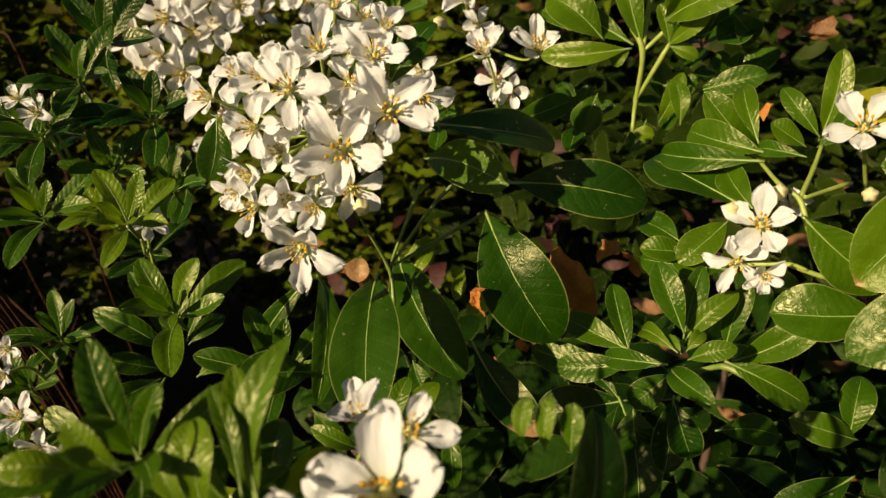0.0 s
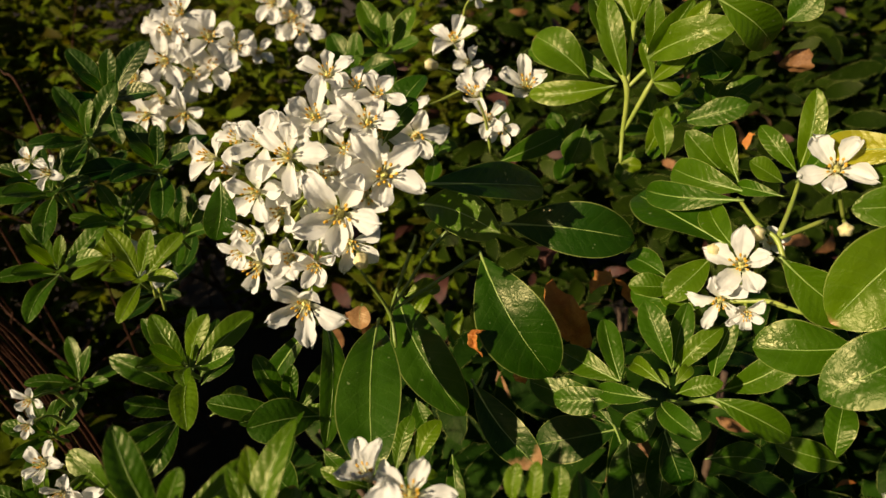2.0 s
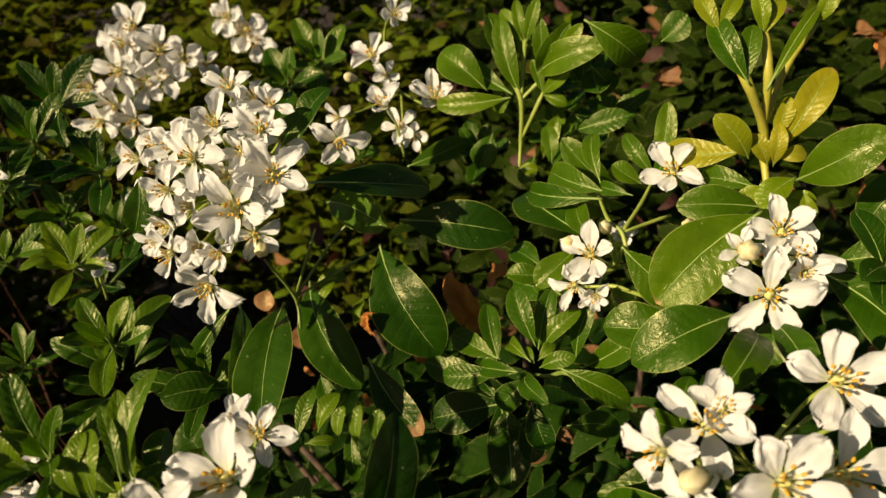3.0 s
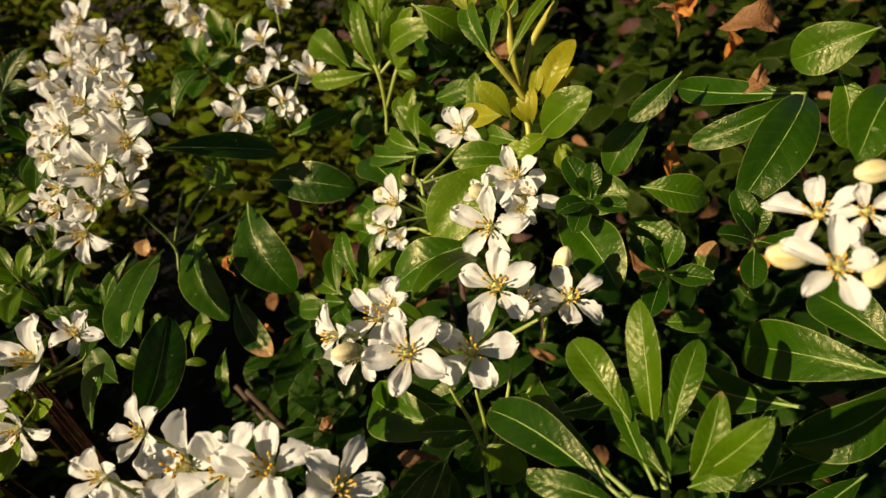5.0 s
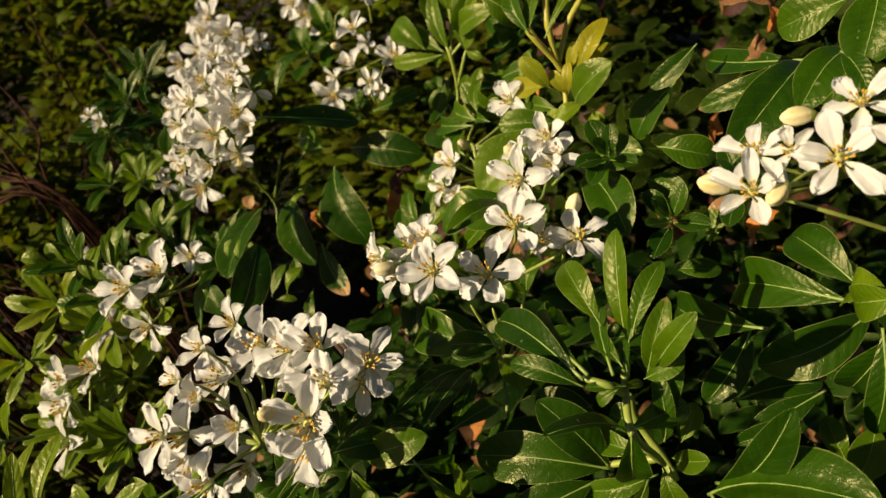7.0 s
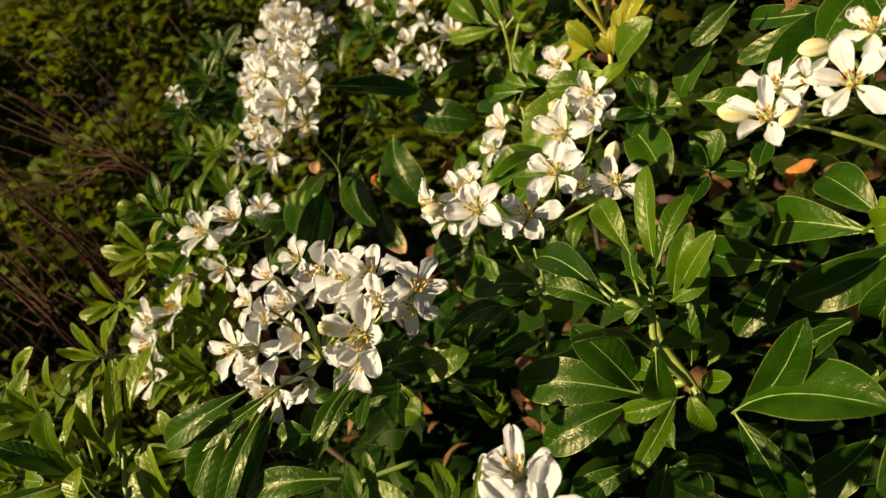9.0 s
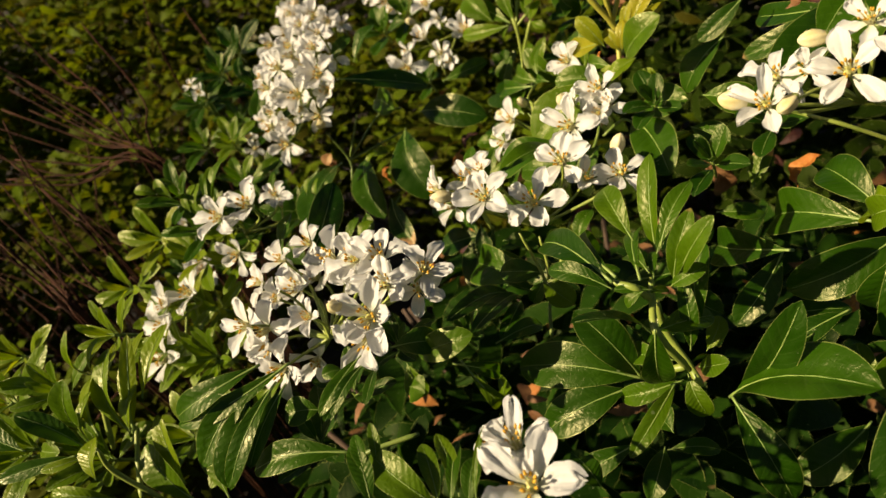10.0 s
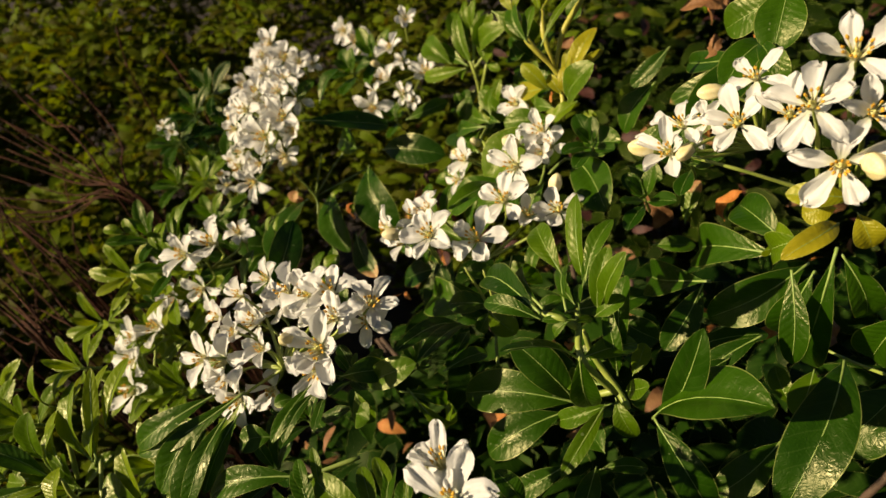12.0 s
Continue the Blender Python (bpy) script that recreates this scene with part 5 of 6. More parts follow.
bud(c, (-0.2344, 0.4522, 0.9537), (-0.1417, -0.9379, 0.3168), 0.0113)
flower(c, (-0.2123, 0.4463, 0.9183), (-0.0600, -0.9800, 0.1700), 0.0380, 35, 0.48)
flower(c, (-0.1863, 0.4464, 0.9175), (0.1000, -0.9700, 0.1000), 0.0360, 12, 0.42)
flower(c, (-0.1908, 0.4917, 0.9736), (0.1525, -0.8519, 0.5009), 0.0443, 50, 0.28)
c = cluster("small far white flower head among leaves", (-0.1592, 0.6836, 0.9346))
flower(c, (-0.1462, 0.6141, 0.9399), (-0.0359, -0.9629, 0.2676), 0.0457, 38, 0.32)
flower(c, (-0.1403, 0.6140, 0.9308), (0.0327, -0.9826, 0.1827), 0.0462, 47, 0.33)
flower(c, (-0.1624, 0.6158, 0.9518), (-0.1027, -0.9416, 0.3207), 0.0406, 2, 0.48)
c = cluster("loose group of white flowers and buds on a thin stalk", (0.0179, 0.4195, 0.9386))
flower(c, (0.0060, 0.3914, 0.9718), (-0.0694, -0.6505, 0.7563), 0.0291, 12, 0.35)
bud(c, (-0.0064, 0.3781, 0.9636), (-0.4747, -0.7391, 0.4779), 0.0109)
flower(c, (0.0184, 0.3460, 0.9562), (-0.2705, -0.5531, 0.7880), 0.0305, 68, 0.43)
flower(c, (0.0449, 0.3707, 0.9500), (0.0087, -0.6206, 0.7841), 0.0340, 20, 0.52)
flower(c, (0.0232, 0.3601, 0.9374), (-0.0152, -0.7811, 0.6242), 0.0247, 39, 0.35)
flower(c, (0.0134, 0.3963, 0.9580), (-0.2088, -0.8278, 0.5208), 0.0205, 66, 0.52)
flower(c, (-0.0187, 0.3844, 0.9364), (-0.4945, -0.8340, 0.2448), 0.0206, 46, 0.48)
flower(c, (0.0308, 0.3605, 0.9327), (-0.0770, -0.9733, 0.2161), 0.0226, 2, 0.38)
c = cluster("small group of white flowers and round buds", (0.1351, 0.2533, 0.9030))
flower(c, (0.1201, 0.2333, 0.9242), (-0.3758, -0.6481, 0.6623), 0.0302, 31, 0.50)
flower(c, (0.1130, 0.2296, 0.9113), (-0.4748, -0.8496, 0.2296), 0.0230, 44, 0.37)
bud(c, (0.1113, 0.2400, 0.9274), (-0.5079, -0.6047, 0.6135), 0.0094)
bud(c, (0.1266, 0.2402, 0.9342), (-0.3394, -0.6207, 0.7067), 0.0104)
flower(c, (0.1360, 0.2485, 0.9241), (-0.2164, -0.5751, 0.7890), 0.0161, 28, 0.35)
flower(c, (0.1214, 0.2243, 0.9093), (-0.1996, -0.9756, 0.0912), 0.0180, 63, 0.47)
c = cluster("single white flower and bud on a slender stalk", (0.1770, 0.2756, 0.9177))
flower(c, (0.1569, 0.2538, 0.9534), (-0.4299, -0.6329, 0.6440), 0.0300, 67, 0.42)
bud(c, (0.1671, 0.2546, 0.9258), (-0.4615, -0.7786, 0.4251), 0.0105)
c = cluster("upright group of white flowers in sun", (0.1851, 0.2048, 0.9339))
flower(c, (0.1849, 0.2031, 0.9515), (-0.2640, -0.6655, 0.6982), 0.0309, 47, 0.48)
flower(c, (0.1697, 0.1990, 0.9466), (-0.2640, -0.6655, 0.6982), 0.0190, 2, 0.40)
flower(c, (0.1733, 0.1771, 0.9420), (-0.3445, -0.8207, 0.4557), 0.0347, 16, 0.48)
bud(c, (0.1684, 0.1889, 0.9527), (-0.4470, -0.6714, 0.5912), 0.0137)
flower(c, (0.1903, 0.1971, 0.9442), (-0.0835, -0.7541, 0.6515), 0.0274, 64, 0.37)
flower(c, (0.1872, 0.1849, 0.9457), (-0.2166, -0.8487, 0.4826), 0.0204, 38, 0.47)
c = cluster("open group of star-shaped white flowers with buds", (0.1588, 0.1329, 0.9040))
flower(c, (0.1478, 0.0961, 0.9429), (-0.0234, -0.6749, 0.7376), 0.0326, 45, 0.30)
flower(c, (0.1683, 0.1056, 0.9339), (-0.0005, -0.6535, 0.7569), 0.0345, 4, 0.15)
flower(c, (0.1770, 0.1337, 0.9415), (-0.0381, -0.6413, 0.7664), 0.0358, 22, 0.45)
flower(c, (0.2050, 0.1374, 0.9324), (0.0650, -0.6437, 0.7625), 0.0316, 34, 0.40)
flower(c, (0.1345, 0.1150, 0.9434), (-0.2510, -0.5577, 0.7912), 0.0287, 10, 0.27)
bud(c, (0.2023, 0.1474, 0.9434), (0.3673, 0.0424, 0.9292), 0.0128)
bud(c, (0.1262, 0.0957, 0.9445), (-0.7677, -0.5674, 0.2978), 0.0112)
flower(c, (0.1208, 0.1056, 0.9436), (-0.7677, -0.5674, 0.2978), 0.0240, 43, 0.40)
flower(c, (0.1272, 0.1035, 0.9344), (-0.3238, -0.8153, 0.4800), 0.0215, 39, 0.33)
flower(c, (0.1863, 0.1393, 0.9284), (0.3494, -0.4943, 0.7960), 0.0256, 13, 0.42)
flower(c, (0.1395, 0.1189, 0.9456), (-0.2092, -0.6062, 0.7673), 0.0217, 25, 0.52)
c = cluster("large near white flower head with cream buds", (0.3013, 0.1103, 0.9731))
c.slim = 0.84
flower(c, (0.2679, 0.0734, 0.9896), (-0.3804, -0.6727, 0.6347), 0.0262, 30, 0.37)
flower(c, (0.2922, 0.0797, 0.9968), (-0.2371, -0.7440, 0.6247), 0.0294, 39, 0.33)
flower(c, (0.2985, 0.0891, 1.0098), (-0.2902, -0.6126, 0.7352), 0.0247, 64, 0.27)
flower(c, (0.2718, 0.0976, 0.9901), (-0.4748, -0.5132, 0.7150), 0.0261, 48, 0.25)
bud(c, (0.2576, 0.0790, 0.9897), (-0.9303, -0.1852, 0.3167), 0.0126)
bud(c, (0.2738, 0.0670, 0.9922), (-0.6260, -0.7245, -0.2885), 0.0094)
bud(c, (0.2828, 0.0969, 1.0036), (-0.9735, -0.2188, 0.0668), 0.0112)
flower(c, (0.2815, 0.0928, 0.9935), (-0.4409, -0.7514, 0.4909), 0.0203, 46, 0.43)
flower(c, (0.3132, 0.0521, 1.0115), (-0.2033, -0.7634, 0.6131), 0.0305, 22, 0.25)
flower(c, (0.3223, 0.0526, 0.9906), (-0.1699, -0.9539, 0.2474), 0.0338, 16, 0.32)
flower(c, (0.3262, 0.0659, 1.0216), (-0.0861, -0.7201, 0.6885), 0.0329, 25, 0.47)
flower(c, (0.3084, 0.0705, 1.0018), (-0.0948, -0.8480, 0.5214), 0.0265, 9, 0.35)
flower(c, (0.3301, 0.0537, 1.0068), (-0.0140, -0.8713, 0.4905), 0.0250, 23, 0.38)
bud(c, (0.3313, 0.0499, 0.9911), (0.2515, -0.9607, -0.1174), 0.0147)
c = cluster("wide head of white flowers on pale green stalks, some half open", (0.0929, 0.0201, 0.9162))
flower(c, (0.0593, 0.0110, 0.9281), (-0.2024, -0.8184, 0.5378), 0.0261, 42, 0.45)
flower(c, (0.0631, 0.0165, 0.9217), (-0.2551, -0.8677, 0.4267), 0.0320, 16, 0.38)
flower(c, (0.0714, 0.0076, 0.9207), (-0.1396, -0.9642, 0.2255), 0.0237, 54, 0.50)
flower(c, (0.0768, 0.0044, 0.9114), (-0.0497, -0.9650, 0.2574), 0.0325, 5, 0.45)
flower(c, (0.0553, 0.0329, 0.9352), (-0.2943, -0.6586, 0.6926), 0.0227, 63, 0.50)
flower(c, (0.0636, 0.0308, 0.9279), (-0.2943, -0.6586, 0.6926), 0.0202, 47, 0.40)
flower(c, (0.0578, 0.0494, 0.9371), (-0.2635, -0.5672, 0.7803), 0.0225, 34, 0.50)
flower(c, (0.0592, 0.0701, 0.9329), (-0.2083, -0.5230, 0.8265), 0.0236, 62, 0.30)
flower(c, (0.0801, 0.0574, 0.9318), (-0.1825, -0.4991, 0.8471), 0.0348, 44, 0.38)
flower(c, (0.0960, 0.0535, 0.9350), (-0.0428, -0.5531, 0.8320), 0.0319, 66, 0.27)
flower(c, (0.1108, 0.0514, 0.9371), (0.0216, -0.4619, 0.8867), 0.0328, 23, 0.48)
flower(c, (0.1192, 0.0379, 0.9332), (-0.0690, -0.6678, 0.7411), 0.0313, 38, 0.35)
flower(c, (0.1157, 0.0234, 0.9273), (0.1947, -0.8089, 0.5548), 0.0350, 3, 0.50)
flower(c, (0.1127, 0.0217, 0.9178), (0.0085, -0.9619, 0.2734), 0.0342, 24, 0.75)
flower(c, (0.1316, 0.0493, 0.9327), (0.4909, -0.3833, 0.7824), 0.0309, 30, 0.45)
flower(c, (0.1265, 0.0489, 0.9230), (0.6018, -0.6100, 0.5154), 0.0276, 25, 0.43)
bud(c, (0.1030, 0.0190, 0.9348), (-0.0672, -0.7051, 0.7059), 0.0108)
flower(c, (0.0923, 0.0140, 0.9327), (-0.0672, -0.7051, 0.7059), 0.0194, 10, 0.40)
flower(c, (0.0681, 0.0562, 0.9225), (-0.1684, -0.6170, 0.7688), 0.0323, 52, 0.50)
flower(c, (0.1023, 0.0446, 0.9273), (-0.0757, -0.6010, 0.7957), 0.0228, 12, 0.35)
flower(c, (0.0604, 0.0501, 0.9195), (-0.2408, -0.6498, 0.7209), 0.0309, 30, 0.38)
flower(c, (0.0819, 0.0202, 0.9030), (0.1711, -0.9775, 0.1234), 0.0258, 0, 0.27)
c = cluster("white flowers with broad petals at the edge of the shrub", (-0.0250, 0.1154, 0.9109))
flower(c, (0.0018, 0.1012, 0.9381), (-0.0651, -0.6239, 0.7788), 0.0371, 22, 0.42)
flower(c, (-0.0121, 0.0905, 0.9368), (-0.2260, -0.7452, 0.6275), 0.0303, 50, 0.47)
flower(c, (0.0035, 0.1224, 0.9331), (0.1586, -0.4665, 0.8702), 0.0230, 58, 0.32)
flower(c, (-0.0108, 0.0905, 0.9131), (0.0275, -0.9743, 0.2237), 0.0257, 68, 0.33)
flower(c, (-0.0122, 0.1417, 0.9154), (-0.1479, -0.1858, 0.9714), 0.0226, 8, 0.60)
c = cluster("small side-turned white flowers low on the shrub", (-0.0875, 0.0985, 0.8578))
flower(c, (-0.0798, 0.0829, 0.8773), (-0.2767, -0.7408, 0.6121), 0.0316, 22, 0.50)
flower(c, (-0.0636, 0.0897, 0.8808), (-0.2026, -0.5929, 0.7794), 0.0348, 3, 0.50)
flower(c, (-0.0797, 0.0747, 0.8665), (-0.1168, -0.9071, 0.4045), 0.0353, 43, 0.50)
flower(c, (-0.0790, 0.0616, 0.8487), (-0.1598, -0.7427, 0.6503), 0.0363, 17, 0.27)
c = cluster("white flower pair rising from low leaves", (0.1896, -0.0244, 0.9026))
flower(c, (0.1980, -0.0373, 0.9295), (-0.1977, -0.0827, 0.9768), 0.0283, 13, 0.50)
flower(c, (0.2057, -0.0498, 0.9283), (0.0000, -0.4624, 0.8867), 0.0349, 8, 0.43)
flower(c, (0.1877, -0.0309, 0.9208), (-0.3686, -0.5126, 0.7755), 0.0193, 16, 0.50)
dead_leaf((0.0505, 0.2933, 0.8756), (0.0668, 0.2683, 0.8528), 0.0238, 0.9)
dead_leaf((0.0885, 0.3266, 0.8549), (0.1008, 0.3172, 0.8449), 0.0101, 0.9)
dead_leaf((0.0418, 0.2595, 0.8459), (0.0329, 0.2579, 0.8437), 0.0089, 0.7)
dead_leaf((0.0839, 0.3065, 0.8735), (0.0766, 0.2984, 0.8670), 0.0117, 0.8)
dead_leaf((0.0591, 0.3129, 0.8831), (0.0493, 0.3080, 0.8762), 0.0127, 0.2)
dead_leaf((0.1588, 0.3443, 0.9220), (0.1610, 0.3477, 0.9294), 0.0094, 0.8)
dead_leaf((0.1791, 0.3522, 0.9710), (0.1741, 0.3525, 0.9608), 0.0156, 0.3)
dead_leaf((0.0586, 0.2934, 0.8621), (0.0694, 0.2810, 0.8468), 0.0171, 0.6)
dead_leaf((0.3027, 0.3414, 0.9729), (0.3076, 0.3319, 0.9526), 0.0173, 0.9)
dead_leaf((0.2806, 0.3378, 0.9694), (0.2673, 0.3459, 0.9829), 0.0237, 0.5)
dead_leaf((0.2901, 0.3420, 0.9921), (0.2773, 0.3421, 0.9793), 0.0157, 0.7)
dead_leaf((0.2788, 0.3223, 0.9106), (0.2749, 0.3112, 0.8919), 0.0103, 1.0)
dead_leaf((0.0199, 0.2370, 0.8958), (0.0184, 0.2275, 0.8844), 0.0091, 0.8)
dead_leaf((0.2864, 0.1791, 0.8993), (0.2932, 0.1814, 0.9140), 0.0172, 0.8)
dead_leaf((0.3042, 0.1175, 0.8655), (0.3091, 0.1230, 0.8682), 0.0122, 0.7)
dead_leaf((0.1073, 0.1192, 0.8875), (0.0999, 0.1100, 0.8859), 0.0110, 0.6)
dead_leaf((0.2051, 0.1136, 0.8644), (0.2085, 0.1112, 0.8589), 0.0074, 0.7)
dead_leaf((0.2363, 0.2129, 0.9040), (0.2502, 0.2278, 0.8710), 0.0183, 0.4)
dead_leaf((0.2681, 0.2070, 1.0110), (0.2928, 0.2075, 1.0099), 0.0164, 0.6)
dead_leaf((0.2785, 0.1983, 0.9854), (0.2869, 0.2015, 0.9953), 0.0129, 0.4)
dead_leaf((0.3339, 0.1878, 0.8210), (0.3455, 0.1840, 0.8161), 0.0229, 0.4)
dead_leaf((-0.0420, 0.2400, 0.8990), (-0.0270, 0.2350, 0.8960), 0.0110, 0.5)
twig([(-0.2874, 0.1350, 0.9143), (-0.2692, 0.1350, 0.8845), (-0.2226, 0.1262, 0.8119)], 0.0013)
twig([(-0.2835, 0.1320, 0.8973), (-0.2565, 0.1305, 0.8481), (-0.2239, 0.1218, 0.8081)], 0.0013)
twig([(-0.2686, 0.1397, 0.8926), (-0.2564, 0.1354, 0.8562), (-0.2269, 0.1225, 0.8147)], 0.0013)
twig([(-0.2896, 0.1102, 0.8729), (-0.2619, 0.1165, 0.8378), (-0.2268, 0.1185, 0.8088)], 0.0013)
twig([(-0.4642, 0.2590, 0.9190), (-0.3874, 0.2746, 0.8814), (-0.2821, 0.3118, 0.8494)], 0.0016)
twig([(-0.4330, 0.2911, 1.0056), (-0.3777, 0.3089, 0.9486), (-0.3275, 0.3113, 0.9033), (-0.2796, 0.3085, 0.8344)], 0.0016)
twig([(-0.3742, 0.3147, 0.9972), (-0.3299, 0.3099, 0.9476), (-0.2912, 0.2950, 0.8626)], 0.0016)
twig([(-0.3321, 0.3326, 1.0152), (-0.3006, 0.3337, 0.9334), (-0.2874, 0.3075, 0.8620)], 0.0016)
twig([(-0.5349, 0.3977, 1.0536), (-0.4752, 0.3949, 0.9470), (-0.4213, 0.4066, 0.8876)], 0.0015)
twig([(-0.5495, 0.3338, 0.8605), (-0.5490, 0.3145, 0.7905), (-0.4853, 0.3103, 0.7434)], 0.0015)
twig([(-0.4783, 0.3929, 0.8973), (-0.4635, 0.3588, 0.8367), (-0.4619, 0.3440, 0.7556)], 0.0015)
twig([(-0.4403, 0.5891, 0.9745), (-0.3983, 0.5655, 0.9231), (-0.3706, 0.5477, 0.8725)], 0.0015)
twig([(-0.3247, 0.4164, 1.0326), (-0.3345, 0.4182, 0.9911), (-0.4246, 0.5075, 0.9314)], 0.0015)
fan_rng = random.Random(15)
for foot, end, count, spread in (
        ((-0.2292, 0.1178, 0.8107), (-0.3043, 0.13, 0.909), 6, 0.02),
        ((-0.2667, 0.3051, 0.8455), (-0.4496, 0.2857, 0.9829), 6, 0.03),
        ((-0.2988, 0.2178, 0.8193), (-0.3583, 0.2261, 0.919), 5, 0.025),
        ((-0.2906, 0.3113, 0.8542), (-0.4537, 0.246, 0.9069), 4, 0.015)):
    for k in range(count):
        a = Vector(foot) + Vector((fan_rng.uniform(-0.01, 0.01), 0, fan_rng.uniform(-0.006, 0.006)))
        b = Vector(end) + Vector((fan_rng.uniform(-1, 1), fan_rng.uniform(-1, 1), fan_rng.uniform(-1.6, 1.6))) * spread
        b = a.lerp(b, fan_rng.uniform(0.7, 1.05))
        twig([b, a.lerp(b, 0.5) + Vector((0, 0, fan_rng.uniform(-0.004, 0.006))), a], fan_rng.uniform(0.0010, 0.0018))
twig_rng = random.Random(15)
for k in range(13):
    root = Vector((-0.222 + twig_rng.uniform(-0.03, 0.01), 0.128 + twig_rng.uniform(-0.02, 0.08), 0.805 + twig_rng.uniform(-0.02, 0.02)))
    tip = root + Vector((twig_rng.uniform(-0.16, -0.04), twig_rng.uniform(-0.02, 0.06), twig_rng.uniform(0.03, 0.17)))
    bow = Vector((twig_rng.uniform(-0.006, 0.006), twig_rng.uniform(-0.006, 0.006), twig_rng.uniform(-0.004, 0.008)))
    twig([tip, tip.lerp(root, 0.35) + bow, tip.lerp(root, 0.7) + bow, root], twig_rng.uniform(0.0007, 0.0012))
# tone 0.10 darkens the leaf colour in place of the shade on this side
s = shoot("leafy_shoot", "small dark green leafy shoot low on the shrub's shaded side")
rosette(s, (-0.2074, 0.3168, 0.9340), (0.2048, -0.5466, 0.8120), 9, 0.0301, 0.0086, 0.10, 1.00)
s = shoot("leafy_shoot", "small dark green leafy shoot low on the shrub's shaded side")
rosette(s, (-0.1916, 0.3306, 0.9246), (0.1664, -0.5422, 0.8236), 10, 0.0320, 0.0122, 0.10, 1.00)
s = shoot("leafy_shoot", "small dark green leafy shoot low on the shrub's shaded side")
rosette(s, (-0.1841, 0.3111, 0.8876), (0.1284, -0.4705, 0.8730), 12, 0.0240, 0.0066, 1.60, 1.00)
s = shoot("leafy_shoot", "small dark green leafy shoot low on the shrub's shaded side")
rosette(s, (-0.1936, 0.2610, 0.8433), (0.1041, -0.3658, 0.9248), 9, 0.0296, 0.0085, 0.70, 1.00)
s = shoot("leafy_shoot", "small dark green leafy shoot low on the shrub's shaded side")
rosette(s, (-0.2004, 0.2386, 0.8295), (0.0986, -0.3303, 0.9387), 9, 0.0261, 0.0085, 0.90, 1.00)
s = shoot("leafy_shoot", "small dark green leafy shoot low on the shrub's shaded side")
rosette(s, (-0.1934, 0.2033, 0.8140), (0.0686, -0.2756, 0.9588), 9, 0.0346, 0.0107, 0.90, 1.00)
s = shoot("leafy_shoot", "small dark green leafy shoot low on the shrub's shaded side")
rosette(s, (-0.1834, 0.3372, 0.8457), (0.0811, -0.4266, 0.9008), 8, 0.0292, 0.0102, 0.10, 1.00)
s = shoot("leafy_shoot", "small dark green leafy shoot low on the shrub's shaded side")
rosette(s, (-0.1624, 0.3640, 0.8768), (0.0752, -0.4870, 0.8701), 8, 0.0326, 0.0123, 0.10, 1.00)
s = shoot("leafy_shoot", "dark green leafy shoot between taller stems")
rosette(s, (-0.0414, 0.4403, 0.9556), (-0.0658, -0.6291, 0.7745), 8, 0.0366, 0.0147, 1.00, 1.00)
s = shoot("leafy_shoot", "dark green leafy shoot between taller stems")
rosette(s, (-0.0123, 0.3979, 0.9020), (-0.1065, -0.5076, 0.8550), 7, 0.0276, 0.0117, 0.60, 1.00)
s = shoot("leafy_shoot", "dark green leafy shoot between taller stems")
rosette(s, (-0.0610, 0.4263, 0.9463), (-0.0379, -0.6138, 0.7885), 7, 0.0324, 0.0144, 0.60, 1.00)
s = shoot("leafy_shoot", "dark green leafy shoot between taller stems")
rosette(s, (0.0705, 0.3926, 0.9056), (-0.2071, -0.4722, 0.8568), 7, 0.0306, 0.0136, 0.60, 1.00)
s = shoot("leafy_shoot", "dark green leafy shoot between taller stems")
rosette(s, (0.1198, 0.3902, 0.9153), (-0.2676, -0.4613, 0.8459), 8, 0.0273, 0.0116, 1.00, 1.00)
s = shoot("leafy_shoot", "dark green leafy shoot between taller stems")
rosette(s, (0.1496, 0.3828, 0.9266), (-0.3082, -0.4577, 0.8340), 8, 0.0305, 0.0135, 0.80, 1.00)
s = shoot("leafy_shoot", "dark green leafy shoot between taller stems")
rosette(s, (0.1337, 0.3926, 0.9487), (-0.3009, -0.5128, 0.8040), 8, 0.0337, 0.0148, 0.60, 1.00)
s = shoot("leafy_shoot", "bright green bushy shoot with many narrow leaflets")
rosette(s, (-0.0938, 0.0867, 0.8279), (-0.0290, -0.7648, 0.6436), 10, 0.0340, 0.0102, 1.90, 1.00)
s = shoot("leafy_shoot", "bright green bushy shoot with many narrow leaflets")
rosette(s, (-0.0768, 0.1114, 0.8497), (-0.0598, -0.7767, 0.6271), 9, 0.0335, 0.0101, 1.90, 1.00)
s = shoot("leafy_shoot", "bright green bushy shoot with many narrow leaflets")
rosette(s, (-0.1178, 0.1094, 0.8489), (-0.0042, -0.7884, 0.6152), 9, 0.0351, 0.0114, 1.90, 1.00)
s = shoot("leafy_shoot", "bright green bushy shoot with many narrow leaflets")
rosette(s, (-0.0554, 0.1011, 0.9017), (-0.0235, -0.5940, 0.8041), 10, 0.0340, 0.0091, 1.90, 1.00)
s = shoot("leafy_shoot", "bright green bushy shoot with many narrow leaflets")
rosette(s, (-0.0914, 0.1092, 0.9097), (0.0133, -0.8199, 0.5723), 9, 0.0319, 0.0088, 1.90, 1.00)
s = shoot("leafy_shoot", "bright green bushy shoot with many narrow leaflets")
rosette(s, (-0.1121, 0.0863, 0.8862), (0.0442, -0.8050, 0.5917), 9, 0.0330, 0.0091, 1.90, 1.00)
s = shoot("leafy_shoot", "bright green bushy shoot with many narrow leaflets")
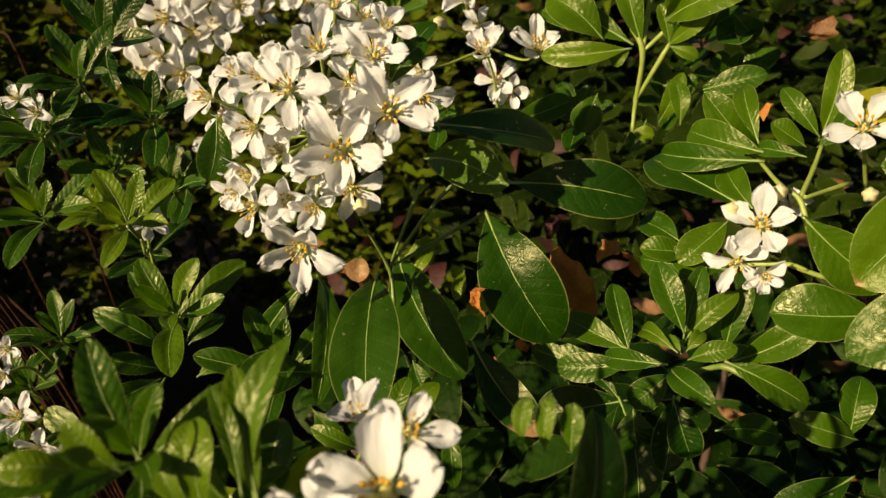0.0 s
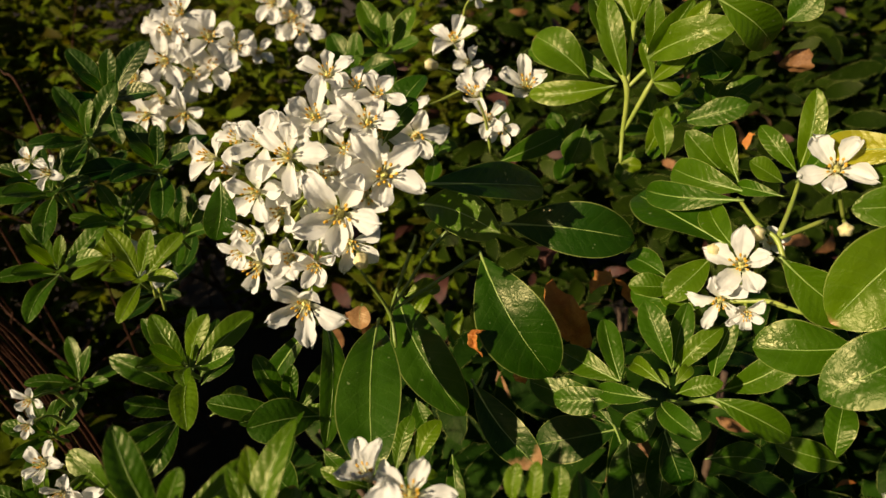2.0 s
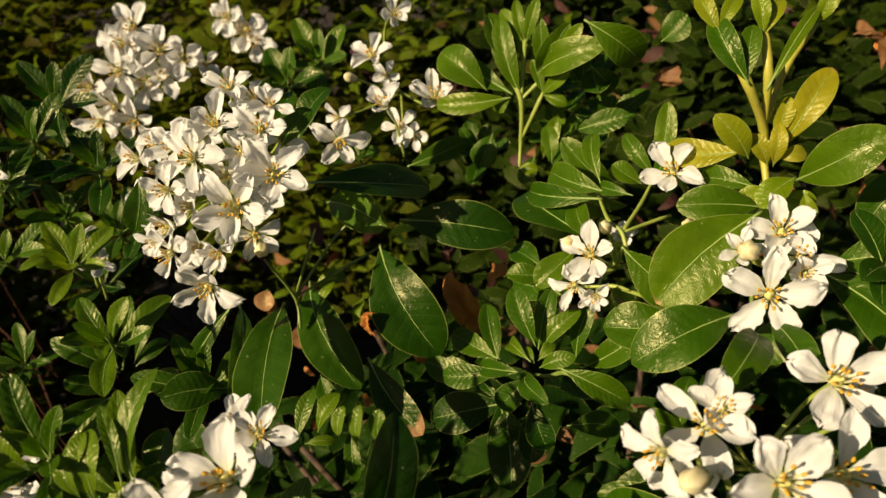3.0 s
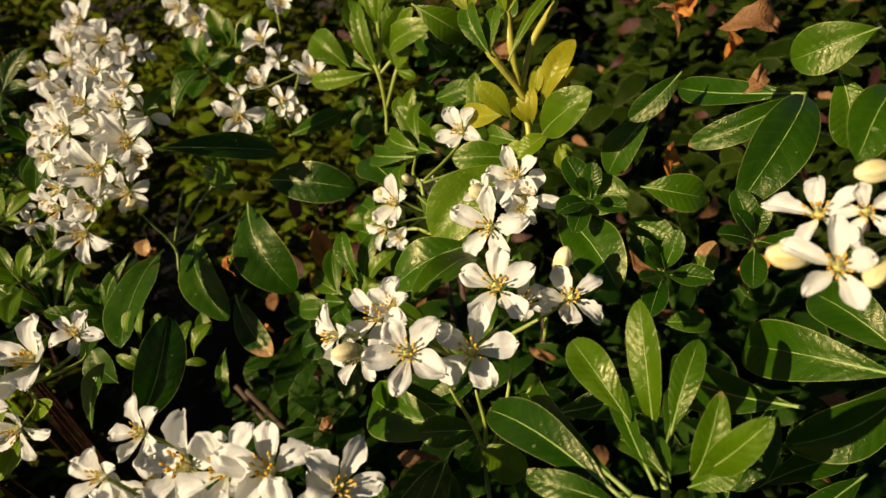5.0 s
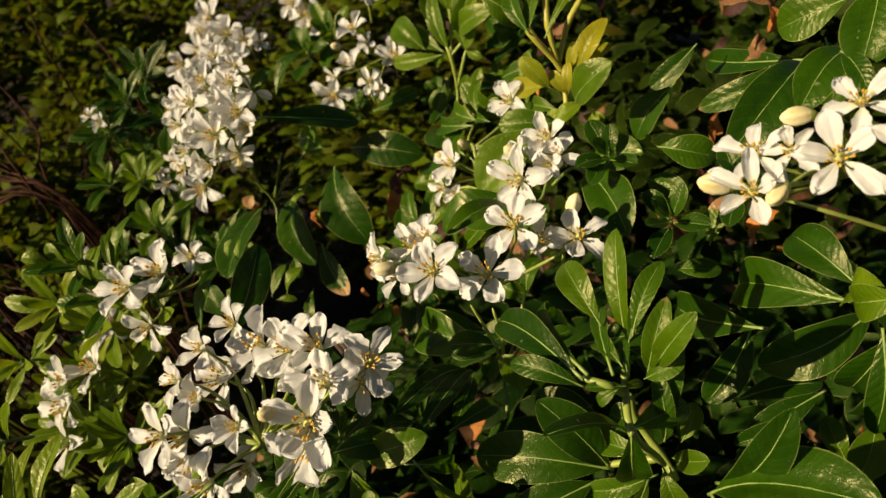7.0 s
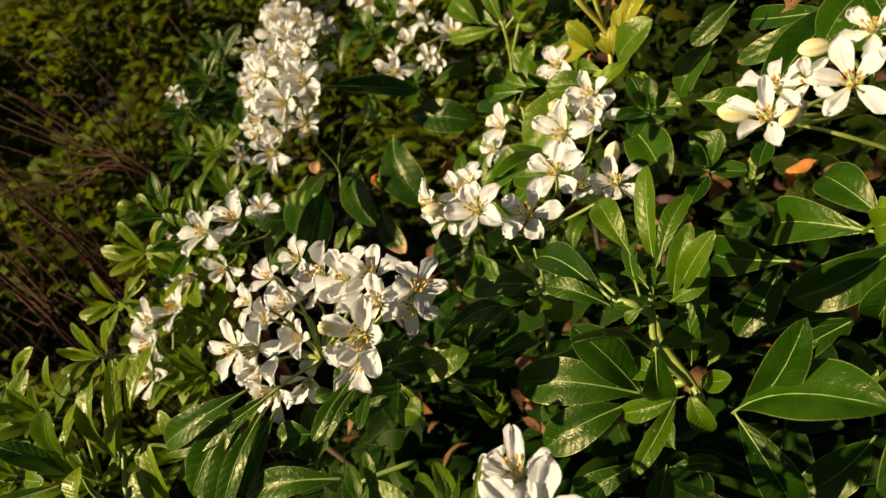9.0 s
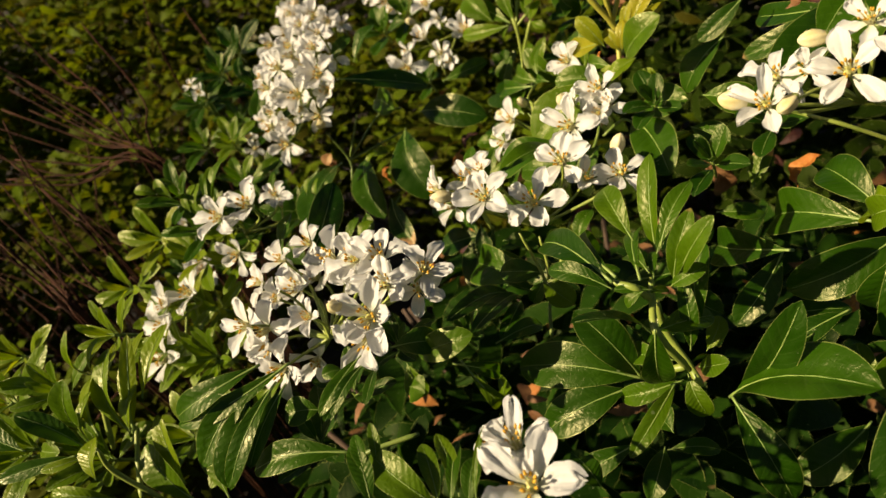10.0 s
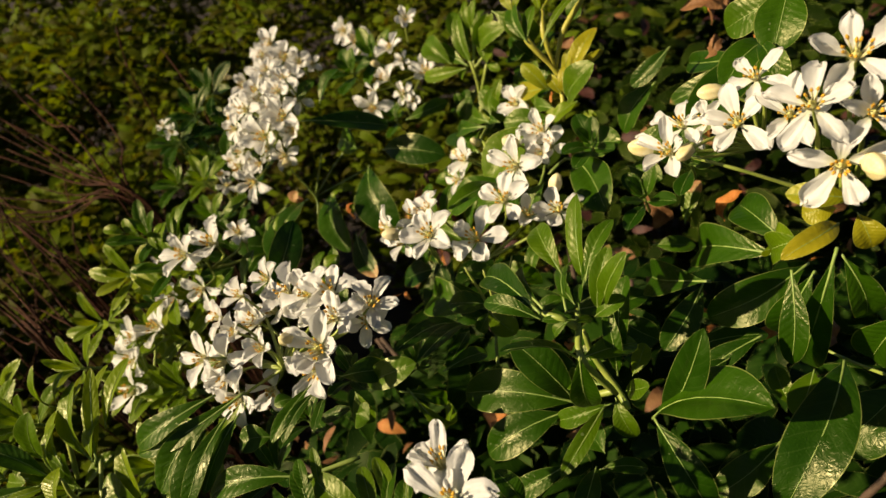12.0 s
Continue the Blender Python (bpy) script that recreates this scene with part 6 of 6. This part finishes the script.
rosette(s, (-0.0285, 0.1056, 0.8990), (-0.0838, -0.7930, 0.6034), 8, 0.0294, 0.0088, 1.90, 1.00)
s = shoot("leafy_shoot", "bright green bushy shoot with many narrow leaflets")
rosette(s, (-0.0956, -0.0345, 0.8613), (0.1574, -0.7482, 0.6445), 9, 0.0440, 0.0124, 1.90, 1.00)
s = shoot("leafy_shoot", "bright green bushy shoot with many narrow leaflets")
rosette(s, (-0.1081, 0.0854, 0.8381), (-0.0002, -0.7750, 0.6319), 10, 0.0342, 0.0094, 1.90, 1.00)
s = shoot("leafy_shoot", "bright green bushy shoot with many narrow leaflets")
rosette(s, (-0.0239, 0.0052, 0.9208), (0.0610, -0.7884, 0.6121), 9, 0.0281, 0.0069, 1.90, 1.00)
s = shoot("leafy_shoot", "bright green bushy shoot with many narrow leaflets")
rosette(s, (-0.1008, 0.0001, 0.9030), (0.1588, -0.7852, 0.5986), 9, 0.0329, 0.0088, 1.90, 1.00)
s = shoot("leafy_shoot", "bright green bushy shoot with many narrow leaflets")
rosette(s, (-0.0577, 0.0773, 0.8344), (-0.0649, -0.7540, 0.6537), 9, 0.0358, 0.0103, 1.90, 1.00)
s = shoot("leafy_shoot", "bright green bushy shoot with many narrow leaflets")
rosette(s, (-0.0834, 0.0999, 0.8681), (-0.0240, -0.7894, 0.6134), 10, 0.0327, 0.0090, 1.90, 1.00)
s = shoot("leafy_shoot", "bright green bushy shoot with many narrow leaflets")
rosette(s, (-0.0303, 0.1130, 0.9157), (-0.0749, -0.8079, 0.5845), 9, 0.0256, 0.0073, 1.90, 1.00)
s = shoot("leafy_shoot", "leafy shoot with slim green leaflets in half shade")
rosette(s, (-0.0522, 0.1056, 0.9415), (0.2683, -0.4128, 0.8704), 9, 0.0320, 0.0090, 0.80, 1.00)
s = shoot("leafy_shoot", "leafy shoot with slim green leaflets in half shade")
rosette(s, (-0.0414, 0.1003, 0.9238), (0.2300, -0.3863, 0.8932), 9, 0.0288, 0.0090, 0.80, 1.00)
s = shoot("leafy_shoot", "leafy shoot with slim green leaflets in half shade")
rosette(s, (-0.0640, 0.2172, 0.8651), (0.1524, -0.4100, 0.8993), 9, 0.0374, 0.0109, 0.80, 1.00)
s = shoot("leafy_shoot", "leafy shoot with slim green leaflets in half shade")
rosette(s, (-0.1299, 0.2475, 0.9177), (0.2570, -0.4886, 0.8338), 8, 0.0278, 0.0090, 1.50, 1.00)
s = shoot("leafy_shoot", "leafy shoot with slim green leaflets in half shade")
rosette(s, (-0.0990, 0.2106, 0.8984), (0.2227, -0.4462, 0.8668), 8, 0.0333, 0.0108, 1.10, 1.00)
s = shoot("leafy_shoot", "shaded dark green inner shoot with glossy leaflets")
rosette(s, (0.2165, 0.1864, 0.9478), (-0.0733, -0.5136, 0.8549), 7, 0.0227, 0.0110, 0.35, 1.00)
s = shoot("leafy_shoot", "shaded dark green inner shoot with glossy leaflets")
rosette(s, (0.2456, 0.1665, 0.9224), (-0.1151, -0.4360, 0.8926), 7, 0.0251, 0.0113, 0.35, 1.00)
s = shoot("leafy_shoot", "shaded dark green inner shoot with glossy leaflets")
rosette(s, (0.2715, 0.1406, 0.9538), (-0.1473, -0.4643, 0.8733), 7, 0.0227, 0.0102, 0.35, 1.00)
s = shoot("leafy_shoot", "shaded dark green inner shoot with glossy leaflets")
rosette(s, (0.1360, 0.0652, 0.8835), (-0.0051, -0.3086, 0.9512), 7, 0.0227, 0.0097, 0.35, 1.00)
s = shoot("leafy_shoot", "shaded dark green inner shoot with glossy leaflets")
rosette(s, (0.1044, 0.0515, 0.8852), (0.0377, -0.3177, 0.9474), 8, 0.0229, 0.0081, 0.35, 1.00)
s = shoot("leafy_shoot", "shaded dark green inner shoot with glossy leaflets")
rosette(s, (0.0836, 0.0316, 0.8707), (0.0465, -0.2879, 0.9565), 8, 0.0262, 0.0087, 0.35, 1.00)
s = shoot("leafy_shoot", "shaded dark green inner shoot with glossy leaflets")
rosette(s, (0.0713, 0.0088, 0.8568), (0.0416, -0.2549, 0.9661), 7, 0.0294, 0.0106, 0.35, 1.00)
c = cluster("few small far white flowers among dark leaves", (-0.1931, 0.3301, 0.8696))
flower(c, (-0.1532, 0.2948, 0.9007), (0.4635, -0.4658, 0.7538), 0.0202, 51, 0.40)
flower(c, (-0.1483, 0.2918, 0.8907), (0.5257, -0.5375, 0.6594), 0.0202, 25, 0.25)
flower(c, (-0.1897, 0.2901, 0.9556), (-0.0344, -0.6325, 0.7738), 0.0167, 51, 0.27)
flower(c, (-0.1846, 0.2923, 0.9477), (0.1177, -0.6971, 0.7073), 0.0201, 45, 0.42)
flower(c, (-0.1881, 0.2250, 0.8668), (0.0576, -0.9509, 0.3041), 0.0163, 64, 0.50)
flower(c, (-0.1823, 0.2092, 0.8410), (-0.0459, -0.5609, 0.8266), 0.0230, 71, 0.42)
flower(c, (-0.1762, 0.2044, 0.8286), (0.1260, -0.9692, 0.2115), 0.0231, 67, 0.42)
flower(c, (-0.1702, 0.1968, 0.8153), (0.1384, -0.2499, 0.9583), 0.0396, 14, 0.43)
flower(c, (-0.1767, 0.1916, 0.8178), (0.1287, -0.9698, 0.2070), 0.0330, 8, 0.40)
flower(c, (-0.1882, 0.2176, 0.8584), (0.0635, -0.9583, 0.2788), 0.0131, 38, 0.32)
c = cluster("small far white flowers at the hedge edge", (-0.1366, 0.4989, 0.9717))
flower(c, (0.0191, 0.4073, 0.9927), (0.4763, -0.8373, 0.2683), 0.0239, 30, 0.50)
flower(c, (-0.0189, 0.3739, 0.9251), (0.3717, -0.9233, 0.0967), 0.0363, 1, 0.38)
s = shoot("leafy_shoot", "bushy green shoot with long narrow leaflets in sunlight")
rosette(s, (-0.0571, -0.0405, 0.8838), (0.1760, -0.6444, 0.7442), 9, 0.0365, 0.0100, 1.50, 1.00)
s = shoot("leafy_shoot", "bushy green shoot with long narrow leaflets in sunlight")
rosette(s, (-0.0444, -0.0208, 0.8557), (0.0943, -0.6335, 0.7680), 9, 0.0377, 0.0109, 1.50, 1.00)
s = shoot("leafy_shoot", "bushy green shoot with long narrow leaflets in sunlight")
rosette(s, (-0.0393, -0.0229, 0.9074), (0.1601, -0.6680, 0.7267), 9, 0.0316, 0.0082, 1.50, 1.00)
s = shoot("leafy_shoot", "bushy green shoot with long narrow leaflets in sunlight")
rosette(s, (-0.0392, 0.0246, 0.8246), (0.0022, -0.6262, 0.7796), 9, 0.0408, 0.0126, 1.50, 1.00)
s = shoot("leafy_shoot", "bushy green shoot with long narrow leaflets in sunlight")
rosette(s, (-0.0737, -0.0296, 0.9016), (0.2094, -0.6639, 0.7179), 8, 0.0372, 0.0094, 1.50, 1.00)
s = shoot("leafy_shoot", "bushy green shoot with long narrow leaflets in sunlight")
rosette(s, (-0.0095, 0.0375, 0.8256), (-0.0556, -0.6151, 0.7865), 8, 0.0396, 0.0130, 1.50, 1.00)
s = shoot("leafy_shoot", "bushy green shoot with long narrow leaflets in sunlight")
rosette(s, (-0.0763, 0.0744, 0.8502), (0.0391, -0.6755, 0.7363), 9, 0.0400, 0.0097, 1.50, 1.00)
s = shoot("leafy_shoot", "bushy green shoot with long narrow leaflets in sunlight")
rosette(s, (-0.0472, 0.0712, 0.8459), (-0.0036, -0.6610, 0.7504), 9, 0.0385, 0.0092, 1.50, 1.00)
# the lowest tones here put the shade into the leaf colour
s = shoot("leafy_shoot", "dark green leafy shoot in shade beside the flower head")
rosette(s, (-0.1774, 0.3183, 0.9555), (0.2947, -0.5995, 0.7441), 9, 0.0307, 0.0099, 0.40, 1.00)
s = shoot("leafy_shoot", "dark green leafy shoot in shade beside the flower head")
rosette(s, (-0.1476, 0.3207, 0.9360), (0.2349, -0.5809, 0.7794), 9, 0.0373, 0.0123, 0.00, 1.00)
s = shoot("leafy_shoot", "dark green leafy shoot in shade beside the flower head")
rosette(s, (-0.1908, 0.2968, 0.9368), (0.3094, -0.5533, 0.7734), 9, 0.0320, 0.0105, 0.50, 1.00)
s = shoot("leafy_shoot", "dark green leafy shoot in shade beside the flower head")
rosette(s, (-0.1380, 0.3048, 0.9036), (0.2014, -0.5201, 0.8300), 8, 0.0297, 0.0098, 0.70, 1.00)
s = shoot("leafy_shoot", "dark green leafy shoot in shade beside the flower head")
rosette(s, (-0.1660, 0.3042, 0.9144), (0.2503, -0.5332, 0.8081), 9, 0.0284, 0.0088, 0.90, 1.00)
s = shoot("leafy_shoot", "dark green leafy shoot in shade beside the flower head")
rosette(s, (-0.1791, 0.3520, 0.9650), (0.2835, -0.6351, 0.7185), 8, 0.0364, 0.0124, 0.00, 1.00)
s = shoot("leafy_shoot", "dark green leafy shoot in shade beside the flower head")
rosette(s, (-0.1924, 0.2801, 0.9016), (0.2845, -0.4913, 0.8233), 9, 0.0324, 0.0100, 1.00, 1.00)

# ---- inner foliage of the shrub ----
def crown(x, y):
    """Height of the leafy surface of the shrub."""
    return 0.875 - 1.6 * max(0.0, -x) ** 1.5 * 1.3 - 1.2 * max(0.0, y - 0.45) ** 1.4 - 0.9 * max(0.0, x - 0.45) ** 2


def scatter(name, label, category, count, place, size, material, seed, nu=5, slim=(0.32, 0.46)):
    rng = random.Random(seed)
    verts, faces, uvs = [], [], []
    shapes = []
    for k in range(12):
        shapes.append(blade_data(1.0, rng.uniform(*slim), rng.uniform(0.02, 0.2), rng.uniform(0.5, 0.62), rng.uniform(0.1, 0.5), rng, nu, 1, False))
    n = len(shapes[0][0])
    for k in range(count):
        p, ax, turn = place(rng)
        m = leaf_pose(p, p + ax, turn) @ Matrix.Scale(rng.uniform(*size), 4)
        d = shapes[k % 12]
        o = len(verts)
        verts.extend(m @ q for q in d[0])
        uvs.extend(d[2])
        faces.extend(tuple(q + o for q in face) for face in d[1])
    ob = new(name, mesh_of(name, verts, faces, (material,), None, uvs))
    return tagged(ob, label, category, kind="stuff")


def inside(rng):
    if rng.random() < 0.38:
        # out-of-view leaves added on the near side to keep sun off the gaps
        x, y = 1.0, 0.0
        while ((x + 0.07) / 0.55) ** 2 + ((y + 0.20) / 0.42) ** 2 + 0.25 * noise.noise(Vector((x * 6, y * 6, 3.0))) > 1:
            x, y = rng.uniform(-0.65, 0.50), rng.uniform(-0.66, -0.14)
        z = 0.885 - 0.5 * max(0.0, -x - 0.25) - 0.35 * rng.random() ** 1.6 - 0.4 * max(0.0, -0.42 - y)
        w = rng.uniform(0, 6.28)
        return Vector((x, y, z)), Vector((math.cos(w), math.sin(w), rng.uniform(-0.7, 0.5))), rng.uniform(-50, 50)
    while True:
        x, y = rng.uniform(-0.5, 0.8), rng.uniform(-0.32, 0.95)
        e = ((x - 0.15) / 0.62) ** 2 + ((y - 0.32) / 0.60) ** 2
        e += 0.25 * noise.noise(Vector((x * 5, y * 5, 9.0)))
        if e > 1:
            continue
        top = crown(x, y) - 0.20 - 0.10 * max(0.0, noise.noise(Vector((x * 9, y * 9, 5.0)))) - 0.35 * max(0.0, e - 0.72)
        top -= 0.12 * math.exp(-((x - 0.05) ** 2 + (y - 0.24) ** 2) / 0.006)
        z = top - 0.30 * rng.random() ** 1.3
        if e > 0.6 and rng.random() < 0.4:
            z = rng.uniform(0.12, top)
        w = rng.uniform(0, 6.28)
        return Vector((x, y, z)), Vector((math.cos(w), math.sin(w), rng.uniform(-0.7, 0.7))), rng.uniform(-50, 50)


scatter("inner_foliage", "dense inner leaves of the shrub, darkened for shade, partly unseen", "foliage", 12500, inside, (0.045, 0.075), INNER, 21, 6)


def caught(rng):
    x, y = rng.uniform(-0.2, 0.5), rng.uniform(0.0, 0.7)
    w = rng.uniform(0, 6.28)
    return Vector((x, y, crown(x, y) - rng.uniform(0.15, 0.26))), Vector((math.cos(w), math.sin(w), rng.uniform(-0.6, 0.6))), rng.uniform(-70, 70)


scatter("caught_leaves", "brown withered leaves caught low among the stems", "dead leaves", 64, caught, (0.016, 0.034), DRY[1], 58, 5)
scatter("caught_leaves", "orange withered leaves caught low among the stems", "dead leaves", 26, caught, (0.014, 0.030), DRY[2], 52, 5)


# ---- hedge and ground behind ----
def hedge_spot(rng):
    while True:
        x, y = rng.uniform(-2.3, 1.5), rng.uniform(-0.35, 2.6)
        e = ((x + 0.4) / 1.75) ** 2 + ((y - 1.15) / 1.35) ** 2 + 0.3 * noise.noise(Vector((x * 2.5, y * 2.5, 6.0)))
        if e > 1 or (x > -0.42 - 0.12 * y and y < 0.95):
            continue
        d = math.hypot(x - 0.2, y + 0.2)
        if rng.random() > (1.15 - 0.28 * d) * (0.45 if d < 0.95 else 1.0) or noise.noise(Vector((x * 7, y * 7, 3.0))) < -0.22:
            continue
        if x + 0.5 * noise.noise(Vector((x * 3, y * 3, 8.0))) > -0.15 and rng.random() > 0.02:
            continue
        z = 0.42 + 0.10 * d + 0.30 * max(0.0, d - 1.1) + 0.16 * noise.noise(Vector((x * 4, y * 4, 0))) - 0.30 * rng.random() ** 1.4
        if e > 0.75 and rng.random() < 0.6:
            z = rng.uniform(0.03, max(0.1, z))
        w = rng.uniform(0, 6.28)
        return Vector((x, y, z)), Vector((math.cos(w), math.sin(w), rng.uniform(-0.3, 0.8))), rng.uniform(-60, 60)


HEDGE = leaf_material("hedge_leaf_green", True, (0.034, 0.029, 0.003), (0.088, 0.132, 0.005), 0.04)
scatter("hedge_foliage", "small yellowish green leaves of a low hedge behind", "hedge", 46000, hedge_spot, (0.028, 0.064), HEDGE, 5, 3, (0.22, 0.36))



# ---- a taller leafy shrub behind ----
def behind(rng):
    while True:
        x, y = rng.uniform(-0.35, 1.7), rng.uniform(0.66, 2.3)
        e = ((x - 0.7) / 1.05) ** 2 + ((y - 1.5) / 0.85) ** 2
        lump = noise.noise(Vector((x * 4.5, y * 4.5, 2.0)))
        if e + 0.3 * lump > 1:
            continue
        top = 0.50 + 0.17 * (y - 0.6) + 0.20 * lump
        z = top - 0.26 * rng.random() ** 1.5
        if e > 0.7 and rng.random() < 0.5:
            z = rng.uniform(0.05, top)
        w = rng.uniform(0, 6.28)
        return Vector((x, y, z)), Vector((math.cos(w), math.sin(w), rng.uniform(-0.5, 0.8))), rng.uniform(-60, 60)


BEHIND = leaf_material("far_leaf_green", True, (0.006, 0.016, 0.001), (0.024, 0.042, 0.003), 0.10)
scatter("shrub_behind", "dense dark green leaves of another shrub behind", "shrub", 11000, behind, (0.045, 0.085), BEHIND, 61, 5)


# ---- woody framework that carries the foliage ----
def framework(name, label, foot, tips, radius, seed):
    rng = random.Random(seed)
    root = Thing(name, label, "shrub branches", "woody frames", foot)
    for tip in tips:
        p, q = Vector(foot) + Vector((rng.uniform(-0.05, 0.05), rng.uniform(-0.05, 0.05), -0.03)), Vector(tip)
        mid = p.lerp(q, 0.45) + Vector((rng.uniform(-0.05, 0.05), rng.uniform(-0.05, 0.05), 0.05))
        line = smooth_line([p, mid, q])
        v, f = tube_data(line, [radius * (1 - 0.75 * i / len(line)) for i in range(len(line))], 6)
        part("branch", mesh_of("branch", [k - root.at for k in v], f, (BARK,)), root.ob)


rng_f = random.Random(77)
framework("shrub_frame", "brown woody branches under the leafy shrub", (0.15, 0.32, 0.0),
          [(x, y, crown(x, y) - 0.17) for x, y in ((rng_f.uniform(-0.25, 0.55), rng_f.uniform(-0.05, 0.7)) for k in range(26))], 0.008, 1)
for foot in ((-0.9, 0.5, 0.0), (-1.2, 1.2, 0.0), (-0.6, 1.4, 0.0), (0.1, 1.5, 0.0), (-1.5, 0.6, 0.0)):
    framework("hedge_frame", "thin brown stems inside the low hedge", foot,
              [(foot[0] + rng_f.uniform(-0.35, 0.35), foot[1] + rng_f.uniform(-0.35, 0.35), rng_f.uniform(0.35, 0.6)) for k in range(24)], 0.007, 2)


def brush(name, label, count, seed):
    """Fine dry twigs that stand all through the hedge."""
    rng = random.Random(seed)
    verts, faces = [], []
    for k in range(count):
        x, y = rng.uniform(-1.9, -0.52), rng.uniform(0.1, 2.1)
        z = 0.40 + 0.10 * math.hypot(x, y) + rng.uniform(-0.2, 0.10)
        p = Vector((x, y, z))
        d = Vector((rng.uniform(-0.8, 0.5), rng.uniform(-0.5, 0.5), rng.uniform(0.1, 0.9))).normalized()
        n = rng.uniform(0.08, 0.26)
        bow = Vector((rng.uniform(-0.02, 0.02), rng.uniform(-0.02, 0.02), 0.01))
        v, f = tube_data([p - d * n, p - d * n * 0.4 + bow, p + d * n * 0.3 + bow, p + d * n], [0.0016, 0.0014, 0.0011, 0.0005], 4)
        o = len(verts)
        verts.extend(v)
        faces.extend(tuple(q + o for q in face) for face in f)
    tagged(new(name, mesh_of(name, verts, faces, (TWIG,))), label, "twigs", kind="stuff")


brush("hedge_twigs", "thin reddish brown dry twigs all through the hedge", 1300, 41)


# ---- fallen leaves under and behind the shrub ----
def litter_spot(rng):
    x, y = rng.uniform(-0.3, 1.2), rng.uniform(0.55, 1.8)
    w = rng.uniform(0, 6.28)
    return Vector((x, y, rng.uniform(0.40, 0.62) + 0.15 * (y - 0.5))), Vector((math.cos(w), math.sin(w), rng.uniform(-0.4, 0.6))), rng.uniform(-70, 70)


scatter("leaf_litter", "brown and maroon dead leaves lying among dark twigs", "leaf litter", 60, litter_spot, (0.03, 0.06), DRY[1], 31, 5)
scatter("leaf_litter", "dark maroon dead leaves lying among dark twigs", "leaf litter", 190, litter_spot, (0.03, 0.06), DRY[0], 32, 5)

n_ = 90
verts, faces = [], []
for i in range(n_ + 1):
    for j in range(n_ + 1):
        gx, gy = (2 * i / n_ - 1), (2 * j / n_ - 1)
        x, y = 400 * gx ** 5 + 3 * gx, 400 * gy ** 5 + 3 * gy
        verts.append((x, y, 0.05 * noise.noise(Vector((x * 2.2, y * 2.2, 1.0))) + 0.015 * noise.noise(Vector((x * 9, y * 9, 4.0)))))
for i in range(n_):
    for j in range(n_):
        a = i * (n_ + 1) + j
        faces.append((a, a + n_ + 1, a + n_ + 2, a + 1))
tagged(new("ground", mesh_of("ground", verts, faces, (SOIL,))), "dark brown garden soil under the shrubs", "ground", kind="structure")
